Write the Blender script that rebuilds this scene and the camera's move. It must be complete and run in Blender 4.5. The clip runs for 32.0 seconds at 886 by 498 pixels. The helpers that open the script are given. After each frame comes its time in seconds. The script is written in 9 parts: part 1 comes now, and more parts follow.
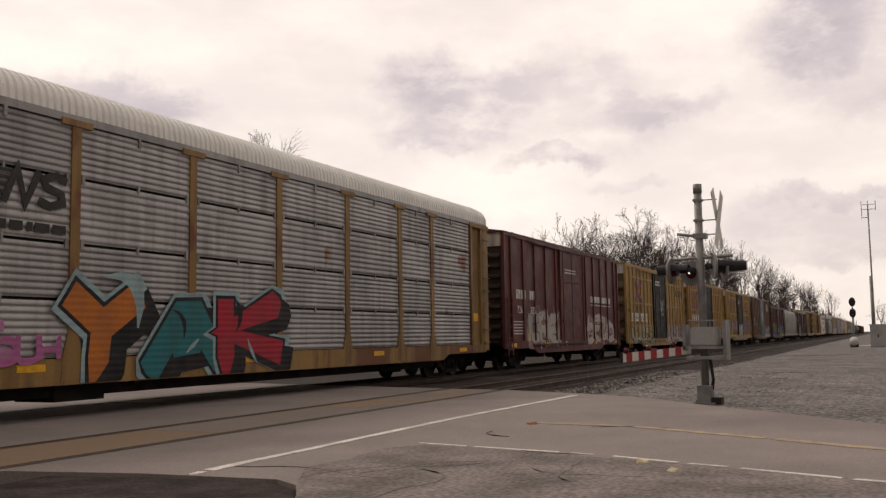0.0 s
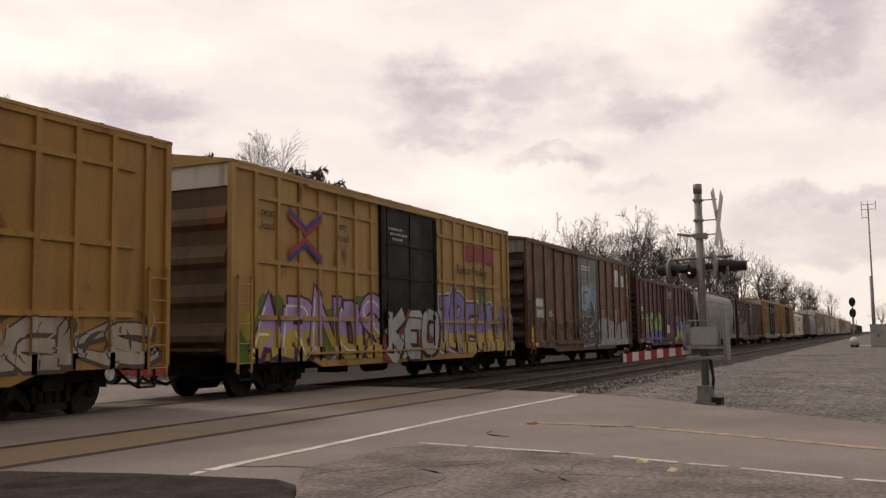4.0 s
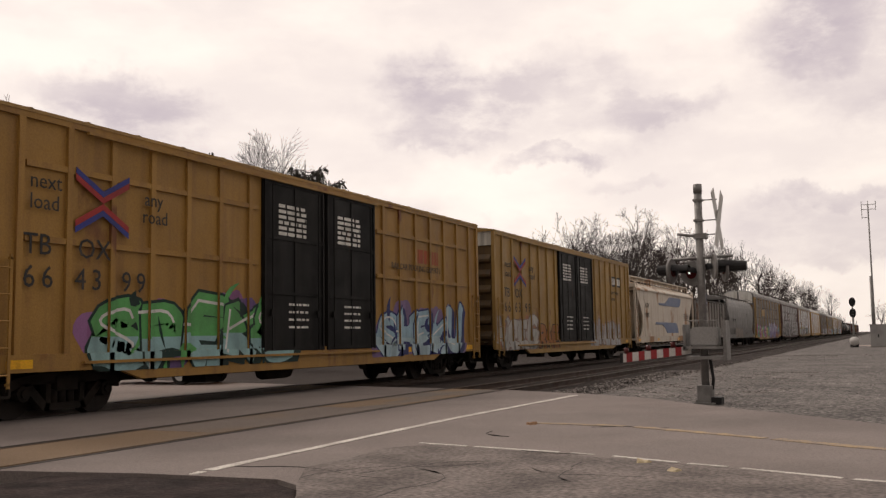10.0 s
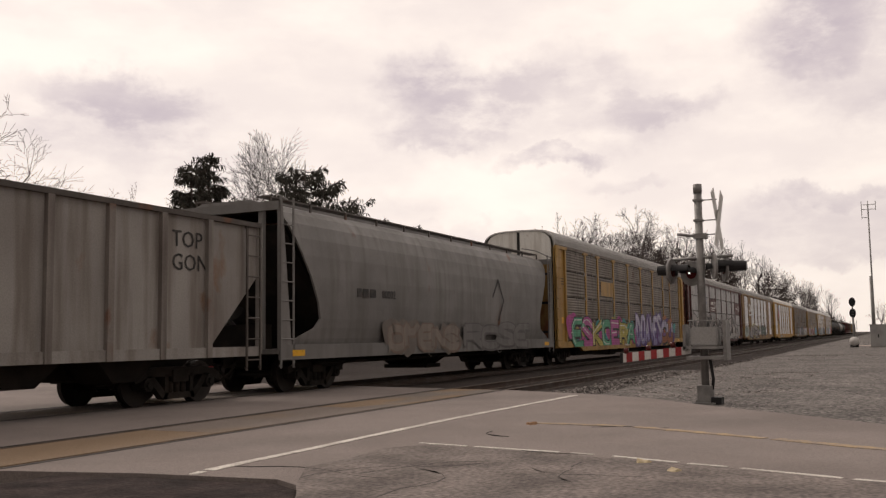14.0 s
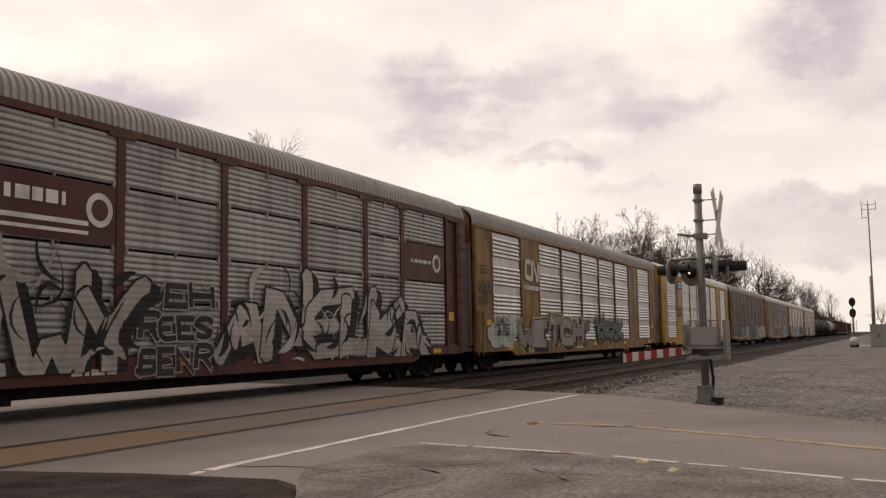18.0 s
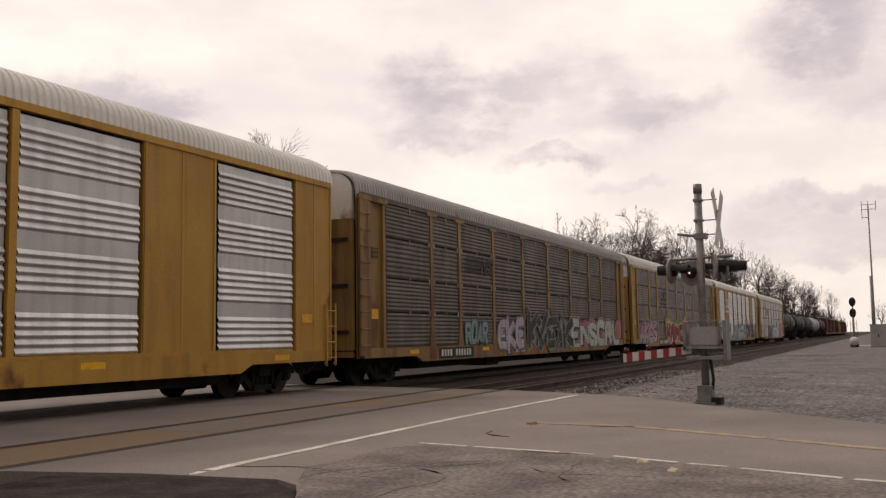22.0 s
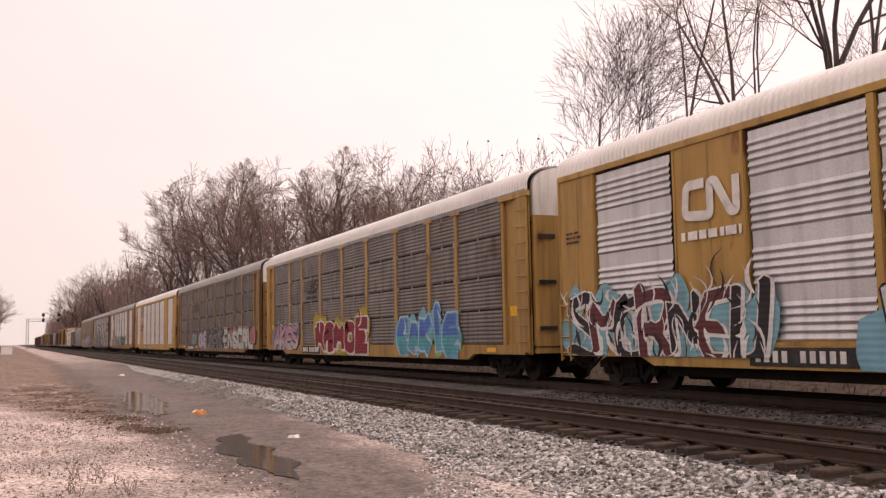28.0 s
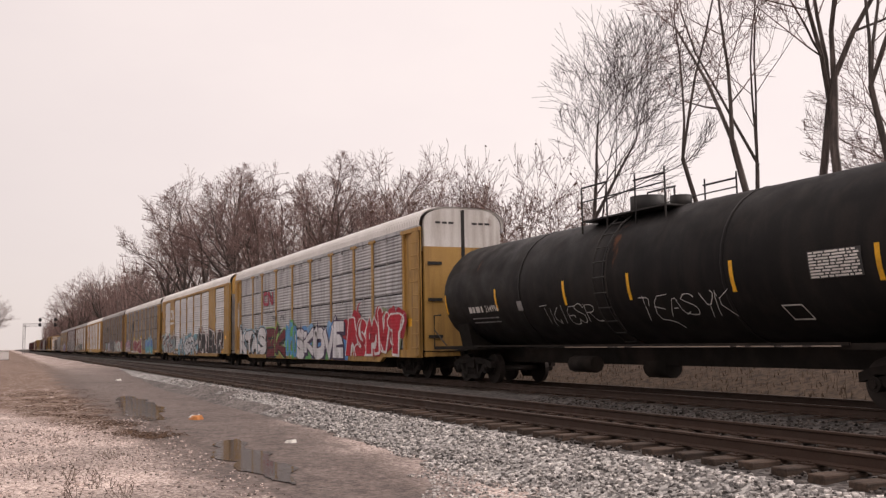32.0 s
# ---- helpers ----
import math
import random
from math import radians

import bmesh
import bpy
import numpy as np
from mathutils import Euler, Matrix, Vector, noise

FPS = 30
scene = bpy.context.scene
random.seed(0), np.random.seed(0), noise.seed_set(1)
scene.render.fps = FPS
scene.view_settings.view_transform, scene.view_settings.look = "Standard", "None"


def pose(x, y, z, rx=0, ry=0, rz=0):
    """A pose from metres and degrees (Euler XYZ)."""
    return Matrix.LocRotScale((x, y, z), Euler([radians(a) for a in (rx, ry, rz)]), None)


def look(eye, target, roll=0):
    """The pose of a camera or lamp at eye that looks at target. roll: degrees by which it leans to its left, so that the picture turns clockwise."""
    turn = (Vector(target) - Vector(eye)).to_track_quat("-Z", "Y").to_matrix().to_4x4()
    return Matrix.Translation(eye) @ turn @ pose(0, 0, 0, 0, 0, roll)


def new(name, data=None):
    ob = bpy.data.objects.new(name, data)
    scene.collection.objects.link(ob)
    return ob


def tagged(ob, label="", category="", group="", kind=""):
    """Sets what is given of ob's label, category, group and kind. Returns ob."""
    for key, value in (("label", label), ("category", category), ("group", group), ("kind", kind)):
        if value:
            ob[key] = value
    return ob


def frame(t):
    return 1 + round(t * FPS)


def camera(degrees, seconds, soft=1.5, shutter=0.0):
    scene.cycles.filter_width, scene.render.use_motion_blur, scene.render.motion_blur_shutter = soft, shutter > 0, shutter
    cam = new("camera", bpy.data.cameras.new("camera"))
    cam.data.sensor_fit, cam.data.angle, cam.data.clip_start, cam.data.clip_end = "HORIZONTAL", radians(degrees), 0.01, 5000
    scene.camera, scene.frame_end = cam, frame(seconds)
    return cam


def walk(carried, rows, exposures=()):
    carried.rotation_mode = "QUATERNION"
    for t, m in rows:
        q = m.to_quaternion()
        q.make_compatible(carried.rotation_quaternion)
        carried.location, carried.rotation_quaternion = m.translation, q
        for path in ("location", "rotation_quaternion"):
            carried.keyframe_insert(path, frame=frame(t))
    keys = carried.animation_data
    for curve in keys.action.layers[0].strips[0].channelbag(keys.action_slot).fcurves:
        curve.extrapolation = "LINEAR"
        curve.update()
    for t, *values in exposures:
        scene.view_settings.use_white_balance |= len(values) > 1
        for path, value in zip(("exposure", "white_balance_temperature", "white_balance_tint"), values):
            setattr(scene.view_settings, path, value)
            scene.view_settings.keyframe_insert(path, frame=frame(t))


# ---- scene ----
# ---- camera: stands by a level crossing, then pans left along the train ----
cam = camera(50.83, 32.0, soft=1.35)
EYE = (0.0, 0.0, 1.217)


def aim(yaw, pitch, roll):
    """Camera pose at the one standing place; roll to its right in degrees."""
    return pose(*EYE, 90 + pitch, 0, yaw) @ pose(0, 0, 0, 0, 0, -roll)


def glide(a, b, va, vb, t0, t1, n):
    """Times and yaws of an eased turn between two known speeds."""
    out = []
    for i in range(1, n):
        u = i / n
        d = t1 - t0
        h00, h10 = 2 * u**3 - 3 * u**2 + 1, u**3 - 2 * u**2 + u
        h01, h11 = -2 * u**3 + 3 * u**2, u**3 - u**2
        out.append((t0 + u * d, h00 * a + h10 * d * va + h01 * b + h11 * d * vb))
    return out


TURNS = [(0, -64.93, 5.45, 0.92), (6, -64.92, 5.45, 0.92), (13, -64.925, 5.45, 0.91), (22, -64.92, 5.45, 0.92),
         (22.5, -64.86, 5.45, 0.91), (23, -64.88, 5.49, 0.87), (23.5, -64.89, 5.42, 0.82), (24, -64.62, 5.36, 0.8),
         (24.1, -64.08, 5.38, 0.83), (24.2, -63.04, 5.42, 0.88), (24.3, -60.97, 5.46, 0.92), (24.4, -58.2, 5.5, 0.95),
         (24.5, -54.6, 5.55, 0.98)]
TURNS += [(t, y, 5.55 + 0.15 * (t - 24.5), 0.98 + 0.2 * (t - 24.5)) for t, y in glide(-54.6, 49.83, 42, 34, 24.5, 26.5, 10)]
TURNS += [(26.5, 49.83, 5.84, 1.37), (26.7, 55.74, 5.8, 1.3), (26.8, 57.8, 5.77, 1.27), (27, 60.9, 5.7, 1.2),
          (27.2, 63.1, 5.62, 1.15), (27.5, 64.98, 5.49, 1.09), (28, 65.165, 5.39, 1.04), (28.5, 64.33, 5.36, 1.05),
          (29, 64.72, 5.365, 1.05), (29.5, 64.88, 5.42, 1.05), (30, 64.93, 5.48, 1.03), (30.5, 64.96, 5.54, 1.0),
          (31, 64.98, 5.59, 1.01), (31.5, 65.02, 5.63, 1.04), (32, 65.0, 5.69, 1.01)]
EXPOSURES = [(0, -0.22, 6760, 15), (24.4, -0.22, 6760, 15), (25.2, 0.1, 6850, 20), (26.5, 1.0, 6950, 30), (27.0, 0.9, 6950, 32), (27.6, 0.64, 6950, 31), (29, 0.52, 6650, 23), (31.2, 0.48, 6520, 23), (32, 0.38, 6520, 21)]
walk(cam, [(t, aim(y, p, r)) for t, y, p, r in TURNS], EXPOSURES)
# ---- light: a broken overcast sky, brightest beyond the train ----
SUN_AZ, SUN_EL = 14.0, 44.0   # degrees from +Y towards +X, and above the ground


def build_world():
    w = bpy.data.worlds.new("overcast_sky")
    w.use_nodes = True
    scene.world = w
    nt = w.node_tree
    N, L = nt.nodes, nt.links
    N.clear()
    out, bg = N.new("ShaderNodeOutputWorld"), N.new("ShaderNodeBackground")
    L.new(bg.outputs[0], out.inputs[0])
    sky = N.new("ShaderNodeTexSky")
    sky.sky_type, sky.sun_disc = "NISHITA", False
    sky.sun_elevation, sky.sun_rotation = radians(SUN_EL), radians(SUN_AZ)
    skyk = N.new("ShaderNodeVectorMath")
    skyk.operation = "SCALE"
    skyk.inputs["Scale"].default_value = 0.1
    L.new(sky.outputs[0], skyk.inputs[0])
    tc = N.new("ShaderNodeTexCoord")
    D = tc.outputs["Generated"]

    def math_(op, a, b=None, clamp=False):
        m = N.new("ShaderNodeMath")
        m.operation, m.use_clamp = op, clamp
        for i, v in enumerate((a, b)):
            if v is None:
                continue
            if isinstance(v, (int, float)):
                m.inputs[i].default_value = v
            else:
                L.new(v, m.inputs[i])
        return m.outputs[0]

    def smooth(v, a, b, c=0.0, d=1.0):
        m = N.new("ShaderNodeMapRange")
        m.interpolation_type = "SMOOTHSTEP"
        for i, x in enumerate((a, b, c, d)):
            m.inputs[i + 1].default_value = x
        L.new(v, m.inputs[0])
        return m.outputs[0]

    # wobble the direction so that the cloud edges are ragged
    wob = N.new("ShaderNodeTexNoise")
    wob.inputs["Scale"].default_value, wob.inputs["Detail"].default_value = 7.0, 6.0
    wob.inputs["Roughness"].default_value = 0.6
    L.new(D, wob.inputs["Vector"])
    mid = N.new("ShaderNodeVectorMath")
    mid.operation = "SUBTRACT"
    mid.inputs[1].default_value = (0.5, 0.5, 0.5)
    L.new(wob.outputs["Color"], mid.inputs[0])
    wsc = N.new("ShaderNodeVectorMath")
    wsc.operation = "SCALE"
    wsc.inputs["Scale"].default_value = 0.14
    L.new(mid.outputs[0], wsc.inputs[0])
    add = N.new("ShaderNodeVectorMath")
    L.new(D, add.inputs[0])
    L.new(wsc.outputs[0], add.inputs[1])
    sep = N.new("ShaderNodeSeparateXYZ")
    L.new(add.outputs[0], sep.inputs[0])
    az = math_("MULTIPLY", math_("ARCTAN2", sep.outputs[0], sep.outputs[1]), 57.2958)
    el = math_("MULTIPLY", math_("ARCSINE", sep.outputs[2]), 57.2958)
    # the larger grey clouds: azimuth, elevation, half-widths (degrees), depth
    CLOUDS = [(67.0, 14.8, 6.2, 2.5, 0.95), (65.5, 12.6, 5.0, 1.3, 0.8), (77.2, 14.2, 3.9, 1.3, 0.7), (71.8, 10.4, 3.4, 0.85, 0.85), (87.5, 17.2, 4.6, 3.2, 0.95),
              (91.5, 15.0, 2.6, 2.0, 0.6), (45.4, 13.8, 5.4, 1.9, 0.85), (48.5, 11.8, 3.2, 1.2, 0.6), (87.5, 8.0, 4.2, 0.7, 0.6), (64.0, 6.0, 7.5, 0.8, 0.45), (89.0, 4.6, 3.0, 0.6, 0.4), (77.0, 8.6, 2.5, 0.5, 0.3),
              (44.0, 12.0, 9.0, 3.2, 0.42), (70.0, 14.0, 10.0, 3.4, 0.5), (88.0, 6.5, 7.0, 2.0, 0.4), (90.0, 16.5, 7.0, 4.2, 0.55), (60.0, 7.0, 6.0, 1.6, 0.3)]
    dark = None
    for a, e, wa, we, k in CLOUDS:
        u = math_("DIVIDE", math_("SUBTRACT", az, a), wa)
        v = math_("DIVIDE", math_("SUBTRACT", el, e), we)
        r = math_("ADD", math_("MULTIPLY", u, u), math_("MULTIPLY", v, v))
        c = math_("MULTIPLY", smooth(r, 1.7, 0.1), k)
        dark = c if dark is None else math_("MAXIMUM", dark, c)
    # tear the soft shapes apart with fine noise
    tear = N.new("ShaderNodeTexNoise")
    tear.inputs["Scale"].default_value, tear.inputs["Detail"].default_value = 17.0, 8.0
    tear.inputs["Roughness"].default_value = 0.62
    tmap = N.new("ShaderNodeMapping")
    tmap.inputs["Scale"].default_value = (1, 1, 2.2)
    L.new(D, tmap.inputs[0])
    L.new(tmap.outputs[0], tear.inputs["Vector"])
    dark = math_("MULTIPLY", dark, smooth(tear.outputs[0], 0.25, 0.6, 0.35, 1.1))
    # finer billows over the whole dome, stretched flat
    mp = N.new("ShaderNodeMapping")
    mp.inputs["Scale"].default_value = (1, 1, 2.6)
    L.new(D, mp.inputs[0])
    bil = N.new("ShaderNodeTexNoise")
    bil.inputs["Scale"].default_value, bil.inputs["Detail"].default_value = 4.5, 7.0
    bil.inputs["Roughness"].default_value = 0.55
    L.new(mp.outputs[0], bil.inputs["Vector"])
    billow = smooth(bil.outputs[0], 0.36, 0.68)
    # the hazier, flatter half of the sky beyond the pan
    west = smooth(az, 25.0, -25.0)
    billow = math_("MULTIPLY", billow, math_("SUBTRACT", 1.0, math_("MULTIPLY", west, 0.85)))
    dark = math_("MULTIPLY", dark, math_("SUBTRACT", 1.0, west))
    shade = math_("ADD", math_("MULTIPLY", dark, 0.56), math_("MULTIPLY", billow, 0.27), True)
    ramp = N.new("ShaderNodeMix")
    ramp.data_type = "RGBA"
    ramp.inputs["A"].default_value = (1.0, 0.93, 0.84, 1)
    ramp.inputs["B"].default_value = (0.4, 0.345, 0.41, 1)
    L.new(shade, ramp.inputs["Factor"])
    # glow round the veiled sun
    sd = Vector((math.sin(radians(SUN_AZ)) * math.cos(radians(SUN_EL)), math.cos(radians(SUN_AZ)) * math.cos(radians(SUN_EL)), math.sin(radians(SUN_EL))))
    dot = N.new("ShaderNodeVectorMath")
    dot.operation = "DOT_PRODUCT"
    dot.inputs[1].default_value = sd
    L.new(D, dot.inputs[0])
    glow = smooth(dot.outputs["Value"], -0.55, 0.4, 0.34, 1.38)
    even = math_("MULTIPLY", west, 0.72)
    glow = math_("ADD", math_("MULTIPLY", glow, math_("SUBTRACT", 1.0, even)), math_("MULTIPLY", even, 0.6))
    lit = N.new("ShaderNodeVectorMath")
    lit.operation = "SCALE"
    L.new(ramp.outputs["Result"], lit.inputs[0])
    L.new(glow, lit.inputs["Scale"])
    veil = N.new("ShaderNodeMix")
    veil.data_type = "RGBA"
    veil.inputs["Factor"].default_value = 0.93
    L.new(skyk.outputs[0], veil.inputs["A"])
    L.new(lit.outputs[0], veil.inputs["B"])
    L.new(veil.outputs["Result"], bg.inputs[0])
    bg.inputs[1].default_value = 0.95
    sun = new("sun", bpy.data.lights.new("sun", "SUN"))
    sun.data.energy, sun.data.angle, sun.data.color = 1.2, radians(12), (1.0, 0.93, 0.84)
    sun.matrix_world = look(sd * 100, (0, 0, 0))


build_world()
# ---- small mesh helpers ----
def box(bm, x0, x1, y0, y1, z0, z1, mi=0):
    v = [bm.verts.new(p) for p in ((x0, y0, z0), (x1, y0, z0), (x1, y1, z0), (x0, y1, z0), (x0, y0, z1), (x1, y0, z1), (x1, y1, z1), (x0, y1, z1))]
    for q in ((3, 2, 1, 0), (4, 5, 6, 7), (0, 1, 5, 4), (1, 2, 6, 5), (2, 3, 7, 6), (3, 0, 4, 7)):
        bm.faces.new([v[i] for i in q]).material_index = mi


def loft(bm, rings, closed=True, caps=True, mi=0, smooth=False):
    """Skin through rings of equal length."""
    vs = [[bm.verts.new(p) for p in r] for r in rings]
    n = len(rings[0])
    for a, b in zip(vs, vs[1:]):
        for i in range(n if closed else n - 1):
            j = (i + 1) % n
            fc = bm.faces.new((a[i], a[j], b[j], b[i]))
            fc.material_index, fc.smooth = mi, smooth
    if caps and closed:
        bm.faces.new(vs[0][::-1]).material_index = mi
        bm.faces.new(vs[-1]).material_index = mi


def extrude_x(bm, prof, x0, x1, mi=0, smooth=False):
    """A closed (y, z) profile drawn along x."""
    loft(bm, [[(x0, y, z) for y, z in prof], [(x1, y, z) for y, z in prof]], mi=mi, smooth=smooth)


def extrude_y(bm, prof, y0, y1, mi=0, smooth=False):
    loft(bm, [[(x, y0, z) for x, z in prof], [(x, y1, z) for x, z in prof]], mi=mi, smooth=smooth)


def tube(bm, pts, r, n=6, mi=0, r1=None):
    """A round bar through points."""
    pts = [Vector(p) for p in pts]
    rings = []
    for i, p in enumerate(pts):
        d = (pts[min(i + 1, len(pts) - 1)] - pts[max(i - 1, 0)]).normalized()
        a = d.orthogonal().normalized() if abs(d.z) > 0.9 else d.cross(Vector((0, 0, 1))).normalized()
        b = d.cross(a)
        rr = r if r1 is None else r + (r1 - r) * i / (len(pts) - 1)
        rings.append([p + (a * math.cos(t) + b * math.sin(t)) * rr for t in [2 * math.pi * k / n for k in range(n)]])
    loft(bm, rings, mi=mi, smooth=n > 6)


def disc(bm, c, r, y0, y1, n=20, mi=0):
    """A wheel-like drum with its axis along y."""
    extrude_y(bm, [(c[0] + r * math.cos(2 * math.pi * k / n), c[1] + r * math.sin(2 * math.pi * k / n)) for k in range(n)], y0, y1, mi, False)


def mesh_of(name, bm, *mats):
    me = bpy.data.meshes.new(name)
    bmesh.ops.recalc_face_normals(bm, faces=bm.faces)
    bm.to_mesh(me)
    bm.free()
    for m in mats:
        me.materials.append(m)
    return me


def part(name, bm, mats, parent, label="", m=None):
    """ONE mesh object under a thing; bm may be a bmesh or a mesh that is shared."""
    if isinstance(bm, bmesh.types.BMesh):
        bm = mesh_of(name, bm, *(mats if isinstance(mats, (list, tuple)) else [mats]))
    ob = new(name, bm)
    ob.parent = parent
    if m is not None:
        ob.matrix_basis = m
    if label:
        tagged(ob, label)
    return ob


def thing(name, label, category, m=None, group="", kind=""):
    ob = new(name)
    ob.empty_display_size = 0.2
    if m is not None:
        ob.matrix_basis = m
    return tagged(ob, label, category, group, kind)


# ---- materials ----
MATS = {}


def material(name, rgb, rough=0.6, metal=0.0, second=None, patch=(1.2, 0.45, 0.65), streak=None, streak_k=0.35, grain=40.0, grain_k=0.12,
             rust=0.0, rust_rgb=(0.16, 0.06, 0.025), bump=0.15, bump_scale=60.0, coat=0.0, stretch=(1, 1, 1), vary=0.06, emit=0.0, rust_scale=0.9, spec=0.35):
    """Base colour with large patches of a second tone, fine grain, run-down streaks and rust, all in object space."""
    if name in MATS:
        return MATS[name]
    ma = bpy.data.materials.new(name)
    ma.use_nodes = True
    nt = ma.node_tree
    N, L = nt.nodes, nt.links
    bs = N["Principled BSDF"]
    tc, oi = N.new("ShaderNodeTexCoord"), N.new("ShaderNodeObjectInfo")
    off = N.new("ShaderNodeVectorMath")
    L.new(tc.outputs["Object"], off.inputs[0])
    sc = N.new("ShaderNodeMath")
    sc.operation = "MULTIPLY"
    sc.inputs[1].default_value = 37.0
    L.new(oi.outputs["Random"], sc.inputs[0])
    L.new(sc.outputs[0], off.inputs[1])

    def tex(scale, detail=4.0, st=(1, 1, 1)):
        mp = N.new("ShaderNodeMapping")
        mp.inputs["Scale"].default_value = st
        L.new(off.outputs[0], mp.inputs[0])
        t = N.new("ShaderNodeTexNoise")
        t.inputs["Scale"].default_value, t.inputs["Detail"].default_value = scale, detail
        L.new(mp.outputs[0], t.inputs["Vector"])
        return t.outputs[0]

    def ranged(v, a, b, c=0.0, d=1.0):
        m = N.new("ShaderNodeMapRange")
        for i, x in enumerate((a, b, c, d)):
            m.inputs[i + 1].default_value = x
        L.new(v, m.inputs[0])
        return m.outputs[0]

    def mix(f, a, b, mode="MIX"):
        m = N.new("ShaderNodeMix")
        m.data_type, m.blend_type = "RGBA", mode
        if isinstance(f, float):
            m.inputs["Factor"].default_value = f
        else:
            L.new(f, m.inputs["Factor"])
        for k, v in (("A", a), ("B", b)):
            if isinstance(v, tuple):
                m.inputs[k].default_value = (*v, 1)
            else:
                L.new(v, m.inputs[k])
        return m.outputs["Result"]

    second = second or tuple(c * 0.7 for c in rgb)
    col = mix(ranged(tex(patch[0], 5.0, stretch), patch[1], patch[2]), tuple(rgb), tuple(second))
    if streak:
        s = ranged(tex(2.4, 4.0, (1.6, 1.6, 0.13)), 0.46, 0.68, 0.0, streak_k)
        col = mix(s, col, tuple(streak))
    if rust:
        r = ranged(tex(rust_scale, 7.0, (1, 1, 0.6)), 0.68 - rust * 0.3, 0.74 - rust * 0.25)
        col = mix(r, col, tuple(rust_rgb))
    fine = tex(grain, 3.0)
    g = ranged(fine, 0.3, 0.7, 1 - grain_k, 1 + grain_k)
    gc = N.new("ShaderNodeVectorMath")
    gc.operation = "SCALE"
    L.new(col, gc.inputs[0])
    gm = N.new("ShaderNodeMath")
    gm.operation = "MULTIPLY"
    L.new(g, gm.inputs[0])
    L.new(ranged(oi.outputs["Random"], 0, 1, 1 - vary, 1 + vary), gm.inputs[1])
    L.new(gm.outputs[0], gc.inputs["Scale"])
    L.new(gc.outputs[0], bs.inputs["Base Color"])
    bs.inputs["Metallic"].default_value = metal
    L.new(ranged(tex(patch[0] * 3, 3.0), 0.3, 0.7, max(0.03, rough - 0.1), min(1, rough + 0.1)), bs.inputs["Roughness"])
    bs.inputs["Specular IOR Level"].default_value = spec
    if coat:
        bs.inputs["Coat Weight"].default_value = coat
    if emit:
        bs.inputs["Emission Color"].default_value = (*rgb, 1)
        bs.inputs["Emission Strength"].default_value = emit
    if bump:
        b = N.new("ShaderNodeBump")
        b.inputs["Strength"].default_value, b.inputs["Distance"].default_value = bump, 0.02
        L.new(tex(bump_scale, 4.0), b.inputs["Height"])
        L.new(b.outputs[0], bs.inputs["Normal"])
    MATS[name] = ma
    return ma


GRIME = (0.055, 0.045, 0.04)
M_BLACK = material("black_steel", (0.012, 0.0115, 0.011), 0.6, second=(0.022, 0.019, 0.017), streak=(0.045, 0.037, 0.03))
M_UNDER = material("underframe_grime", (0.014, 0.012, 0.0105), 0.9, second=(0.028, 0.022, 0.018), bump=0.3, spec=0.15)
M_TRUCK = material("truck_cast_iron", (0.018, 0.015, 0.013), 0.85, second=(0.034, 0.026, 0.021), bump=0.3, spec=0.2)
M_WHEEL = material("wheel_steel", (0.035, 0.027, 0.023), 0.6, 0.3, second=(0.022, 0.017, 0.014))
M_RAIL = material("rail_steel", (0.06, 0.036, 0.026), 0.6, 0.3, second=(0.06, 0.04, 0.03), bump=0.2)
M_RAILTOP = material("rail_head", (0.32, 0.3, 0.29), 0.3, 0.9, patch=(6, 0.4, 0.6))
M_TIE = material("creosoted_tie", (0.075, 0.05, 0.036), 0.9, second=(0.04, 0.028, 0.021), stretch=(6, 0.6, 6), patch=(3, 0.4, 0.6), bump=0.5, vary=0.25)
M_WHITE = material("white_marking", (0.72, 0.7, 0.66), 0.6, second=(0.5, 0.48, 0.45), patch=(3, 0.45, 0.7))
M_LETTER_B = material("black_lettering", (0.025, 0.024, 0.024), 0.6, second=(0.06, 0.05, 0.045), patch=(4, 0.5, 0.7))
M_REFL = material("yellow_reflector", (0.8, 0.42, 0.02), 0.4, second=(0.6, 0.3, 0.02), patch=(6, 0.5, 0.7))
M_REFL_W = material("white_reflector", (0.75, 0.75, 0.72), 0.4)
M_GALV = material("galvanised_steel", (0.42, 0.42, 0.41), 0.45, 0.6, second=(0.3, 0.3, 0.3), patch=(5, 0.4, 0.6))
# ---- ground, road and tracks ----
NEAR_RAILS, FAR_RAILS = (8.02, 9.525), (12.95, 14.455)
TRACK_Y = 13.70


def step(v, a, b):
    u = min(1, max(0, (v - a) / (b - a)))
    return u * u * (3 - 2 * u)


def ground_z(x, y):
    low = -0.62 + 0.34 * step(-x, 38, 75)
    right = -0.16
    z = low + (right - low) * step(x, 3.5, 6.4)
    z += (-0.1 - z) * (1 - step(math.hypot(x - 4, y + 2), 3.0, 7.0)) * 0.8
    if y > 16:
        bank = 0.75 * step(y, 17.0, 21.5) * step(-x, -4, 6) + 0.25 * step(y, 18, 30)
        z = z * (1 - step(y, 16, 19)) + (-0.25 + bank) * step(y, 16, 19)
    n = noise.noise((x * 0.35, y * 0.35, 3.0)) * 0.05 + noise.noise((x * 1.7, y * 1.7, 9.0)) * 0.018
    ditch = step(y, 1.8, 2.6) * step(-y, -5.6, -4.6) * step(-x, 8, 11) * step(x, -40, -37)
    return z + n * step(abs(x - 13), 6, 9) * (1 - ditch)


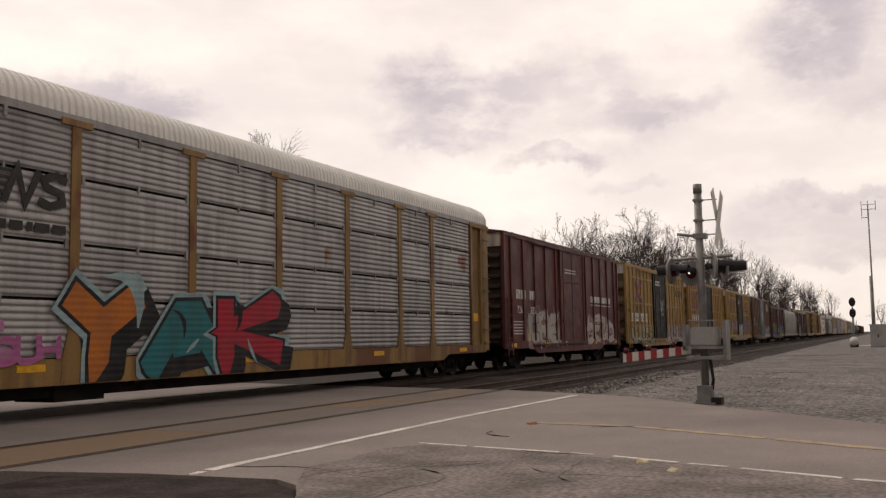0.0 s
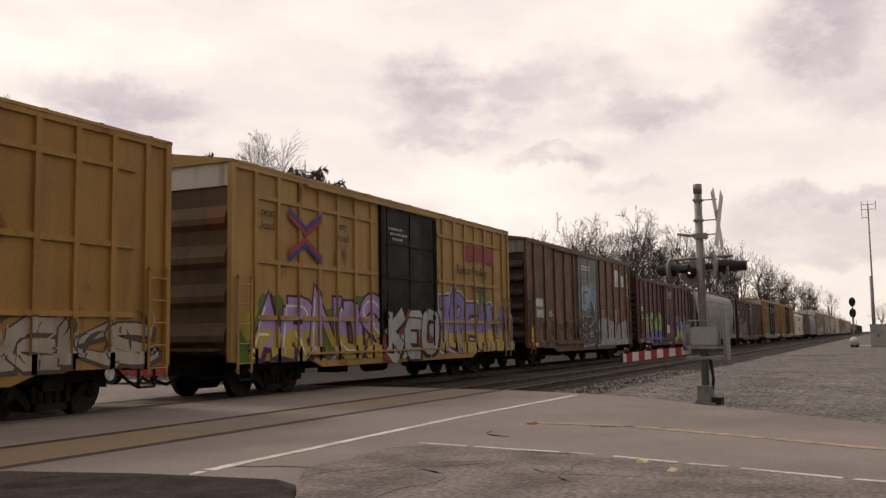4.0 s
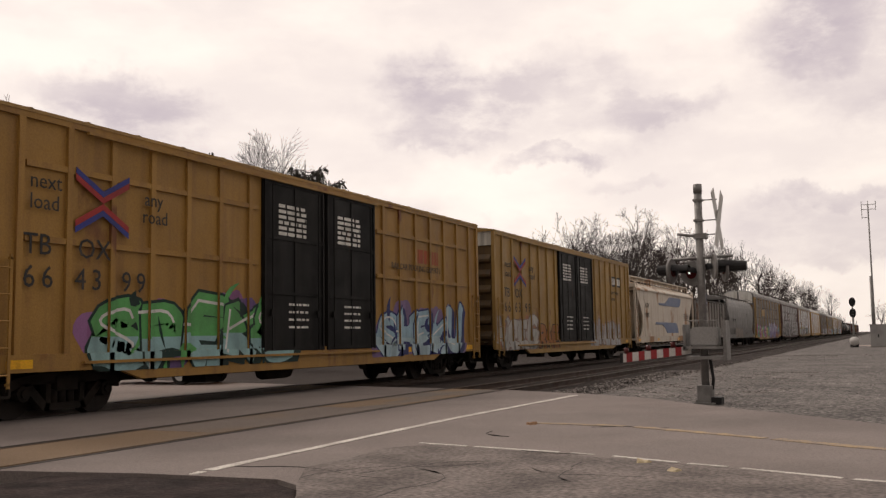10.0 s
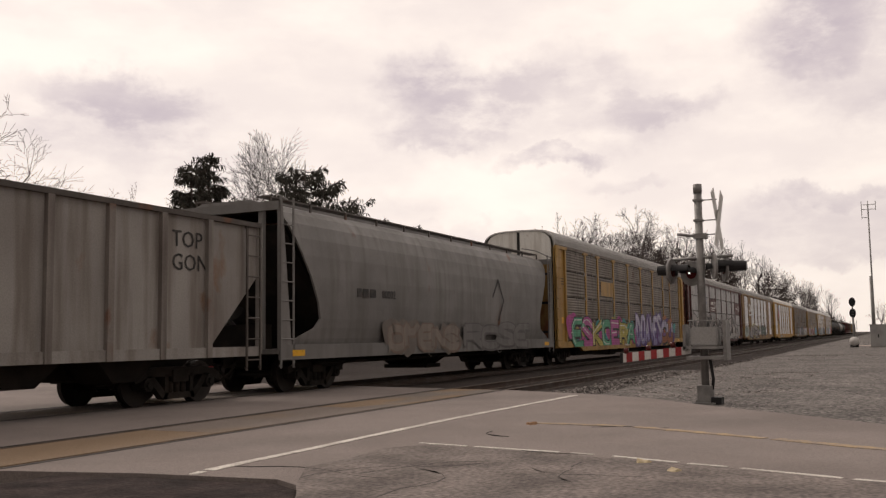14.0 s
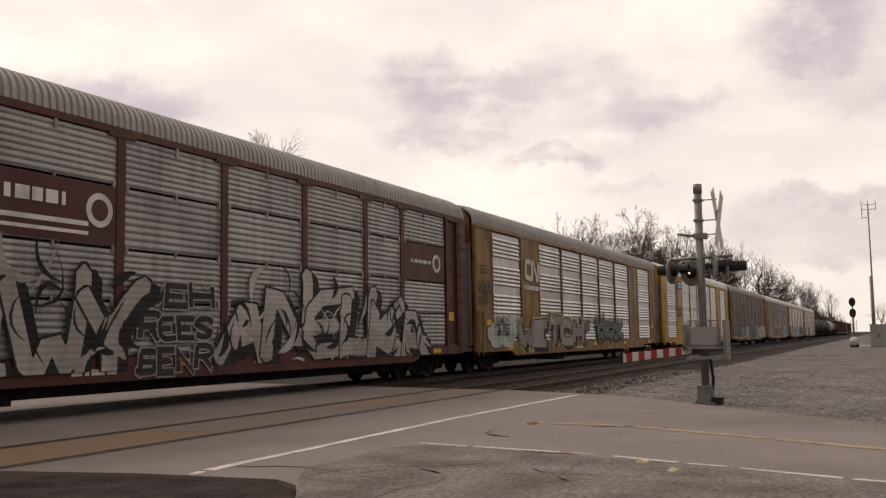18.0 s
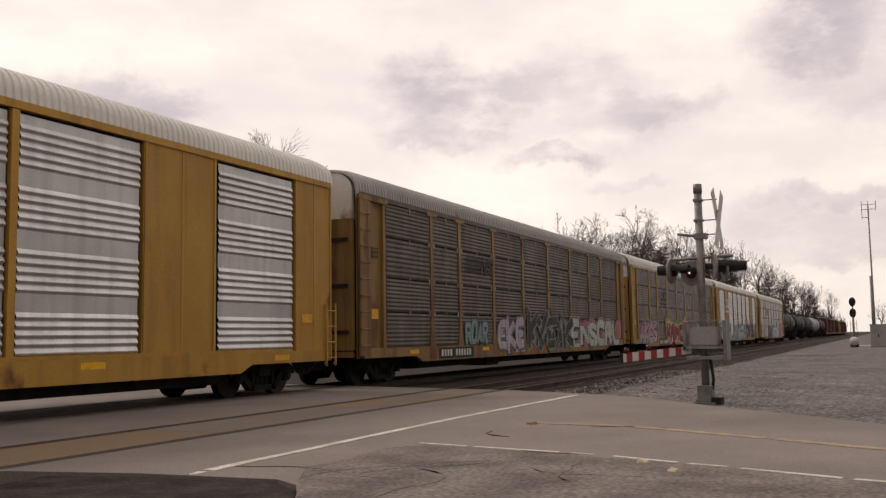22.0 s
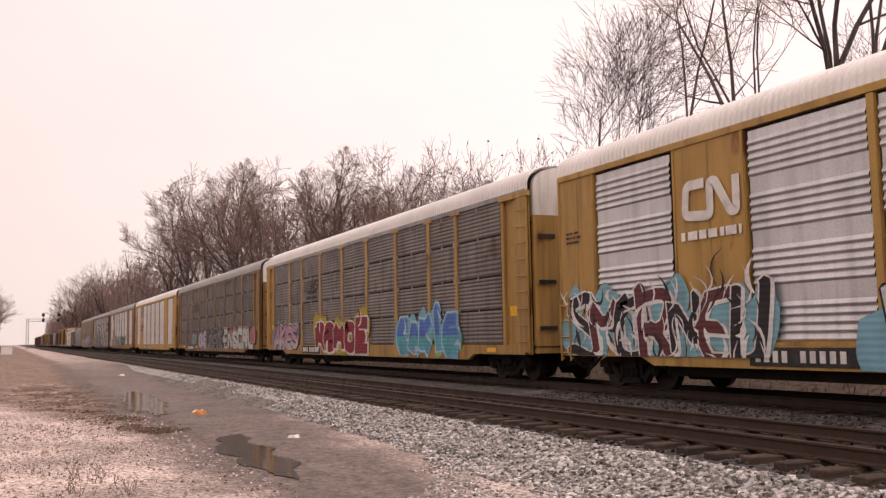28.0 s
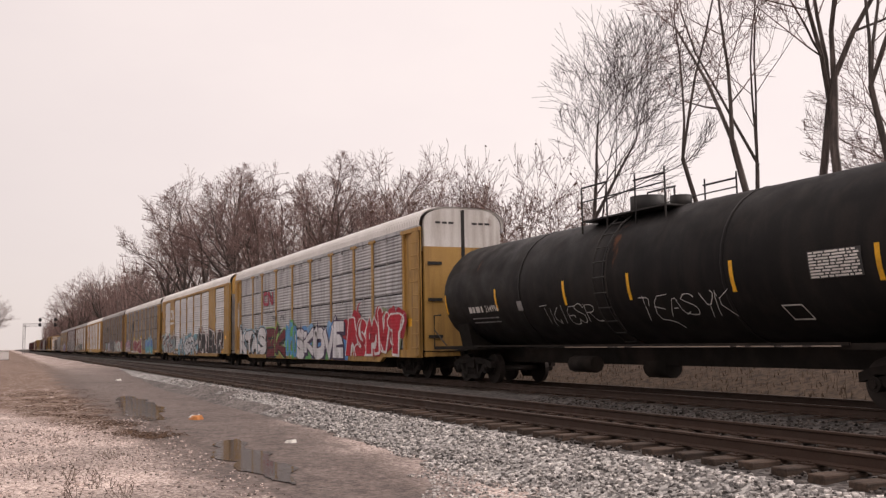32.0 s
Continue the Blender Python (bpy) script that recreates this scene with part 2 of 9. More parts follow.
def spaced(a, b, fine, lo, hi, grow=1.25):
    """Coordinates, fine between lo and hi and ever wider outside."""
    out = list(np.arange(lo, hi, fine)) + [hi]
    s = fine
    while out[-1] < b:
        s *= grow
        out.append(min(b, out[-1] + s))
    s = fine
    while out[0] > a:
        s *= grow
        out.insert(0, max(a, out[0] - s))
    return out


def sheet(xs, ys, zf):
    vs = [(x, y, zf(x, y)) for y in ys for x in xs]
    w = len(xs)
    fs = [(j * w + i, j * w + i + 1, (j + 1) * w + i + 1, (j + 1) * w + i) for j in range(len(ys) - 1) for i in range(w - 1)]
    me = bpy.data.meshes.new("sheet")
    me.from_pydata(vs, [], fs)
    me.polygons.foreach_set("use_smooth", [True] * len(fs))
    return me


def stony(name, base, dark, light, scale, rough=0.95, relief=0.6):
    """Loose stone: cells of several greys with relief, and larger stains."""
    ma = bpy.data.materials.new(name)
    ma.use_nodes = True
    N, L = ma.node_tree.nodes, ma.node_tree.links
    bs = N["Principled BSDF"]
    tc = N.new("ShaderNodeTexCoord")
    vo = N.new("ShaderNodeTexVoronoi")
    vo.inputs["Scale"].default_value = scale
    L.new(tc.outputs["Object"], vo.inputs["Vector"])
    ramp = N.new("ShaderNodeValToRGB")
    e = ramp.color_ramp.elements
    e[0].position, e[0].color = 0.1, (*dark, 1)
    e[1].position, e[1].color = 0.9, (*light, 1)
    e.new(0.5).color = (*base, 1)
    sx = N.new("ShaderNodeSeparateColor")
    L.new(vo.outputs["Color"], sx.inputs[0])
    L.new(sx.outputs[0], ramp.inputs[0])
    big = N.new("ShaderNodeTexNoise")
    big.inputs["Scale"].default_value, big.inputs["Detail"].default_value = 0.5, 8.0
    L.new(tc.outputs["Object"], big.inputs["Vector"])
    mr = N.new("ShaderNodeMapRange")
    mr.inputs[1].default_value, mr.inputs[2].default_value, mr.inputs[3].default_value, mr.inputs[4].default_value = 0.35, 0.68, 1.15, 0.6
    L.new(big.outputs[0], mr.inputs[0])
    sc = N.new("ShaderNodeVectorMath")
    sc.operation = "SCALE"
    L.new(ramp.outputs[0], sc.inputs[0])
    L.new(mr.outputs[0], sc.inputs["Scale"])
    L.new(sc.outputs[0], bs.inputs["Base Color"])
    bs.inputs["Roughness"].default_value = rough
    b = N.new("ShaderNodeBump")
    b.inputs["Strength"].default_value, b.inputs["Distance"].default_value = relief, 0.6 / scale
    b.invert = True
    L.new(vo.outputs["Distance"], b.inputs["Height"])
    L.new(b.outputs[0], bs.inputs["Normal"])
    MATS[name] = ma
    return ma


def soiled_dirt():
    """Pale gravelly dirt with a wet mud flat, a strip of dead leaves and dark soil by the crossing, all with ragged edges."""
    ma = stony("gravelly_dirt", (0.43, 0.345, 0.305), (0.23, 0.178, 0.155), (0.64, 0.54, 0.485), 24)
    N, L = ma.node_tree.nodes, ma.node_tree.links
    bs = N["Principled BSDF"]
    tc = N.new("ShaderNodeTexCoord")
    sp = N.new("ShaderNodeSeparateXYZ")
    L.new(tc.outputs["Object"], sp.inputs[0])

    def op(kind, a, b):
        m = N.new("ShaderNodeMath")
        m.operation = kind
        for i, v in enumerate((a, b)):
            if isinstance(v, (int, float)):
                m.inputs[i].default_value = v
            else:
                L.new(v, m.inputs[i])
        return m.outputs[0]

    def soft(v, a, b, lo=0.0, hi=1.0):
        m = N.new("ShaderNodeMapRange")
        m.interpolation_type = "SMOOTHSTEP"
        for i, q in enumerate((a, b, lo, hi)):
            m.inputs[i + 1].default_value = q
        L.new(v, m.inputs[0])
        return m.outputs[0]

    def cloud(scale, detail, seed):
        mp = N.new("ShaderNodeMapping")
        mp.inputs["Location"].default_value = (seed, seed, 0)
        L.new(tc.outputs["Object"], mp.inputs[0])
        t = N.new("ShaderNodeTexNoise")
        t.inputs["Scale"].default_value, t.inputs["Detail"].default_value = scale, detail
        t.inputs["Roughness"].default_value = 0.65
        L.new(mp.outputs[0], t.inputs["Vector"])
        return t.outputs[0]

    def blend(f, col):
        m = N.new("ShaderNodeMix")
        m.data_type = "RGBA"
        L.new(f, m.inputs["Factor"])
        L.new(bs.inputs["Base Color"].links[0].from_socket, m.inputs["A"])
        L.new(col, m.inputs["B"])
        L.new(m.outputs["Result"], bs.inputs["Base Color"])

    def tone(src, a, b):
        r = N.new("ShaderNodeValToRGB")
        r.color_ramp.elements[0].color, r.color_ramp.elements[1].color = (*a, 1), (*b, 1)
        r.color_ramp.elements[0].position, r.color_ramp.elements[1].position = 0.35, 0.65
        L.new(src, r.inputs[0])
        return r.outputs[0]
    x, y = sp.outputs[0], sp.outputs[1]
    n = op("MULTIPLY", op("SUBTRACT", cloud(0.9, 7.0, 3.0), 0.5), 2.6)
    yy = op("ADD", y, n)
    toe = op("SUBTRACT", yy, op("ADD", 6.7, op("MULTIPLY", x, 0.22)))
    leaf = op("MULTIPLY", op("MULTIPLY", soft(toe, -0.7, 0.7), soft(yy, 4.0, 2.9)), soft(cloud(4.0, 9.0, 9.0), 0.3, 0.56))
    leaf = op("MULTIPLY", leaf, soft(op("ADD", x, n), -9.0, -12.5))
    blend(op("MULTIPLY", leaf, 0.95), tone(cloud(14.0, 6.0, 1.0), (0.06, 0.036, 0.024), (0.19, 0.12, 0.08)))
    bank = op("MULTIPLY", soft(yy, 15.8, 17.0), soft(x, 12.0, 4.0))
    blend(bank, tone(cloud(5.0, 9.0, 11.0), (0.03, 0.021, 0.015), (0.11, 0.078, 0.055)))
    far = soft(op("ADD", x, n), -8.2, -10.5)
    up = op("SUBTRACT", op("ADD", yy, op("MULTIPLY", x, 0.1)), 3.6)
    mud = op("MULTIPLY", op("MULTIPLY", soft(yy, 1.9, 2.9), soft(up, 1.2, -0.3)), op("MULTIPLY", far, soft(x, -110.0, -50.0)))
    soil = op("MULTIPLY", soft(op("ADD", x, op("MULTIPLY", n, 0.3)), 2.6, 3.6), soft(y, 3.2, 4.2))
    blend(op("MULTIPLY", mud, op("ADD", 0.55, op("MULTIPLY", cloud(3.0, 8.0, 7.0), 0.6))), tone(cloud(9.0, 9.0, 5.0), (0.022, 0.017, 0.015), (0.15, 0.115, 0.1)))
    wet = N.new("ShaderNodeMix")
    L.new(mud, wet.inputs[0])
    wet.inputs[2].default_value, wet.inputs[3].default_value = 0.95, 0.68
    L.new(wet.outputs[0], bs.inputs["Roughness"])
    blend(soil, tone(cloud(12.0, 8.0, 6.0), (0.014, 0.0105, 0.0095), (0.05, 0.037, 0.032)))
    bs.inputs["Specular IOR Level"].default_value = 0.2
    return ma


M_DIRT = soiled_dirt()
M_GRIME = stony("oily_ballast", (0.06, 0.05, 0.044), (0.028, 0.024, 0.021), (0.13, 0.117, 0.108), 16)
M_BALLAST = stony("crushed_ballast", (0.3, 0.285, 0.265), (0.11, 0.105, 0.1), (0.56, 0.54, 0.51), 16)
M_TOE = stony("muddy_ballast", (0.13, 0.11, 0.1), (0.05, 0.042, 0.038), (0.27, 0.24, 0.22), 18)
M_LOT = stony("packed_gravel", (0.112, 0.098, 0.09), (0.05, 0.043, 0.04), (0.24, 0.215, 0.2), 17, relief=0.3)
M_WATER = material("puddle_water", (0.07, 0.058, 0.05), 0.05, second=(0.06, 0.05, 0.045), bump=0.0, grain_k=0.02)
M_ROAD = material("worn_concrete_road", (0.217, 0.182, 0.168), 0.95, second=(0.17, 0.142, 0.131), patch=(0.45, 0.4, 0.68), grain=55, grain_k=0.2, bump=0.35, bump_scale=80)
M_PANEL = material("crossing_panel", (0.215, 0.148, 0.094), 0.95, second=(0.165, 0.14, 0.122), patch=(0.3, 0.44, 0.56), grain=40, grain_k=0.25, stretch=(1, 2, 1), bump=0.4)
M_PANEL_G = material("crossing_panel_grey", (0.185, 0.152, 0.132), 0.95, second=(0.2, 0.146, 0.1), patch=(0.7, 0.5, 0.75), grain=40, grain_k=0.25, bump=0.4)
M_PATCH = material("cracked_asphalt", (0.185, 0.155, 0.142), 0.95, second=(0.1, 0.083, 0.076), patch=(1.6, 0.38, 0.68), grain=22, grain_k=0.45, bump=0.9, bump_scale=20)
M_LINE = material("worn_white_paint", (0.62, 0.58, 0.53), 0.8, second=(0.4, 0.36, 0.33), patch=(5, 0.4, 0.65), grain_k=0.3)
M_YLINE = material("worn_yellow_paint", (0.4, 0.29, 0.16), 0.9, second=(0.25, 0.2, 0.165), patch=(6, 0.35, 0.6), grain_k=0.3)
M_SOIL = material("damp_soil", (0.05, 0.036, 0.034), 0.95, second=(0.02, 0.0145, 0.0135), patch=(2.5, 0.38, 0.64), grain=30, grain_k=0.5, bump=1.0, bump_scale=18, spec=0.15)
M_TAR = material("tar_seam", (0.045, 0.039, 0.035), 0.85)


def flat_poly(name, pts, z, ma, label, zf=None):
    bm = bmesh.new()
    fc = bm.faces.new([bm.verts.new((x, y, z)) for x, y in pts])
    bmesh.ops.triangulate(bm, faces=[fc])
    return tagged(new(name, mesh_of(name, bm, ma)), label, "", "", "structure")


def mud_edge(x, y):
    """How far the ditch's mud reaches up the ballast's toe."""
    lim = float(np.interp(x, [-90, -60, -33, -22, -17, -13.5, -11, -9, 18, 19], [5.6, 6.4, 7.0, 6.3, 6.0, 5.7, 4.9, 3.0, 3.0, 5.9]))
    return lim + 0.45 * noise.noise((x * 0.8, y * 0.8, 4.0)) + 0.25 * noise.noise((x * 2.7, y * 2.7, 8.0))


def build_ground():
    xs, ys = spaced(-3000, 3000, 0.8, -48, 30), spaced(-3000, 3000, 0.7, -6, 26)
    me = sheet(xs, ys, ground_z)
    me.materials.append(M_DIRT)
    tagged(new("ground", me), "pale gravelly dirt ground beside the railway", "ground", "", "structure")
    lot = sheet(spaced(13, 900, 0.8, 13, 40, 1.2), spaced(-600, 6.0, 0.8, -8, 6, 1.3), lambda x, y: ground_z(x, y) + 0.03)
    lot.materials.append(M_LOT)
    tagged(new("gravel_lot", lot), "grey packed gravel beside the track past the crossing", "ground", "", "structure")
    # ballast beds on both sides of the crossing
    prof = [(5.2, -0.9), (7.1, -0.3), (8.0, -0.24), (10.4, -0.2), (11.25, -0.26), (12.2, -0.2), (15.3, -0.2), (16.3, -0.4), (17.6, -0.9)]
    bands = [(prof[i][0] + (prof[i + 1][0] - prof[i][0]) * k / 4, prof[i][1] + (prof[i + 1][1] - prof[i][1]) * k / 4) for i in range(8) for k in range(4)] + [prof[-1]]

    def zb(x, y):
        for (a, za), (b, zb_) in zip(prof, prof[1:]):
            if a <= y <= b:
                return za + (zb_ - za) * (y - a) / (b - a) + noise.noise((x * 1.3, y * 1.3, 0)) * 0.03
        return -0.9
    for a, b, lo, hi in ((-1500, 6.44, -40, 6.44), (19.6, 1500, 19.6, 60)):
        me = sheet(spaced(a, b, 0.5, lo, hi, 1.3), [y for y, _ in bands], zb)
        me.materials.append(M_BALLAST)
        me.materials.append(M_GRIME)
        me.materials.append(M_TOE)
        for fc in me.polygons:
            fc.material_index = 1 if fc.center.y > 7.35 or 3.0 < fc.center.x < 7 else 2 if fc.center.y < mud_edge(fc.center.x, fc.center.y) else 0
        tagged(new("ballast", me), "grey crushed-stone ballast bed under two tracks", "ballast", "", "structure")
    # road over the tracks, in strips that leave slots for the rails
    right = [(60, 34), (30, 26.5), (20, 23.2), (12, 21.2), (7.7, 20.2), (5.7, 19.25), (4.12, 18.1), (2.79, 16.5), (1.9, 15.6), (0.9, 14.6), (0.0, 13.6), (-3, 11.2), (-12, 8)]

    def edge(y):
        for (a, xa), (b, xb) in zip(right, right[1:]):
            if b <= y <= a:
                return xb + (xa - xb) * (y - b) / (a - b)
        return 8
    road = tagged(new("road", None), "worn grey road running over a level crossing", "road", "", "structure")

    def slab(name, y0, y1, ma, x0=6.45, over=None, left=None):
        ys_ = [y0] + [y for y, _ in right[::-1] if y0 < y < y1] + [y1]
        bm = bmesh.new()
        top = (left or [(x0 + 0.12 * (y > 9.9), y) for y in ys_]) + [((over or edge(y)), y) for y in ys_[::-1]]
        loft(bm, [[(x, y, -0.28) for x, y in top], [(x, y, -0.0) for x, y in top]])
        part(name, bm, ma, road)
    slab("slab", -12, 7.93, M_ROAD, left=[(1.2, -12), (1.2, 0.3), (2.2, 0.9), (5.85, 4.0), (6.7, 4.5), (6.95, 4.9), (6.84, 6.35), (6.5, 7.93)])
    slab("panel", 8.11, 9.43, M_PANEL, over=10.2)
    slab("panel", 8.11, 9.43, M_PANEL_G, x0=10.21, over=14.6)
    slab("panel", 8.11, 9.43, M_PANEL, x0=14.61)
    slab("slab", 9.62, 12.86, M_ROAD)
    slab("panel", 13.04, 14.36, M_PANEL, over=10.2)
    slab("panel", 13.04, 14.36, M_PANEL_G, x0=10.21, over=14.6)
    slab("panel", 13.04, 14.36, M_PANEL, x0=14.61)
    slab("slab", 14.55, 60, M_ROAD)
    for y in (7.93, 9.62, 12.86, 14.55):
        bm = bmesh.new()
        box(bm, 6.5, edge(y) - 0.05, y - 0.012 if y in (7.93, 12.86) else y - 0.05, y + 0.05 if y in (7.93, 12.86) else y + 0.012, -0.1, 0.0035)
        part("tar_seam", bm, M_TAR, road)
    flat_poly("asphalt_patch", [(6.72, 4.55), (7.7, 5.1), (8.3, 5.02), (9.3, 5.12), (9.75, 4.75), (9.2, 2.4), (8.35, -0.4), (7.4, -4), (1.5, -4), (1.5, 0.4), (2.3, 0.9), (5.9, 3.98)], 0.004, M_PATCH,
              "dark cracked asphalt apron beside the road")
    flat_poly("soil", [(2.4, 1.1), (5.84, 4.02), (6.69, 4.52), (6.94, 4.92), (6.83, 6.35), (6.6, 7.3), (3.4, 7.3), (3.0, 4.5)], -0.035, M_SOIL, "dark damp soil beside the road edge")
    # road markings
    def stripe(name, a, b, w, ma, label):
        a, b = Vector((*a, 0)), Vector((*b, 0))
        n = (b - a).normalized().cross(Vector((0, 0, 1))) * w / 2
        bm = bmesh.new()
        k = 9
        pts = [a + (b - a) * i / k for i in range(k + 1)]
        lo = [(p - n * random.uniform(0.7, 1.15)) for p in pts]
        hi = [(p + n * random.uniform(0.7, 1.15)) for p in pts]
        loft(bm, [[(p.x, p.y, 0.0015) for p in lo + hi[::-1]], [(p.x, p.y, 0.0065) for p in lo + hi[::-1]]])
        tagged(new(name, mesh_of(name, bm, ma)), label, "", "", "structure")
    stripe("stop_line", (7.2, 5.86), (12.9, 5.95), 0.13, M_LINE, "long worn white line painted along the crossing")
    stripe("stop_line", (12.9, 5.95), (18.65, 5.78), 0.13, M_LINE, "long worn white line painted along the crossing")
    stripe("stop_line", (6.92, 5.82), (7.1, 5.85), 0.1, M_LINE, "short worn end of a white painted line")
    for a, b in (((9.86, 4.95), (9.74, 4.3)), ((9.72, 4.2), (9.52, 3.15)), ((9.38, 2.53), (9.1, 1.82)), ((9.06, 1.72), (8.95, 1.35)), ((8.9, 1.22), (8.56, 0.37)), ((8.53, 0.28), (8.1, -1.3)), ((9.5, 3.0), (9.43, 2.75))):
        stripe("lane_line", a, b, 0.075, M_LINE, "broken worn white lane line on the asphalt")
    for a, b in (((12.65, 4.6), (12.5, 3.2)), ((12.46, 3.05), (11.5, 1.3)), ((11.44, 1.18), (10.2, -0.9))):
        stripe("centre_line", a, b, 0.19, M_YLINE, "faded yellow centre line on the road")
    # cracks in the old asphalt, and a few scraps lying on it
    rnd = random.Random(4)
    for x, y, ln, ang in ((7.1, 4.75, 2.2, 12), (7.3, 4.0, 2.2, 70), (8.6, 3.6, 1.6, 95), (9.45, 2.9, 1.0, 80), (6.4, 3.6, 2.0, 20), (8.1, 1.9, 1.4, 110), (7.6, 2.4, 1.5, 40), (10.8, 4.2, 1.0, 60), (12.4, 2.6, 1.2, 100)):
        pts, p, a = [], Vector((x, y, 0)), radians(ang)
        for _ in range(9):
            pts.append(p.copy())
            a += rnd.uniform(-0.45, 0.45)
            p += Vector((math.cos(a), math.sin(a), 0)) * ln / 9
        bm = bmesh.new()
        w = [rnd.uniform(0.003, 0.011) for _ in pts]
        loft(bm, [[(q.x - k, q.y - k, z) for q, k in zip(pts, w)] + [(q.x + k, q.y + k, z) for q, k in zip(pts, w)][::-1] for z in (0.001, 0.0055)])
        tagged(new("crack", mesh_of("crack", bm, M_TAR)), "dark open crack in the old asphalt", "crack", "", "structure")
    # mud and puddles in the ditch
    for name, ma, dz, pts, label in (
            ("puddle", M_WATER, 0.02, [(-35.7, 3.57), (-30.5, 3.15), (-26.7, 2.85), (-24.4, 3.05), (-24.6, 3.6), (-27.0, 3.9), (-29.6, 4.3), (-35.0, 4.36), (-37.5, 4.06)], "still rain puddle in wet mud"),
            ("puddle", M_WATER, 0.02, [(-17.5, 3.4), (-15.2, 3.08), (-14.26, 3.26), (-12.9, 3.36), (-12.1, 3.45), (-13.6, 3.8), (-15.0, 3.85), (-16.4, 4.04), (-18.7, 4.05)], "still rain puddle in wet mud")):
        bm = bmesh.new()
        rr = random.Random(len(pts))
        ring = []
        for (ax, ay), (bx, by) in zip(pts, pts[1:] + pts[:1]):
            for k in range(12):
                u = k / 12
                px_, py_ = ax + (bx - ax) * u, ay + (by - ay) * u
                ring.append((px_ + 0.5 * noise.noise((px_ * 0.9, py_ * 2.5, 1.0)) + rr.uniform(-0.05, 0.05), py_ + 0.3 * noise.noise((px_ * 1.1, py_ * 2.5, 7.0)) + rr.uniform(-0.03, 0.03)))
        fc = bm.faces.new([bm.verts.new((x, y, -0.606)) for x, y in ring])
        bmesh.ops.triangulate(bm, faces=[fc])
        tagged(new(name, mesh_of(name, bm, ma)), label, name, "", "structure")


def build_tracks():
    rail_prof = [(-0.07, -0.172), (0.07, -0.172), (0.07, -0.155), (0.012, -0.135), (0.01, -0.045), (0.034, -0.03), (0.034, -0.004), (0.026, 0), (-0.026, 0), (-0.034, -0.004), (-0.034, -0.03), (-0.01, -0.045), (-0.012, -0.135), (-0.07, -0.155)]
    for tname, rails in (("near", NEAR_RAILS), ("far", FAR_RAILS)):
        track = tagged(new("railway_track"), "railway track of rusty rails on wooden ties", "railway track", "", "structure")
        c = sum(rails) / 2
        for y in rails:
            bm = bmesh.new()
            extrude_x(bm, [(y + a, b) for a, b in rail_prof], -1500, 1500)
            for fc in bm.faces:
                if fc.normal.z > 0.8 and fc.calc_center_median().z > -0.01:
                    fc.material_index = 1
            part("rail", bm, [M_RAIL, M_RAILTOP], track)
        bm = bmesh.new()
        box(bm, -0.115, 0.115, -1.3, 1.3, -0.36, -0.185)
        bmesh.ops.bevel(bm, geom=bm.edges[:], offset=0.012, segments=1, affect="EDGES")
        tie = mesh_of("tie", bm, M_TIE)
        bm = bmesh.new()
        for s in (-0.7525, 0.7525):
            box(bm, -0.09, 0.09, s - 0.17, s + 0.17, -0.185, -0.165)
            for q in (-0.1, 0.1):
                box(bm, -0.015, 0.015, s + q - 0.015, s + q + 0.015, -0.165, -0.145)
        plate = mesh_of("tie_plate", bm, M_RAIL)
        rr = random.Random(7 if tname == "near" else 8)
        lone = range(-72, 11) if tname == "near" else range(-40, 11)
        for i in lone:
            m = pose(i * 0.55, c + rr.uniform(-0.05, 0.05), rr.uniform(-0.012, 0.008), 0, 0, rr.uniform(-1.2, 1.2))
            t = part("tie", tie, None, track, m=m)
            part("tie_plate", plate, None, t)
        for i in range(37, 90):
            part("tie", tie, None, track, m=pose(i * 0.55, c + rr.uniform(-0.05, 0.05), 0, 0, 0, rr.uniform(-1, 1)))
        bm = bmesh.new()
        for i in list(range(-560, lone[0])) + list(range(90, 640)):
            box(bm, i * 0.55 - 0.11, i * 0.55 + 0.11, c - 1.3, c + 1.3, -0.34, -0.185)
        tagged(part("ties", bm, M_TIE, track), "", "", "", "stuff")


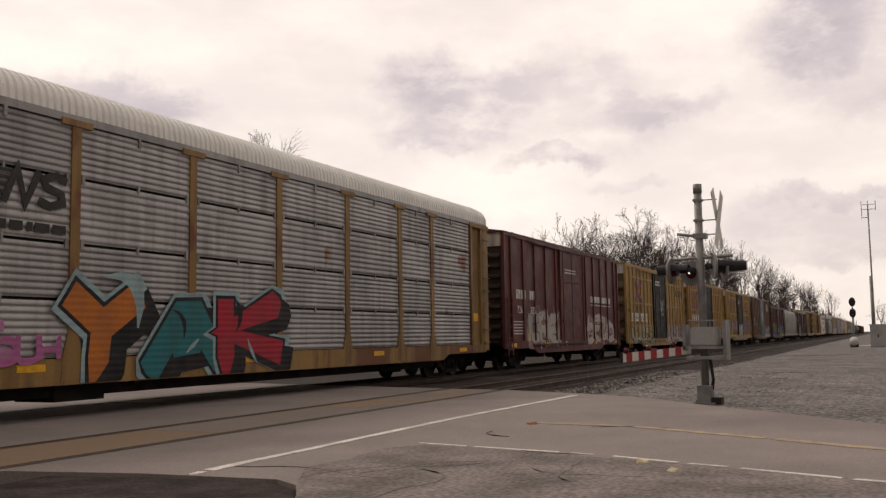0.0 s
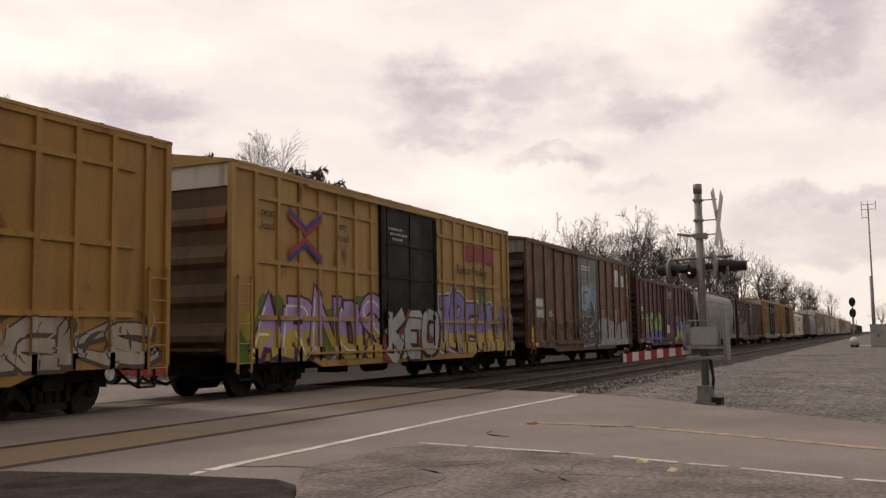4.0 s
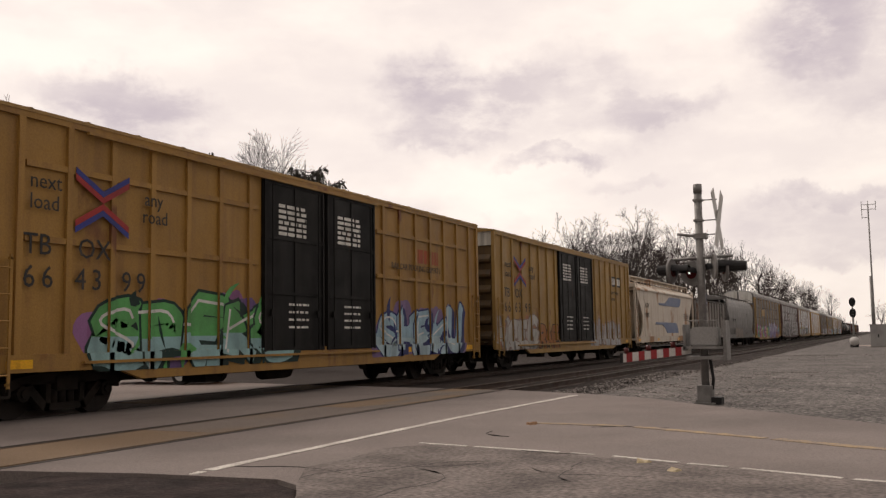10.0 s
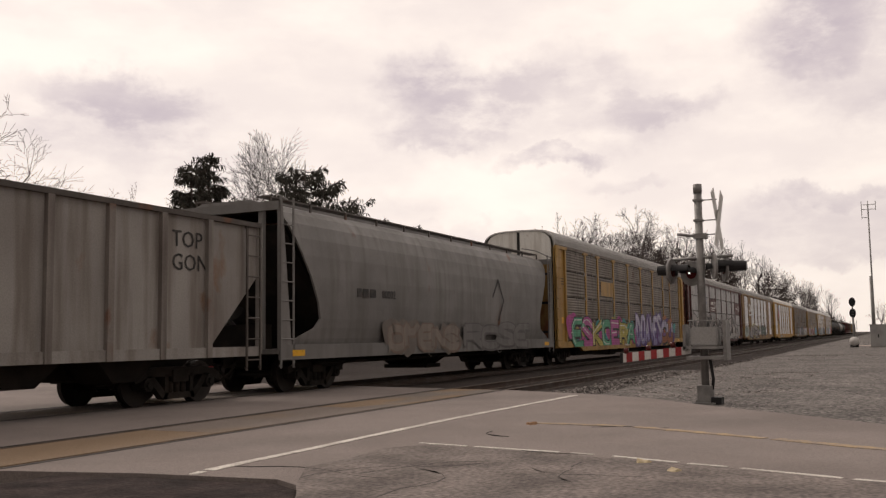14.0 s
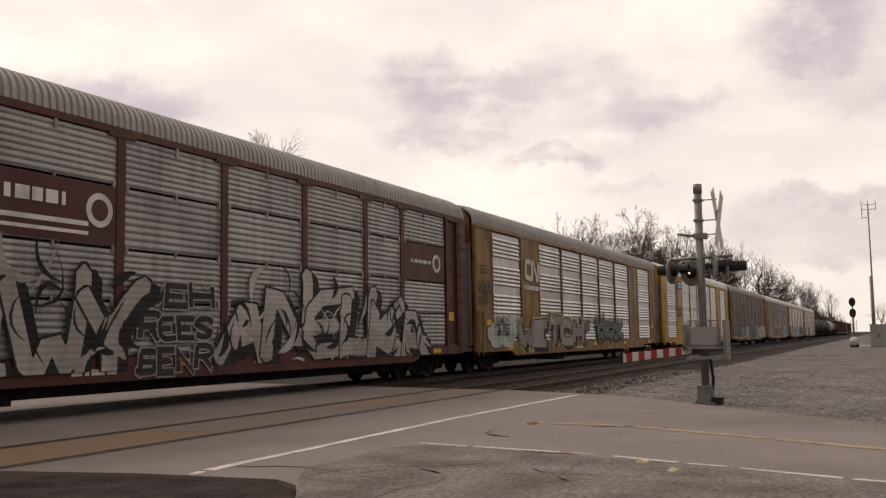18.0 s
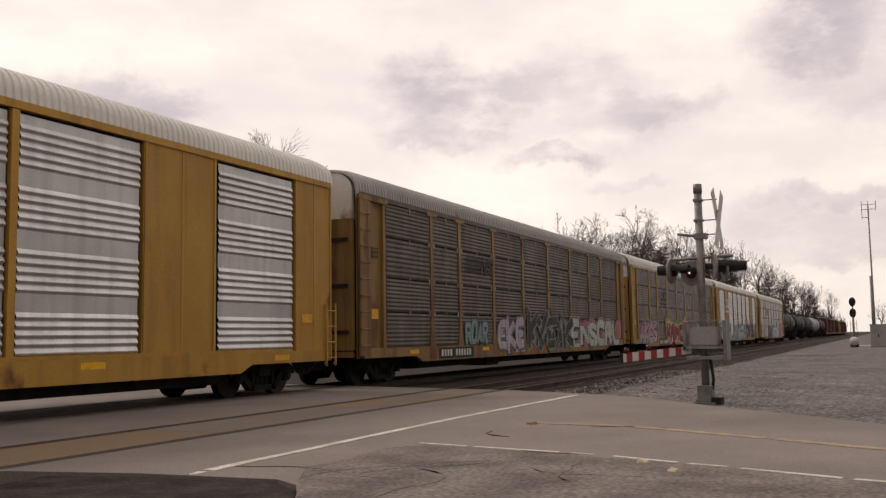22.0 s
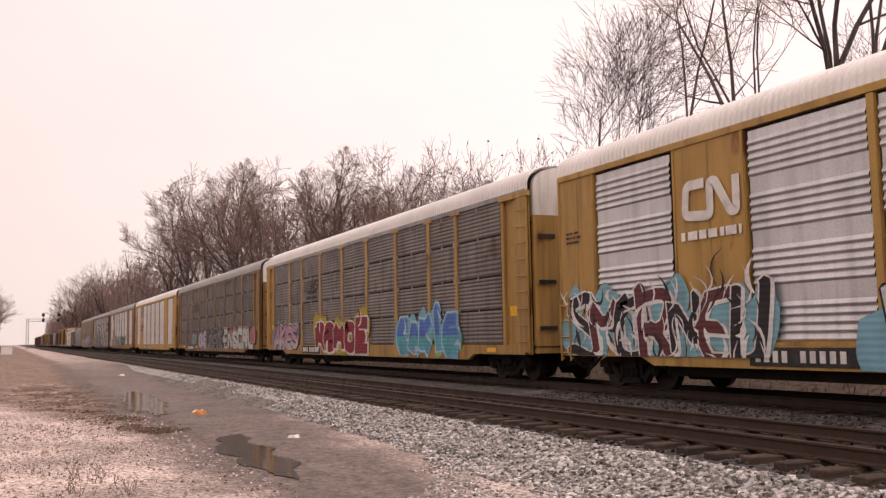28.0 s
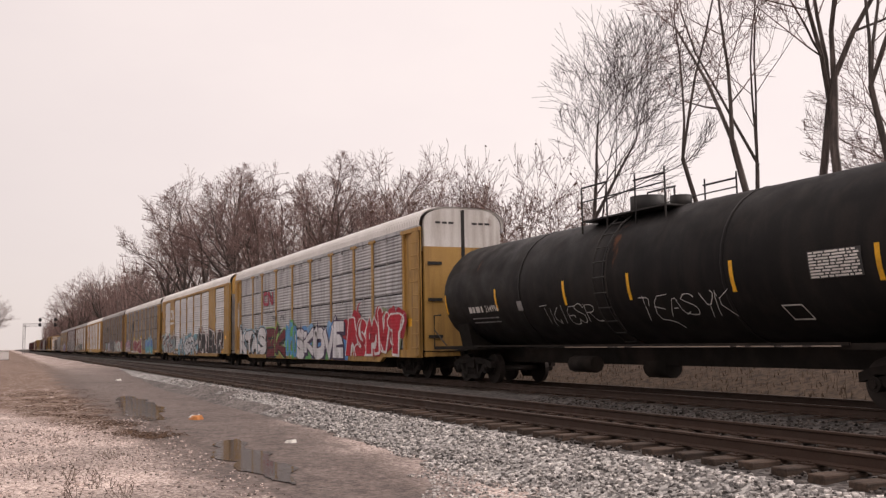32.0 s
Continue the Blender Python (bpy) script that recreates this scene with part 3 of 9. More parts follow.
def build_stones(zones, name, rgb, dark, label, seed):
    """Loose stones as one object, over zones (x0, x1, y0, y1, count)."""
    rr = np.random.RandomState(seed)
    base = [Vector(p).normalized() for p in ((1, 1, 1), (-1, -1, 1), (-1, 1, -1), (1, -1, -1), (0.2, 1, -0.6), (0, -1, 0.5), (1, 0.1, 0.3), (-1, 0, 0.2))]
    tmp = bmesh.new()
    for b in base:
        tmp.verts.new(b)
    bmesh.ops.convex_hull(tmp, input=tmp.verts[:])
    tmp.verts.index_update()
    faces = [[v.index for v in fc.verts] for fc in tmp.faces]
    pts = np.array([v.co[:] for v in tmp.verts])
    tmp.free()
    V, F, n = [], [], 0

    def bed(y):
        return float(np.interp(y, [5.2, 7.1, 8.0, 10.4, 11.25, 12.2, 15.3], [-0.9, -0.3, -0.24, -0.2, -0.26, -0.2, -0.2]))
    for x0, x1, y0, y1, count in zones:
        for _ in range(count):
            x, y = rr.uniform(x0, x1), rr.uniform(y0, y1)
            if y < 5.6 and x < 0 and ground_z(x, y) > bed(y):
                z, s = ground_z(x, y) + 0.003, rr.uniform(0.008, 0.028)
            elif x > 10 and y < 6:
                z, s = ground_z(x, y) + 0.01, rr.uniform(0.02, 0.045)
                if x < 21 - (6 - y) * 1.15:
                    continue
            else:
                z, s = bed(y) + 0.012, rr.uniform(0.018, 0.045)
                if z < ground_z(x, y):
                    z = ground_z(x, y) + 0.012
            if name == "ballast_stones" and y < mud_edge(x, y):
                continue
            a = rr.uniform(0, 6.28)
            q = pts * (s * rr.uniform(0.7, 1.25, 3))
            c, si = math.cos(a), math.sin(a)
            q = np.stack([q[:, 0] * c - q[:, 1] * si + x, q[:, 0] * si + q[:, 1] * c + y, q[:, 2] + z], 1)
            V.append(q)
            F += [[i + n for i in fc] for fc in faces]
            n += len(pts)
    me = bpy.data.meshes.new(name)
    me.from_pydata(np.concatenate(V).tolist(), [], F)
    ma = material(name, rgb, 0.95, second=dark, patch=(9, 0.4, 0.6), grain_k=0.3)
    nt = ma.node_tree
    ge = nt.nodes.new("ShaderNodeNewGeometry")
    src = nt.nodes["Principled BSDF"].inputs["Base Color"].links[0].from_socket
    mr = nt.nodes.new("ShaderNodeMapRange")
    mr.inputs[3].default_value, mr.inputs[4].default_value = 0.3, 2.2
    nt.links.new(ge.outputs["Random Per Island"], mr.inputs[0])
    vm = nt.nodes.new("ShaderNodeVectorMath")
    vm.operation = "SCALE"
    nt.links.new(src, vm.inputs[0])
    nt.links.new(mr.outputs[0], vm.inputs["Scale"])
    nt.links.new(vm.outputs[0], nt.nodes["Principled BSDF"].inputs["Base Color"])
    me.materials.append(ma)
    tagged(new(name, me), label, "stones", "", "stuff")


build_ground()
build_tracks()
build_stones(((-14, -3, 3.9, 7.3, 9500), (-26, -14, 4.7, 7.3, 7500), (-45, -26, 5.8, 7.3, 3800)),
             "ballast_stones", (0.34, 0.32, 0.3), (0.22, 0.21, 0.2), "loose grey crushed stones of the ballast shoulder", 5)
build_stones(((16.5, 34, 2.0, 6.2, 9500), (19.7, 36, 5.3, 7.4, 3600), (20, 60, -3, 2, 2500), (34, 60, 2, 6.5, 2500)), "shoulder_gravel", (0.185, 0.166, 0.155), (0.11, 0.097, 0.09), "loose grey gravel beside the crossing", 7)
build_stones(((-26, -6, -1.0, 3.2, 5200),), "dirt_stones", (0.36, 0.3, 0.27), (0.24, 0.19, 0.165), "small pale stones strewn over the dirt", 8)
build_stones(((-20, 3, 10.15, 12.3, 3400), (-20, 5, 7.35, 10.0, 3200), (3.0, 6.4, 5.0, 7.6, 500)), "grimy_stones", (0.075, 0.065, 0.058), (0.045, 0.038, 0.034), "oily dark ballast stones between the ties", 6)
# ---- train: kit of parts. A car's own space: x along it from its left end, the camera's side at -y, rail top at z = 0 ----
HALF = 1.6
CARS = []


def car_paint(name, rgb, second, rust=0.2, streak_k=0.5, rough=0.55, metal=0.0, streak=GRIME, **kw):
    return material(name, rgb, rough, metal, second=second, streak=streak, streak_k=streak_k, rust=rust, patch=kw.pop("patch", (0.6, 0.38, 0.68)), **kw)


def wheelset_mesh():
    bm = bmesh.new()
    tube(bm, [(0, -0.95, 0), (0, 0.95, 0)], 0.08, 8)
    for s in (-1, 1):
        y = 0.7525 * s
        disc(bm, (0, 0), 0.42, y - 0.065, y + 0.06, 24)
        disc(bm, (0, 0), 0.45, y - s * 0.07 - 0.012, y - s * 0.07 + 0.012, 24)
        disc(bm, (0, 0), 0.16, y - 0.1, y + 0.1, 10)
        for k in range(4):
            a = k * math.pi / 2
            box(bm, 0.26 * math.cos(a) - 0.035, 0.26 * math.cos(a) + 0.035, y + s * 0.062 - 0.006, y + s * 0.062 + 0.006, 0.26 * math.sin(a) - 0.035, 0.26 * math.sin(a) + 0.035)
    return mesh_of("wheelset", bm, M_WHEEL)


def side_frame_mesh():
    """One cast side frame with its spring nest and bearing caps, centred on y = 0."""
    bm = bmesh.new()
    y0, y1 = -0.075, 0.075
    extrude_y(bm, [(-1.22, 0.44), (-1.22, 0.6), (-0.98, 0.68), (-0.6, 0.74), (0.6, 0.74), (0.98, 0.68), (1.22, 0.6), (1.22, 0.44), (1.0, 0.5), (0.7, 0.56), (-0.7, 0.56), (-1.0, 0.5)], y0, y1)
    extrude_y(bm, [(-0.92, 0.58), (-0.72, 0.58), (-0.34, 0.2), (-0.34, 0.12), (-0.46, 0.12)], y0, y1)
    extrude_y(bm, [(0.92, 0.58), (0.46, 0.12), (0.34, 0.12), (0.34, 0.2), (0.72, 0.58)], y0, y1)
    extrude_y(bm, [(-0.46, 0.12), (0.46, 0.12), (0.4, 0.24), (-0.4, 0.24)], y0, y1)
    for x in (-0.36, 0.36):
        box(bm, x - 0.05, x + 0.05, y0, y1, 0.2, 0.6)
    for x in (-0.2, -0.02, 0.16):
        tube(bm, [(x, 0, 0.22), (x, 0, 0.46)], 0.07, 8)
    for x in (-0.89, 0.89):
        disc(bm, (x, 0.42), 0.13, -0.115, 0.115, 12)
        disc(bm, (x, 0.42), 0.07, -0.155, 0.155, 8)
    return mesh_of("side_frame", bm, M_TRUCK)


def truck_mesh():
    """The bolster across, with its centre plate."""
    bm = bmesh.new()
    box(bm, -0.22, 0.22, -1.12, 1.12, 0.44, 0.68)
    box(bm, -0.5, 0.5, -0.2, 0.2, 0.5, 0.82)
    return mesh_of("truck", bm, M_TRUCK)


SIDE_FRAME = side_frame_mesh()
WHEELSET, TRUCK = wheelset_mesh(), truck_mesh()
WHEELS = []


def running_gear(car, length, inset=2.3, small=False):
    for x in (inset, length - inset):
        t = part("truck", TRUCK, None, car, m=pose(x, 0, 0))
        for q in (-1.005, 1.005):
            part("side_frame", SIDE_FRAME, None, t, m=pose(0, q, 0))
        for q in (-0.89, 0.89):
            WHEELS.append(part("wheelset", WHEELSET, None, t, m=pose(q, 0, 0.42)))
    for x, d in ((0, -1), (length, 1)):
        bm = bmesh.new()
        box(bm, min(x - d * 0.7, x + d * 0.62), max(x - d * 0.7, x + d * 0.62), -0.09, 0.09, 0.72, 0.92)
        box(bm, min(x + d * 0.5, x + d * 0.86), max(x + d * 0.5, x + d * 0.86), -0.17, 0.15, 0.68, 0.96)
        tube(bm, [(x - d * 0.1, -0.35, 0.75), (x + d * 0.2, -0.38, 0.5), (x + d * 0.5, -0.34, 0.36), (x + d * 0.8, -0.2, 0.5)], 0.03, 6)
        tube(bm, [(x - d * 0.05, -1.5, 0.92), (x - d * 0.02, -0.3, 0.92), (x + d * 0.1, -0.1, 1.0)], 0.018, 5)
        part("coupler", bm, M_UNDER, car)


def place_car(car, s):
    CARS.append((car, s))
    return car


def ladder(bm, x0, x1, y, z0, z1, n, r=0.016, depth=0.09):
    """Side rails with rungs, held off the wall."""
    for x in (x0, x1):
        box(bm, x - 0.025, x + 0.025, y - depth, y - depth + 0.03, z0, z1)
        for z in (z0 + 0.06, z1 - 0.06):
            box(bm, x - 0.02, x + 0.02, y - depth, y, z - 0.02, z + 0.02)
    for i in range(n):
        z = z0 + (i + 0.5) * (z1 - z0) / n
        tube(bm, [(x0, y - depth + 0.01, z), (x1, y - depth + 0.01, z)], r, 5)


FONT_CACHE = {}


def lettering(car, text, x, z, size, ma, y=-HALF, name="lettering", spacing=1.0, wide=1.0):
    """Built-in font as a thin mesh standing 4 mm proud of the side; x, z: lower left corner."""
    key = (text, spacing)
    if key not in FONT_CACHE:
        cu = bpy.data.curves.new("txt", "FONT")
        cu.body, cu.size, cu.resolution_u, cu.space_character, cu.extrude = text, 1.0, 2, spacing, 0.002
        tmp = bpy.data.objects.new("txt", cu)
        scene.collection.objects.link(tmp)
        bpy.context.view_layer.update()
        FONT_CACHE[key] = bpy.data.meshes.new_from_object(tmp.evaluated_get(bpy.context.evaluated_depsgraph_get()))
        bpy.data.objects.remove(tmp)
    me = FONT_CACHE[key].copy()
    k = size / 0.7
    me.transform(Matrix(((k * wide, 0, 0, x), (0, 0, -1, y - 0.006), (0, k, 0, z), (0, 0, 0, 1))))
    me.materials.clear()
    me.materials.append(ma)
    return part(name, me, None, car)


def bars(car, x, z, w, rows, ma, y=-HALF, h=0.05, gap=0.07, seed=1, name="lettering"):
    """Small writing that cannot be read: rows of short bars."""
    rr = random.Random(seed)
    bm = bmesh.new()
    for i in range(rows):
        u = x
        while u < x + w - 0.02:
            ln = min(rr.uniform(0.08, 0.3) * max(0.5, min(1.1, h / 0.05)), x + w - u)
            box(bm, u, u + ln, y - 0.007, y - 0.002, z - i * (h + gap), z - i * (h + gap) + h)
            u += ln + rr.uniform(0.03, 0.07) * max(0.6, min(1.3, h / 0.05))
    return part(name, bm, ma, car)


def patch_sheet(car, x0, x1, z0, z1, ma, y=-HALF, name="placard", label="", t=0.006):
    bm = bmesh.new()
    box(bm, x0, x1, y - t, y - 0.001, z0, z1)
    return part(name, bm, ma, car, label)


# ---- spray paint: abstract tangled strokes with outline, shadow and a cloud behind ----
SPRAY = {}
RIB = 0.116    # height of one pressed rib


def spray(rgb, ribbed=False):
    """Sprayed coat, dulled and streaked; ribbed: over the pressed ribs of a rack's side."""
    key = (*(round(c, 3) for c in rgb), ribbed)
    if key not in SPRAY:
        SPRAY[key] = material("spray_paint_%d" % len(SPRAY), rgb, 0.5, second=tuple(min(1, c * 0.72 + 0.02) for c in rgb), patch=(1.6, 0.42, 0.68), streak=GRIME, streak_k=0.22, grain_k=0.1, vary=0.02, spec=0.12)
        if ribbed:
            nt = SPRAY[key].node_tree
            N, L = nt.nodes, nt.links
            tc, mp, wv, bp = N.new("ShaderNodeTexCoord"), N.new("ShaderNodeMapping"), N.new("ShaderNodeTexWave"), N.new("ShaderNodeBump")
            wv.bands_direction = "Z"
            wv.inputs["Scale"].default_value, wv.inputs["Distortion"].default_value = 0.314 / RIB, 0.0
            bp.inputs["Strength"].default_value, bp.inputs["Distance"].default_value = 0.22, 0.02
            L.new(tc.outputs["Object"], mp.inputs[0])
            L.new(mp.outputs[0], wv.inputs["Vector"])
            L.new(wv.outputs["Fac"], bp.inputs["Height"])
            L.new(bp.outputs[0], N["Principled BSDF"].inputs["Normal"])
    return SPRAY[key]


# letter shapes on a grid 4 wide and 6 high; a bar starts a new stroke
GLYPHS = dict(A="00 26 40|12 32", B="00 06|06 36 45 43 33 03|33 42 41 30 00", C="45 36 16 05 01 10 30 41", D="00 06|06 26 44 42 20 00", E="46 06 00 40|03 33",
              F="46 06 00|03 33", G="45 36 16 05 01 10 30 42 43 23", H="00 06|40 46|03 43", I="20 26", K="00 06|46 03 40", L="06 00 40", M="00 06 23 46 40",
              N="00 06 40 46", O="16 05 01 10 30 41 45 36 16", P="00 06|06 36 45 43 33 03", R="00 06|06 36 45 44 33 03|23 40", S="45 36 16 05 04 42 41 30 10 01",
              T="06 46|26 20", U="06 01 10 30 41 46", V="06 20 46", W="06 10 23 30 46", Y="06 23 46|23 20", Z="06 46 00 40")


def strokes_of(ch):
    return [[Vector((int(p[0]) / 4, int(p[1]) / 6)) for p in st.split()] for st in GLYPHS[ch].split("|")]


def rounded(pts, times):
    """Cut the corners of a line, keeping its ends."""
    for _ in range(times):
        out = [pts[0]]
        for a, b in zip(pts, pts[1:]):
            out += [a.lerp(b, 0.25), a.lerp(b, 0.75)]
        pts = out + [pts[-1]]
    return pts


def band_strip(pts, ws, half, grow, off=Vector((0, 0))):
    """Mitred quads of a band along pts, half-width half * ws + grow."""
    lo, hi = [], []
    n = len(pts)
    for i, p in enumerate(pts):
        a = (p - pts[i - 1]).normalized() if i else (pts[1] - p).normalized()
        b = (pts[i + 1] - p).normalized() if i < n - 1 else a
        m = a + b
        q = Vector((-m.y, m.x)).normalized() if m.length > 0.2 else Vector((-a.y, a.x))
        k = (half * ws[i] + grow) / max(0.62, q.dot(Vector((-a.y, a.x))))
        e = a * grow * (1 if i == n - 1 else -1 if i == 0 else 0)
        lo.append(p - q * k + e + off)
        hi.append(p + q * k + e + off)
    return [[lo[i], lo[i + 1], hi[i + 1], hi[i]] for i in range(n - 1)]


def split_level(poly, level, above):
    """The part of a polygon above or below a level."""
    out = []
    inside = lambda p: p.y >= level if above else p.y <= level
    for a, b in zip(poly, poly[1:] + poly[:1]):
        if inside(a):
            out.append(a)
        if inside(a) != inside(b):
            out.append(a.lerp(b, (level - a.y) / (b.y - a.y)))
    return out


def stroke_quads(pts, w):
    """Quads along a thick polyline with slanted, jagged ends."""
    out = []
    for a, b in zip(pts, pts[1:]):
        d = (b - a)
        if d.length < 1e-4:
            continue
        d.normalize()
        n = Vector((-d.y, d.x)) * w
        a2, b2 = a - d * w * 0.55, b + d * w * 0.55
        out.append([a2 - n * 0.9, b2 - n * 1.1, b2 + n * 0.85, a2 + n * 1.1])
    return out


def graffiti(car, text, x0, x1, z0, z1, fill, line, cloud=None, fills=None, low=None, halo=None, glow=None, seed=1, y=-HALF - 0.017, ribs=(), rib_y=-HALF,
             bold=1.0, wild=0.15, soft_=0, shade=1.0, ribbed=False, label=""):
    """One sprayed row of letters as flat coats: cloud, halo, shadow and outline, fill (low: a second colour below), shine; also laid over raised ribs."""
    rr = random.Random(seed)
    n = len(text)
    w, h = (x1 - x0) / n, z1 - z0
    mats, coats = [], []

    def coat(rgb, level, quads):
        ma = spray(rgb, ribbed)
        if ma not in mats:
            mats.append(ma)
        coats.append((level, mats.index(ma), quads))
    if cloud:
        for i in range(n * 3 + 1):
            cx, cz = x0 + (x1 - x0) * (i + 0.2) / (n * 3 + 0.4), z0 + h * (0.5 + rr.uniform(-0.3, 0.3))
            ra, rb = w * rr.uniform(0.3, 0.55), h * rr.uniform(0.25, 0.42)
            p1, p2 = rr.uniform(0, 6), rr.uniform(0, 6)
            blob = [Vector((cx + ra * math.cos(t) * (1 + 0.1 * math.sin(3 * t + p1)), cz + rb * math.sin(t) * (1 + 0.12 * math.sin(4 * t + p2)))) for t in [k * math.pi / 12 for k in range(24)]]
            coat(cloud[i % len(cloud)], i * 0.25, [blob])
    half = min(w * 0.155, h * 0.125) * bold
    o = (0.014 + half * 0.2)
    base = n if cloud else 0
    for i, ch in enumerate(text):
        f = fills[i % len(fills)] if fills else fill
        lift, tall, lean = rr.uniform(-0.03, 0.06 + wild * 0.08) * h, h * rr.uniform(0.86 - wild * 0.1, 1.04), rr.uniform(-0.12, 0.16) * h
        ox, wide = x0 + i * w + half, w * rr.uniform(1.0, 1.14 + wild * 0.3) - 2 * half
        bands = []
        for st in strokes_of(ch):
            pts = [Vector((ox + wide * p.x + lean * (p.y - 0.4), z0 + lift + half + (tall - 2 * half) * p.y)) + Vector((rr.uniform(-1, 1) * w, rr.uniform(-1, 1) * h)) * 0.07 * (wild + 0.2) for p in st]
            if rr.random() < wild * 1.6:
                d = (pts[-1] - pts[-2]).normalized()
                pts.append(pts[-1] + d * half * rr.uniform(0.8, 2.2) + Vector((rr.uniform(-1, 1), rr.uniform(-0.6, 1))) * half * 1.2)
                spike = True
            else:
                spike = False
            if rr.random() < wild * 1.2:
                d = (pts[0] - pts[1]).normalized()
                pts.insert(0, pts[0] + d * half * rr.uniform(0.6, 1.8))
                head = True
            else:
                head = False
            pts = rounded(pts, soft_ or (1 if len(pts) > 4 else 0))
            a, b = rr.uniform(0.85, 1.25), rr.uniform(0.8, 1.15)
            ws = [a + (b - a) * k / (len(pts) - 1) for k in range(len(pts))]
            if spike:
                ws[-1] = 0.1
            if head:
                ws[0] = 0.25
            bands.append((pts, ws))
        lev = base + i * 4
        for k, (pts, ws) in enumerate(bands):
            e = k * 0.25
            if halo:
                coat(halo, lev + e, band_strip(pts, ws, half, o * 2.6, Vector((0.5, -0.4)) * o))
            if line:
                if shade:
                    coat(line, lev + 1 + e, band_strip(pts, ws, half, o, Vector((1.7, -1.1)) * o * shade))
                coat(line, lev + 1.5 + e, band_strip(pts, ws, half, o))
            q = band_strip(pts, ws, half, 0)
            if low:
                cut = z0 + h * (0.46 + rr.uniform(-0.05, 0.05))
                for rgb, up in ((f, True), (low, False)):
                    bits = [split_level(poly, cut, up) for poly in q]
                    coat(rgb, lev + 3 + e, [poly for poly in bits if len(poly) > 2])
            else:
                coat(f, lev + 3 + e, q)
            if glow:
                m = max(2, int(len(pts) * 0.6))
                coat(glow, lev + 3.85, band_strip(pts[:m], [0.13] * m, half, 0, Vector((-half * 0.4, half * 0.25))))
        # loose inner lines, flicks and filled corners of a wild piece
        for k in range(int(wild * (7 if wild < 0.6 else 13)) if line else 0):
            p = Vector((x0 + (i + rr.random()) * w, z0 + h * rr.uniform(0.1, 0.9)))
            d = Vector((rr.uniform(-0.5, 0.5) * w, rr.uniform(0.15, 0.5) * h * rr.choice((-1, 1))))
            e = Vector((-d.y, d.x)) * rr.uniform(-0.5, 0.5)
            pts = [p.lerp(p + d, u) + e * 4 * u * (1 - u) for u in (0, 0.2, 0.4, 0.6, 0.8, 1)]
            fat = half * rr.choice((0.14, 0.18, 0.25, 0.45))
            coat(line if k % 3 else (halo or fill), lev + 3.3 + k * 0.05, band_strip(pts, [0.15, 0.8, 1.2, 1.0, 0.6, 0.1], fat, 0))
    bm = bmesh.new()
    for level, mi, quads in coats:
        for j, q in enumerate(quads):
            yy = y - 0.002 - level * 0.0006 - (j % 2) * 0.00005
            try:
                bm.faces.new([bm.verts.new((p.x, yy, p.y)) for p in q]).material_index = mi
            except ValueError:
                pass
    sill = 0.74 if x0 < 3.4 or x1 > 24 or ribs else 0.57
    bmesh.ops.bisect_plane(bm, geom=bm.verts[:] + bm.edges[:] + bm.faces[:], plane_co=(0, 0, sill), plane_no=(0, 0, -1), clear_outer=True)
    if ribs:
        xa, xb = min(v.co.x for v in bm.verts), max(v.co.x for v in bm.verts)
        whole = bm.copy()

        def lay(cut):
            """Move a cut-out coat onto the raised steel and join it."""
            for v in cut.verts:
                v.co.y += rib_y - y
            me = bpy.data.meshes.new("tmp")
            cut.to_mesh(me)
            cut.free()
            bm.from_mesh(me)
            bpy.data.meshes.remove(me)
        for a, b in ribs:
            if b < xa or a > xb:
                continue
            cut = whole.copy()
            bmesh.ops.bisect_plane(cut, geom=cut.verts[:] + cut.edges[:] + cut.faces[:], plane_co=(a, 0, 0), plane_no=(-1, 0, 0), clear_outer=True)
            bmesh.ops.bisect_plane(cut, geom=cut.verts[:] + cut.edges[:] + cut.faces[:], plane_co=(b, 0, 0), plane_no=(1, 0, 0), clear_outer=True)
            lay(cut)
        if y > -HALF:
            cut = whole.copy()
            bmesh.ops.bisect_plane(cut, geom=cut.verts[:] + cut.edges[:] + cut.faces[:], plane_co=(0, 0, 1.06), plane_no=(0, 0, 1), clear_outer=True)
            lay(cut)
        whole.free()
    me = bpy.data.meshes.new("graffiti")
    bm.to_mesh(me)
    bm.free()
    for ma in mats:
        me.materials.append(ma)
    return tagged(part("graffiti", me, None, car), label or "sprayed graffiti in several colours", "", "", "stuff")


def rack_piece(car, text, *place, **look_):
    return graffiti(car, text, *place, ribbed=True, **look_)


def tag_scrawl(car, text, x0, x1, z0, z1, rgb, seed, y=-HALF, w=0.02):
    """A thin hand-drawn row of letters with a long tail."""
    rr = random.Random(seed)
    bm = bmesh.new()
    cw, h = (x1 - x0) / len(text), z1 - z0
    k = 0
    for i, ch in enumerate(text):
        lean, up = rr.uniform(0.0, 0.3) * cw, rr.uniform(-0.12, 0.12) * h
        for st in strokes_of(ch):
            pts = [Vector((x0 + (i + 0.08 + 0.84 * p.x) * cw + lean * p.y, z0 + up + h * p.y)) + Vector((rr.uniform(-1, 1) * cw, rr.uniform(-1, 1) * h)) * 0.08 for p in st]
            if rr.random() < 0.35:
                pts.append(pts[-1] + Vector((rr.uniform(-0.2, 0.9) * cw, rr.uniform(-0.5, 0.4) * h)))
            for q in band_strip(rounded(pts, 1 if len(pts) > 2 else 0), [rr.uniform(0.7, 1.2) for _ in range(60)], w, 0):
                k += 1
                bm.faces.new([bm.verts.new((p.x, y - 0.015 - (k % 7) * 0.0004, p.y)) for p in q])
    return part("graffiti", bm, spray(rgb), car, "thin sprayed scrawl")


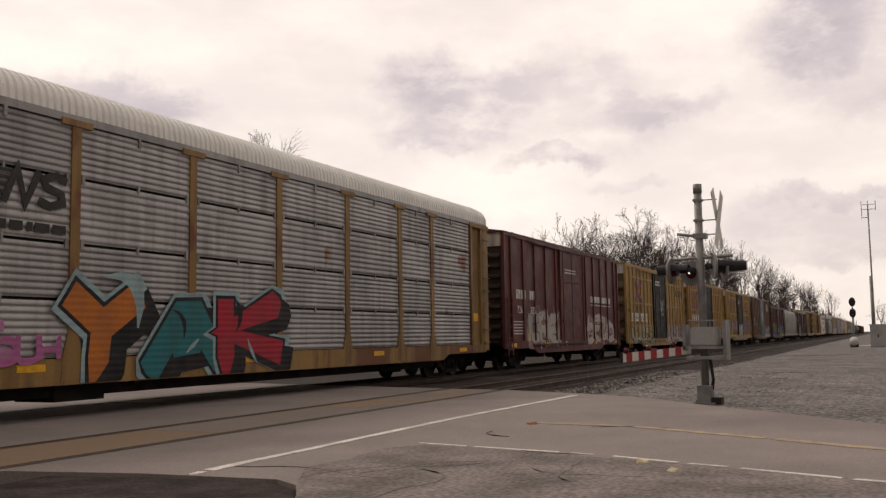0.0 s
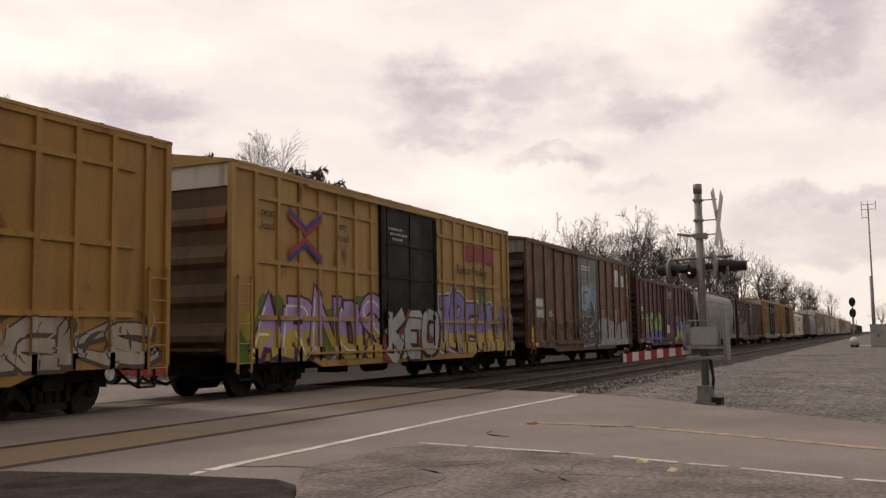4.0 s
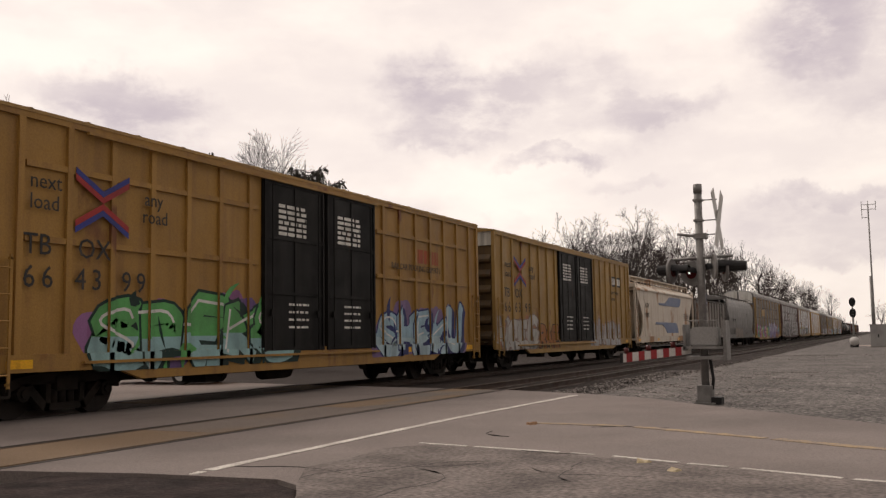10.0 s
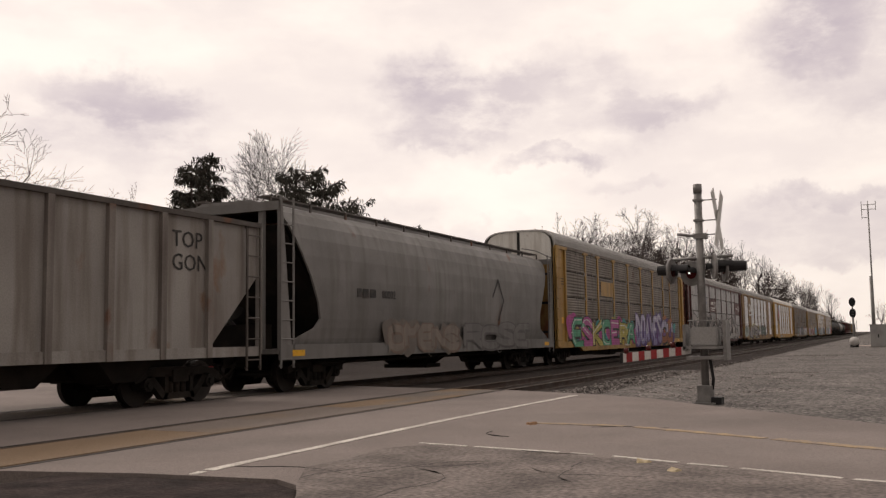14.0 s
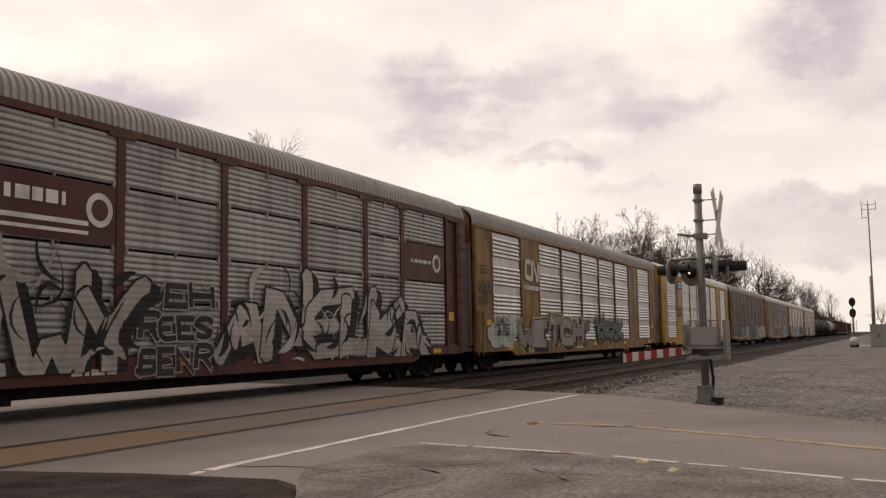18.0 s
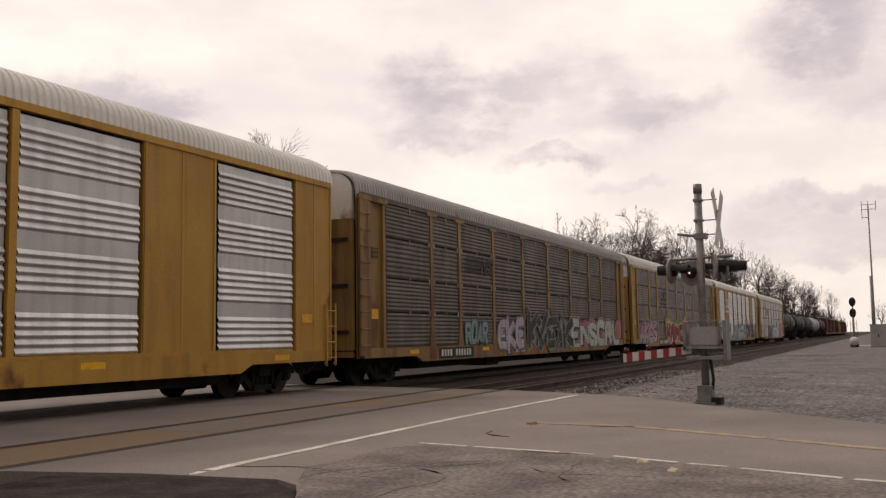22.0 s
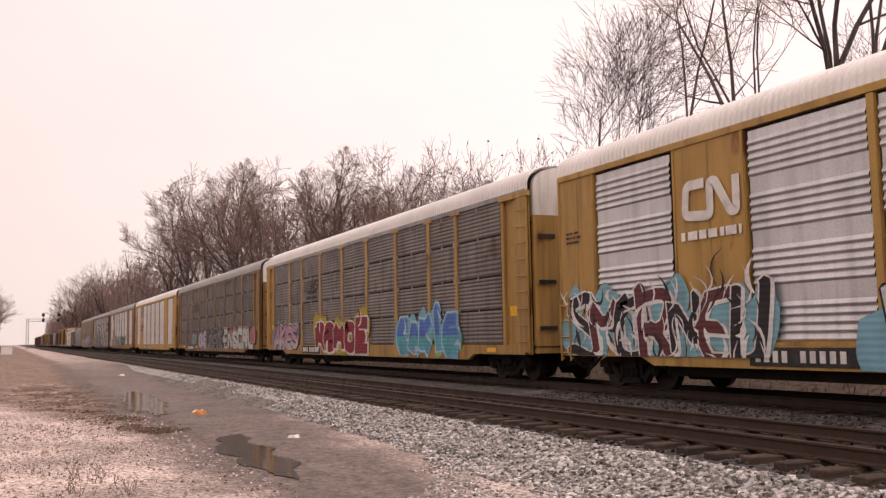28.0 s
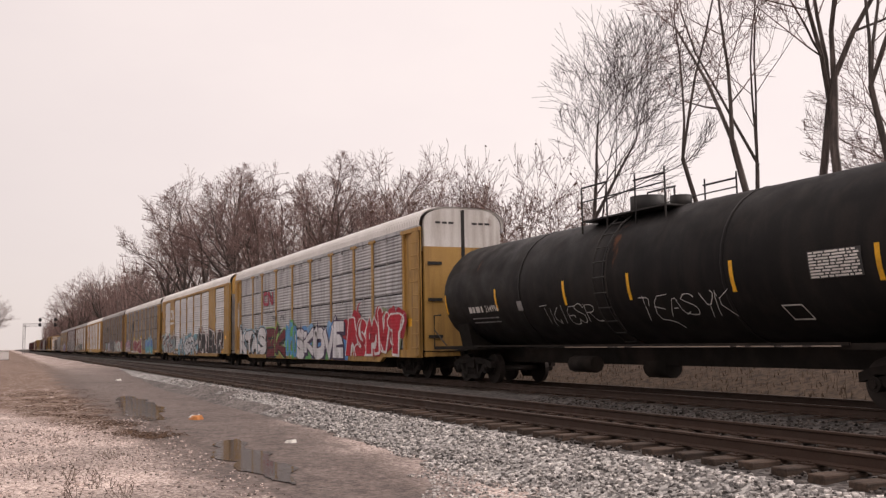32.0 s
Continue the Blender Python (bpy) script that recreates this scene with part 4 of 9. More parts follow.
# ---- covered auto carriers ----
RACK_L = 27.4
POSTS = (1.55, 4.4, 6.45, 9.3, 12.25, 15.15, 18.1, 20.95, 23.0, 25.85)
ROWS_A = ((1.0, 1.92), (1.97, 2.85), (2.9, 3.96), (4.01, 4.9))


def arch(n=18, eave=5.03, top=5.68, half=1.5):
    out = []
    for i in range(n + 1):
        t = math.pi * i / n
        c, s = math.cos(t), math.sin(t)
        out.append((-half * math.copysign(abs(c) ** 0.55, c), eave + (top - eave) * s ** 0.75))
    return out


def rack_roof_mesh(name, ma):
    """Transverse-corrugated curved roof sheets."""
    vs, fs = [], []
    prof = arch()
    xs, x = [], 0.0
    while x <= RACK_L - 0.15:
        xs += [(x, 0.0), (x + 0.036, 0.0), (x + 0.052, 0.055), (x + 0.136, 0.055)]
        x += 0.152
    for x, d in xs:
        t = min(1, min(x, RACK_L - x) / 0.4)
        for i, (y, z) in enumerate(prof):
            vs.append((x, y * (1.03 + d * 0.45), z + d - 0.05 * (1 - t) - (0.06 if i in (0, len(prof) - 1) else 0)))
    w = len(prof)
    for i in range(len(xs) - 1):
        for j in range(w - 1):
            fs.append((i * w + j, i * w + j + 1, (i + 1) * w + j + 1, (i + 1) * w + j))
    me = bpy.data.meshes.new(name)
    me.from_pydata(vs, [], fs)
    me.materials.append(ma)
    return me


def corrugated_panel(x0, x1, z0, z1, y, n, depth=0.028, flat_every=0):
    """Side panel with horizontal ribs, each with a short underside and a longer slope above; bands of plain sheet where flat_every is set."""
    bm = bmesh.new()
    prof = []
    dz = (z1 - z0) / n
    for i in range(n):
        z = z0 + i * dz
        if flat_every and i % 7 in (5, 6):
            prof += [(y + depth, z), (y + depth, z + dz * 0.98)]
        elif flat_every:
            prof += [(y + depth, z + dz * 0.04), (y, z + dz * 0.34), (y, z + dz * 0.44), (y + depth, z + dz * 0.92)]
        else:
            prof += [(y + depth, z), (y + depth, z + dz * 0.12), (y, z + dz * 0.38), (y, z + dz * 0.6)]
    prof.append((y + depth, z1))
    vs = [[bm.verts.new((x, p[0], p[1])) for p in prof] for x in (x0, x1)]
    for i in range(len(prof) - 1):
        bm.faces.new((vs[0][i], vs[1][i], vs[1][i + 1], vs[0][i + 1]))
    return bm


PANEL_CACHE, ROOFS = {}, {}


def auto_rack(s, spec):
    """One car. spec: frame paint, panel metal, roof metal, style (posts or framed), end door paint and upper band."""
    car = thing("auto_rack_car", spec["label"], "train car", group="freight train")
    fr, pn = spec["frame"], spec["panel"]
    running_gear(car, RACK_L, 2.2)
    for yy in (-HALF, HALF - 0.12):
        bm = bmesh.new()
        extrude_y(bm, [(0.35, 0.98), (0.35, 0.72), (3.3, 0.72), (3.7, 0.55), (RACK_L - 3.7, 0.55), (RACK_L - 3.3, 0.72), (RACK_L - 0.35, 0.72), (RACK_L - 0.35, 0.98)], yy, yy + 0.12)
        part("side_sill", bm, fr, car)
    bm = bmesh.new()
    box(bm, 0.2, RACK_L - 0.2, -0.35, 0.35, 0.42, 0.85)
    box(bm, 0.1, RACK_L - 0.1, -1.45, 1.45, 0.85, 0.96)
    for x in (6.5, 11, 16.4, 20.9):
        box(bm, x - 0.12, x + 0.12, -1.45, 1.45, 0.5, 0.86)
    box(bm, 3.7, RACK_L - 3.7, -1.25, 1.25, 0.34, 0.86)
    box(bm, 9.2, 10.3, -1.3, -0.4, 0.26, 0.8)
    tube(bm, [(15.5, -0.9, 0.55), (16.6, -0.9, 0.55)], 0.2, 8)
    tube(bm, [(4.2, -1.3, 0.62), (23.2, -1.3, 0.62)], 0.03, 5)
    part("underframe", bm, M_UNDER, car)
    # side panels and posts
    if spec["style"] == "posts":
        bays = list(zip(POSTS, POSTS[1:]))
        rows, n, fe, dep = ROWS_A, 8, 0, 0.015
        posts = POSTS
    else:
        bays = [(1.72, 4.45), (6.6, 9.31), (9.45, 12.18), (12.32, 15.03), (15.17, 17.93), (18.07, 20.8), (22.95, 25.68)]
        rows, n, fe, dep = ((1.02, 4.86),), 27, 4, 0.036
        posts = (9.38, 12.25, 15.1, 18.0)
    for a, b in bays:
        for z0, z1 in rows:
            key = (spec["style"], round(b - a, 2), z0, pn.name)
            if key not in PANEL_CACHE:
                PANEL_CACHE[key] = mesh_of("panel", corrugated_panel(0.05, b - a - 0.05, z0, z1, -HALF + 0.022, n, dep, fe), pn)
            part("panel", PANEL_CACHE[key], None, car, m=pose(a, 0, 0))
    # far wall, and an added near-black backing as interior shade behind the panel gaps
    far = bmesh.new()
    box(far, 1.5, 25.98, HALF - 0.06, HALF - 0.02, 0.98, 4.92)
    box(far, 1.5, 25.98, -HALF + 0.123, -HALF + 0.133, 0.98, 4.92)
    part("inner_sheet", far, material("rack_inner_shade", (0.03, 0.028, 0.027), 0.8), car)
    key = ("rack_post", spec["style"], fr.name)
    if key not in PANEL_CACHE:
        bm = bmesh.new()
        if spec["style"] == "posts":
            box(bm, -0.1, 0.1, -HALF - 0.003, -HALF + 0.12, 1.4, 4.86)
            extrude_y(bm, [(-0.24, 0.6), (0.24, 0.6), (0.21, 1.0), (0.1, 1.42), (-0.1, 1.42), (-0.21, 1.0)], -HALF - 0.006, -HALF + 0.12)
            box(bm, -0.33, 0.33, -HALF - 0.02, -HALF + 0.12, 4.86, 4.97)
        else:
            box(bm, -0.07, 0.07, -HALF - 0.003, -HALF + 0.1, 0.98, 4.9)
        PANEL_CACHE[key] = mesh_of("post", bm, fr)
    for x in posts[1:-1] if spec["style"] == "posts" else posts:
        part("post", PANEL_CACHE[key], None, car, m=pose(x, 0, 0))
    if spec["style"] == "posts":
        if "clips" not in PANEL_CACHE:
            bm = bmesh.new()
            for z in (1.945, 2.875, 3.985):
                for x in POSTS[1:-1]:
                    for q in (-0.2, 0.13):
                        box(bm, x + q, x + q + 0.07, -HALF + 0.006, -HALF + 0.05, z - 0.075, z + 0.075)
                for u, v in zip(POSTS, POSTS[1:]):
                    box(bm, (u + v) / 2 - 0.022, (u + v) / 2 + 0.022, -HALF + 0.008, -HALF + 0.05, z - 0.07, z + 0.07)
            for u, v in zip(POSTS, POSTS[1:]):
                box(bm, (u + v) / 2 - 0.03, (u + v) / 2 + 0.03, -HALF + 0.0, -HALF + 0.05, 4.76, 4.92)
            PANEL_CACHE["clips"] = mesh_of("panel_clips", bm, material("pale_clip", (0.34, 0.32, 0.3), 0.5, 0.4, second=(0.2, 0.18, 0.17), patch=(3, 0.4, 0.6)))
        tagged(part("panel_clips", PANEL_CACHE["clips"], None, car), "", "", "", "stuff")
    for yy in (-HALF, HALF - 0.1):
        bm = bmesh.new()
        box(bm, 0.15, RACK_L - 0.15, yy, yy + 0.1, 4.92, 5.05)
        part("top_rail", bm, spec.get("rail", fr), car)
    if spec["style"] != "posts":
        bm = bmesh.new()
        box(bm, 1.8, RACK_L - 1.8, -HALF - 0.004, -HALF + 0.1, 0.96, 1.03)
        part("lower_rail", bm, spec.get("rail", fr), car)
    # end bays, plain sheet panels, doors and ladders
    framed = spec["style"] != "posts"
    flats = [(0.12, 1.68), (25.72, RACK_L - 0.12), (4.49, 6.56), (20.84, 22.91)] if framed else [(0.12, 1.5), (25.9, RACK_L - 0.12)]
    for a, b in flats:
        end = a < 1 or b > 27
        bm = bmesh.new()
        box(bm, a, b, -HALF + (0.03 if framed else 0.075), -HALF + 0.12, 0.72 if end else 0.98, 4.92)
        panel = part("end_panel" if end else "plain_panel", bm, fr, car)
        if framed:
            for x in (a + 0.02, (a + b) / 2, b - 0.08):
                bm = bmesh.new()
                box(bm, x, x + 0.06, -HALF + (0.008 if x != (a + b) / 2 else 0.022), -HALF + 0.032, 0.76 if end else 0.98, 4.92)
                part("stiffener", bm, fr, panel)
        else:
            lo, hi = (a + 0.42, b) if a < 1 else (a, b - 0.42)
            for x in (lo, hi - 0.14):
                bm = bmesh.new()
                box(bm, x, x + 0.14, -HALF - 0.008, -HALF + 0.08, 0.74, 4.86)
                part("end_post", bm, fr, panel)
            bm = bmesh.new()
            box(bm, a - 0.06, b + 0.1, -HALF - 0.03, -HALF + 0.08, 4.86, 4.99)
            part("end_cap_beam", bm, fr, panel)
            for z, ma, nm in ((3.35, fr, "stencil_plate"), (1.75, M_REFL, "placard")):
                bm = bmesh.new()
                xx = (lo + hi) / 2 - 0.18
                box(bm, xx, xx + 0.36, -HALF + 0.066, -HALF + 0.075, z, z + 0.26)
                part(nm, bm, ma, panel)
    for x, d in ((0.0, 1), (RACK_L, -1)):
        for part_z, ma, nm in (((0.75, 4.35), spec["door"], "end_door"), ((4.35, 5.7), spec["door_top"], "door_top")):
            bm = bmesh.new()
            z0, z1 = part_z
            prof = [(-1.42, z0), (1.42, z0), (1.42, min(z1, 4.98))]
            if z1 > 5:
                prof += [(y * 0.95, z - 0.04) for y, z in arch()[::-1]]
            prof.append((-1.42, min(z1, 4.98)))
            prof = [p for i, p in enumerate(prof) if i == 0 or (abs(p[0] - prof[i - 1][0]) + abs(p[1] - prof[i - 1][1])) > 1e-3]
            extrude_x(bm, prof, min(x + d * 0.04, x + d * 0.16), max(x + d * 0.04, x + d * 0.16))
            if framed and nm == "end_door":
                for k in range(7):
                    yy = -1.3 + 0.4 * k
                    extrude_x(bm, [(yy, 0.8), (yy + 0.2, 0.8), (yy + 0.2, 4.3), (yy, 4.3)], min(x - d * 0.02, x + d * 0.05), max(x - d * 0.02, x + d * 0.05))
            part(nm, bm, ma, car)
        bm = bmesh.new()
        box(bm, min(x + d * 0.02, x + d * 0.05), max(x + d * 0.02, x + d * 0.05), -0.06, 0.06, 0.8, 5.6)
        for z in (1.4, 2.6, 3.8):
            box(bm, min(x, x + d * 0.05), max(x, x + d * 0.05), -1.3, -0.8, z - 0.05, z + 0.05)
            box(bm, min(x, x + d * 0.05), max(x, x + d * 0.05), 0.8, 1.3, z - 0.05, z + 0.05)
        part("door_hardware", bm, M_BLACK, car)
        bm = bmesh.new()
        la = 0.1 if d > 0 else RACK_L - 0.54
        if framed:
            ladder(bm, la + 0.1, la + 0.5, -HALF + 0.03, 0.6, 2.1, 4, depth=0.08)
        else:
            box(bm, la, la + 0.44, -HALF - 0.02, -HALF + 0.03, 0.78, 4.86)
            for k in range(9):
                tube(bm, [(la, -HALF - 0.075, 1.05 + 0.43 * k), (la + 0.44, -HALF - 0.075, 1.05 + 0.43 * k)], 0.014, 5)
                for q in (la + 0.01, la + 0.43):
                    tube(bm, [(q, -HALF - 0.02, 1.05 + 0.43 * k), (q, -HALF - 0.08, 1.05 + 0.43 * k)], 0.014, 5)
        part("ladder", bm, fr, car)
    rk = (spec["roof"].name,)
    if rk not in ROOFS:
        ROOFS[rk] = rack_roof_mesh("roof", spec["roof"])
    part("roof", ROOFS[rk], None, car)
    # small fittings on the sill
    for x in (2.9, 8.2, 13.8, 19.4, 24.9):
        patch_sheet(car, x, x + 0.55, 0.78, 0.9, M_REFL, -HALF, "reflector", "yellow reflector")
    bars(car, 11.2, 0.68, 1.0, 1, M_WHITE, -HALF - 0.004, h=0.1, seed=int(s))
    bars(car, 0.5, 3.6, 0.6, 3, M_LETTER_B, -HALF + 0.0, h=0.04, seed=int(s) + 1)
    if framed:
        for x in (1.05, 26.0):
            patch_sheet(car, x, x + 0.4, 1.62, 1.82, M_REFL, -HALF + 0.02, "placard")
    return place_car(car, s)


Y_RACK = car_paint("rack_yellow", (0.43, 0.255, 0.07), (0.36, 0.21, 0.06), rust=0.08, streak=(0.13, 0.07, 0.03))
Y_RACK2 = car_paint("rack_yellow_grimy", (0.31, 0.18, 0.055), (0.22, 0.125, 0.045), rust=0.4, streak=(0.08, 0.045, 0.025), streak_k=0.6)
P_GREY = car_paint("galvanised_panel_grey", (0.36, 0.345, 0.34), (0.25, 0.24, 0.24), rust=0.02, metal=0.4, rough=0.45, streak_k=0.35)
P_LIGHT = car_paint("galvanised_panel_light", (0.46, 0.455, 0.465), (0.33, 0.325, 0.335), rust=0.0, metal=0.55, rough=0.4, streak_k=0.35, stretch=(2.5, 1, 0.4))
P_DARK = car_paint("galvanised_panel_dark", (0.14, 0.118, 0.104), (0.1, 0.084, 0.074), rust=0.12, metal=0.2, rough=0.6, rust_rgb=(0.1, 0.07, 0.05))
P_MID = car_paint("galvanised_panel_mid", (0.19, 0.167, 0.152), (0.14, 0.122, 0.11), rust=0.1, metal=0.3, rough=0.55, rust_rgb=(0.1, 0.07, 0.05))
P_TAN = car_paint("galvanised_panel_tan", (0.2, 0.17, 0.14), (0.145, 0.12, 0.1), rust=0.15, metal=0.25, rough=0.6, rust_rgb=(0.12, 0.07, 0.04))
P_BRIGHT = car_paint("galvanised_panel_bright", (0.66, 0.65, 0.655), (0.56, 0.55, 0.555), rust=0.0, metal=0.7, rough=0.42, streak_k=0.2)
R_WHITE = car_paint("roof_white", (0.8, 0.78, 0.75), (0.72, 0.7, 0.66), rust=0.0, metal=0.0, rough=0.6, streak_k=0.05, bump=0.03, grain_k=0.05)
R_GREY = car_paint("roof_galvanised", (0.4, 0.385, 0.37), (0.35, 0.335, 0.32), rust=0.02, metal=0.1, rough=0.6, streak_k=0.08, bump=0.03, grain_k=0.06)
D_WHITE = car_paint("end_white", (0.72, 0.7, 0.66), (0.6, 0.57, 0.53), rust=0.1, streak=(0.3, 0.25, 0.2))
C_RED = car_paint("rack_maroon", (0.1, 0.026, 0.024), (0.07, 0.021, 0.02), rust=0.2)


def shield(car, x, z, w, h, y):
    """A plain heraldic shield: blue head over red and white stripes."""
    body = []
    for i in range(21):
        u = i / 20
        body.append((x + w * u, z + h * (0.16 * (2 * u - 1) ** 2)))
    def band(x0, x1, zlo, zhi, ma, name, dy):
        bm = bmesh.new()
        k = 6
        lo = [(x0 + (x1 - x0) * i / k, zlo((x0 + (x1 - x0) * i / k - x) / w)) for i in range(k + 1)]
        hi = [(x0 + (x1 - x0) * i / k, zhi((x0 + (x1 - x0) * i / k - x) / w)) for i in range(k + 1)]
        ring = lo + hi[::-1]
        loft(bm, [[(a, y - dy, b) for a, b in ring], [(a, y - 0.001, b) for a, b in ring]])
        part(name, bm, ma, car)
    low = lambda u: z + h * 0.2 * (2 * u - 1) ** 2
    red, blue = spray((0.42, 0.04, 0.05)), spray((0.035, 0.04, 0.16))
    band(x, x + w, low, lambda u: z + h * 0.62, M_WHITE, "emblem", 0.006)
    for i in range(5):
        a = x + w * (0.03 + 0.2 * i)
        band(a, a + w * 0.1, lambda u: low(u) + 0.03, lambda u: z + h * 0.6, red, "emblem_stripe", 0.01)
    band(x - w * 0.02, x + w * 1.02, lambda u: z + h * 0.62, lambda u: z + h * (0.95 + 0.05 * math.cos((u - 0.5) * 4 * math.pi)), blue, "emblem_head", 0.01)
    for zz in (0.7, 0.82):
        patch_sheet(car, x + w * 0.18, x + w * 0.82, z + h * zz, z + h * (zz + 0.07), M_WHITE, y - 0.01, "emblem_bar")


def ribbon(pts, w):
    """Left and right outlines of an even band along points, mitred at the bends."""
    lo, hi = [], []
    for i, p in enumerate(pts):
        a = (p - pts[i - 1]).normalized() if i else (pts[1] - p).normalized()
        b = (pts[i + 1] - p).normalized() if i < len(pts) - 1 else a
        n = Vector((-(a + b).y, (a + b).x)).normalized()
        k = w / max(0.5, n.dot(Vector((-a.y, a.x))))
        lo.append(p - n * k)
        hi.append(p + n * k)
    return lo, hi


def emblem_loop(car, x, z, w, h, ma, y):
    """A rounded line emblem: one even band that loops, climbs and dives."""
    t = h * 0.115
    corners = [(0.4, 1), (0.06, 1), (0.02, 0.1), (0.5, 0.0), (0.5, 0.98), (0.6, 1.0), (0.86, 0.02), (0.96, 0.04), (0.96, 1.04)]
    P = [Vector((x + t + (w - 2 * t) * a, z + t + (h - 2 * t) * b)) for a, b in corners]
    pts = [P[0]]
    for a, b, c in zip(P, P[1:], P[2:]):
        r = min(0.16 * h, (b - a).length * 0.45, (c - b).length * 0.45)
        u, v = b + (a - b).normalized() * r, b + (c - b).normalized() * r
        pts += [u.lerp(b, s).lerp(b.lerp(v, s), s) for s in (0, 0.25, 0.5, 0.75, 1)]
    pts.append(P[-1])
    lo, hi = ribbon(pts, t)
    bm = bmesh.new()
    rings = [[(a.x, y - 0.008, a.y), (b.x, y - 0.008, b.y), (b.x, y - 0.001, b.y), (a.x, y - 0.001, a.y)] for a, b in zip(lo, hi)]
    loft(bm, rings)
    part("emblem", bm, ma, car)


def number_plate(car, x, w, seed):
    """Black board on the sill with white marks."""
    patch_sheet(car, x, x + w, 0.6, 0.93, M_LETTER_B, -HALF - 0.006, "number_board", "black board with white marks")
    n = int((w - 0.3) / 0.2)
    bm = bmesh.new()
    for i in range(n):
        if i != 4:
            u = x + 0.15 + i * (w - 0.3) / n
            box(bm, u, u + 0.12, -HALF - 0.02, -HALF - 0.013, 0.67, 0.87)
    part("lettering", bm, M_WHITE, car)


def horse_bars(car, x, z, w, h, ma, y):
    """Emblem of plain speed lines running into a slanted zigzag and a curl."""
    for i in range(5):
        bm = bmesh.new()
        box(bm, x, x + w * (0.5 + 0.02 * i), y - 0.008, y - 0.001, z + h * (0.36 + 0.13 * i), z + h * (0.42 + 0.13 * i))
        part("emblem_line", bm, ma, car)
    for line in (((0.5, 0.36), (0.6, 0.98), (0.66, 0.36), (0.76, 0.98)), ((0.98, 0.86), (0.9, 0.95), (0.8, 0.86), (0.82, 0.72), (0.94, 0.62), (0.95, 0.46), (0.85, 0.38), (0.76, 0.46))):
        lo, hi = ribbon([Vector((x + w * u, z + h * v)) for u, v in line], h * 0.075)
        bm = bmesh.new()
        loft(bm, [[(p.x, y - 0.01, p.y), (q.x, y - 0.01, q.y), (q.x, y - 0.001, q.y), (p.x, y - 0.001, p.y)] for p, q in zip(lo, hi)])
        part("emblem", bm, ma, car)


RED, BLK, WHT = (0.45, 0.03, 0.04), (0.02, 0.02, 0.022), (0.72, 0.72, 0.7)


def build_racks():
    # grey sided with a large colourful piece
    c = auto_rack(2.1, dict(frame=Y_RACK2, rail=P_GREY, panel=P_GREY, roof=R_WHITE, style="posts", door=Y_RACK2, door_top=Y_RACK2,
                            label="grey corrugated auto carrier with yellow posts and bright graffiti"))
    horse_bars(c, 6.6, 3.1, 2.55, 0.9, M_LETTER_B, -HALF + 0.008)
    bars(c, 7.2, 3.0, 1.9, 1, M_LETTER_B, -HALF + 0.008, h=0.15)
    rack_piece(c, "YAK", 8.9, 15.0, 0.58, 2.36, (0.55, 0.17, 0.04), BLK, fills=((0.5, 0.16, 0.035), (0.03, 0.17, 0.19), (0.42, 0.03, 0.05)), halo=(0.3, 0.42, 0.45), seed=12, bold=1.25, shade=2.6, wild=0.3)
    rack_piece(c, "KE", 6.75, 7.9, 0.95, 1.6, (0.45, 0.2, 0.35), None, seed=12, wild=0.3)
    rack_piece(c, "OUH", 7.7, 9.0, 0.9, 1.35, (0.5, 0.15, 0.35), None, seed=13, wild=0.3)
    # tan sided, purple piece, plain faced cartoon left out
    c = auto_rack(271.95, dict(frame=Y_RACK, rail=P_TAN, panel=P_TAN, roof=R_GREY, style="posts", door=Y_RACK2, door_top=D_WHITE,
                               label="weathered tan auto carrier with yellow posts and purple graffiti"))
    rack_piece(c, "DOAVES", 13.6, 19.9, 0.62, 2.3, (0.5, 0.46, 0.62), (0.09, 0.05, 0.17), cloud=[(0.1, 0.06, 0.22), (0.13, 0.05, 0.2), (0.16, 0.09, 0.28)], low=(0.28, 0.24, 0.45), glow=WHT, seed=21, bold=1.1)
    rack_piece(c, "OU", 19.9, 23.2, 0.62, 2.2, (0.45, 0.42, 0.58), BLK, cloud=[(0.1, 0.05, 0.2), (0.2, 0.08, 0.26), (0.36, 0.13, 0.05)], low=(0.3, 0.1, 0.04), seed=22)
    rack_piece(c, "KE", 23.3, 24.1, 1.3, 1.9, (0.06, 0.3, 0.28), None, cloud=[(0.07, 0.3, 0.28)], seed=24)
    rack_piece(c, "ESKOERA", 2.0, 13.2, 0.62, 2.0, (0.1, 0.36, 0.22), BLK, cloud=[(0.5, 0.08, 0.3), (0.5, 0.4, 0.08), (0.06, 0.3, 0.3)], fills=((0.1, 0.36, 0.22), (0.5, 0.12, 0.33), (0.5, 0.42, 0.1)), glow=WHT, seed=23)
    patch_sheet(c, 6.9, 9.1, 3.1, 3.8, Y_RACK, -HALF, "placard")
    # maroon
    c = auto_rack(300.8, dict(frame=C_RED, panel=P_GREY, roof=R_GREY, style="posts", door=C_RED, door_top=C_RED, rail=C_RED,
                              label="grey auto carrier with maroon posts under black and white graffiti"))
    patch_sheet(c, 9.42, 12.13, 2.92, 3.95, C_RED, -HALF + 0.01, "name_board", "maroon name board")
    patch_sheet(c, 9.75, 11.5, 3.2, 3.28, M_WHITE, -HALF, "emblem_bar")
    patch_sheet(c, 9.75, 11.5, 3.05, 3.11, M_WHITE, -HALF, "emblem_bar")
    bars(c, 9.8, 3.5, 1.2, 1, M_WHITE, -HALF, h=0.22)
    bm = bmesh.new()
    disc(bm, (11.75, 3.5), 0.3, -HALF - 0.006, -HALF + 0.004, 20)
    part("emblem", bm, M_WHITE, c)
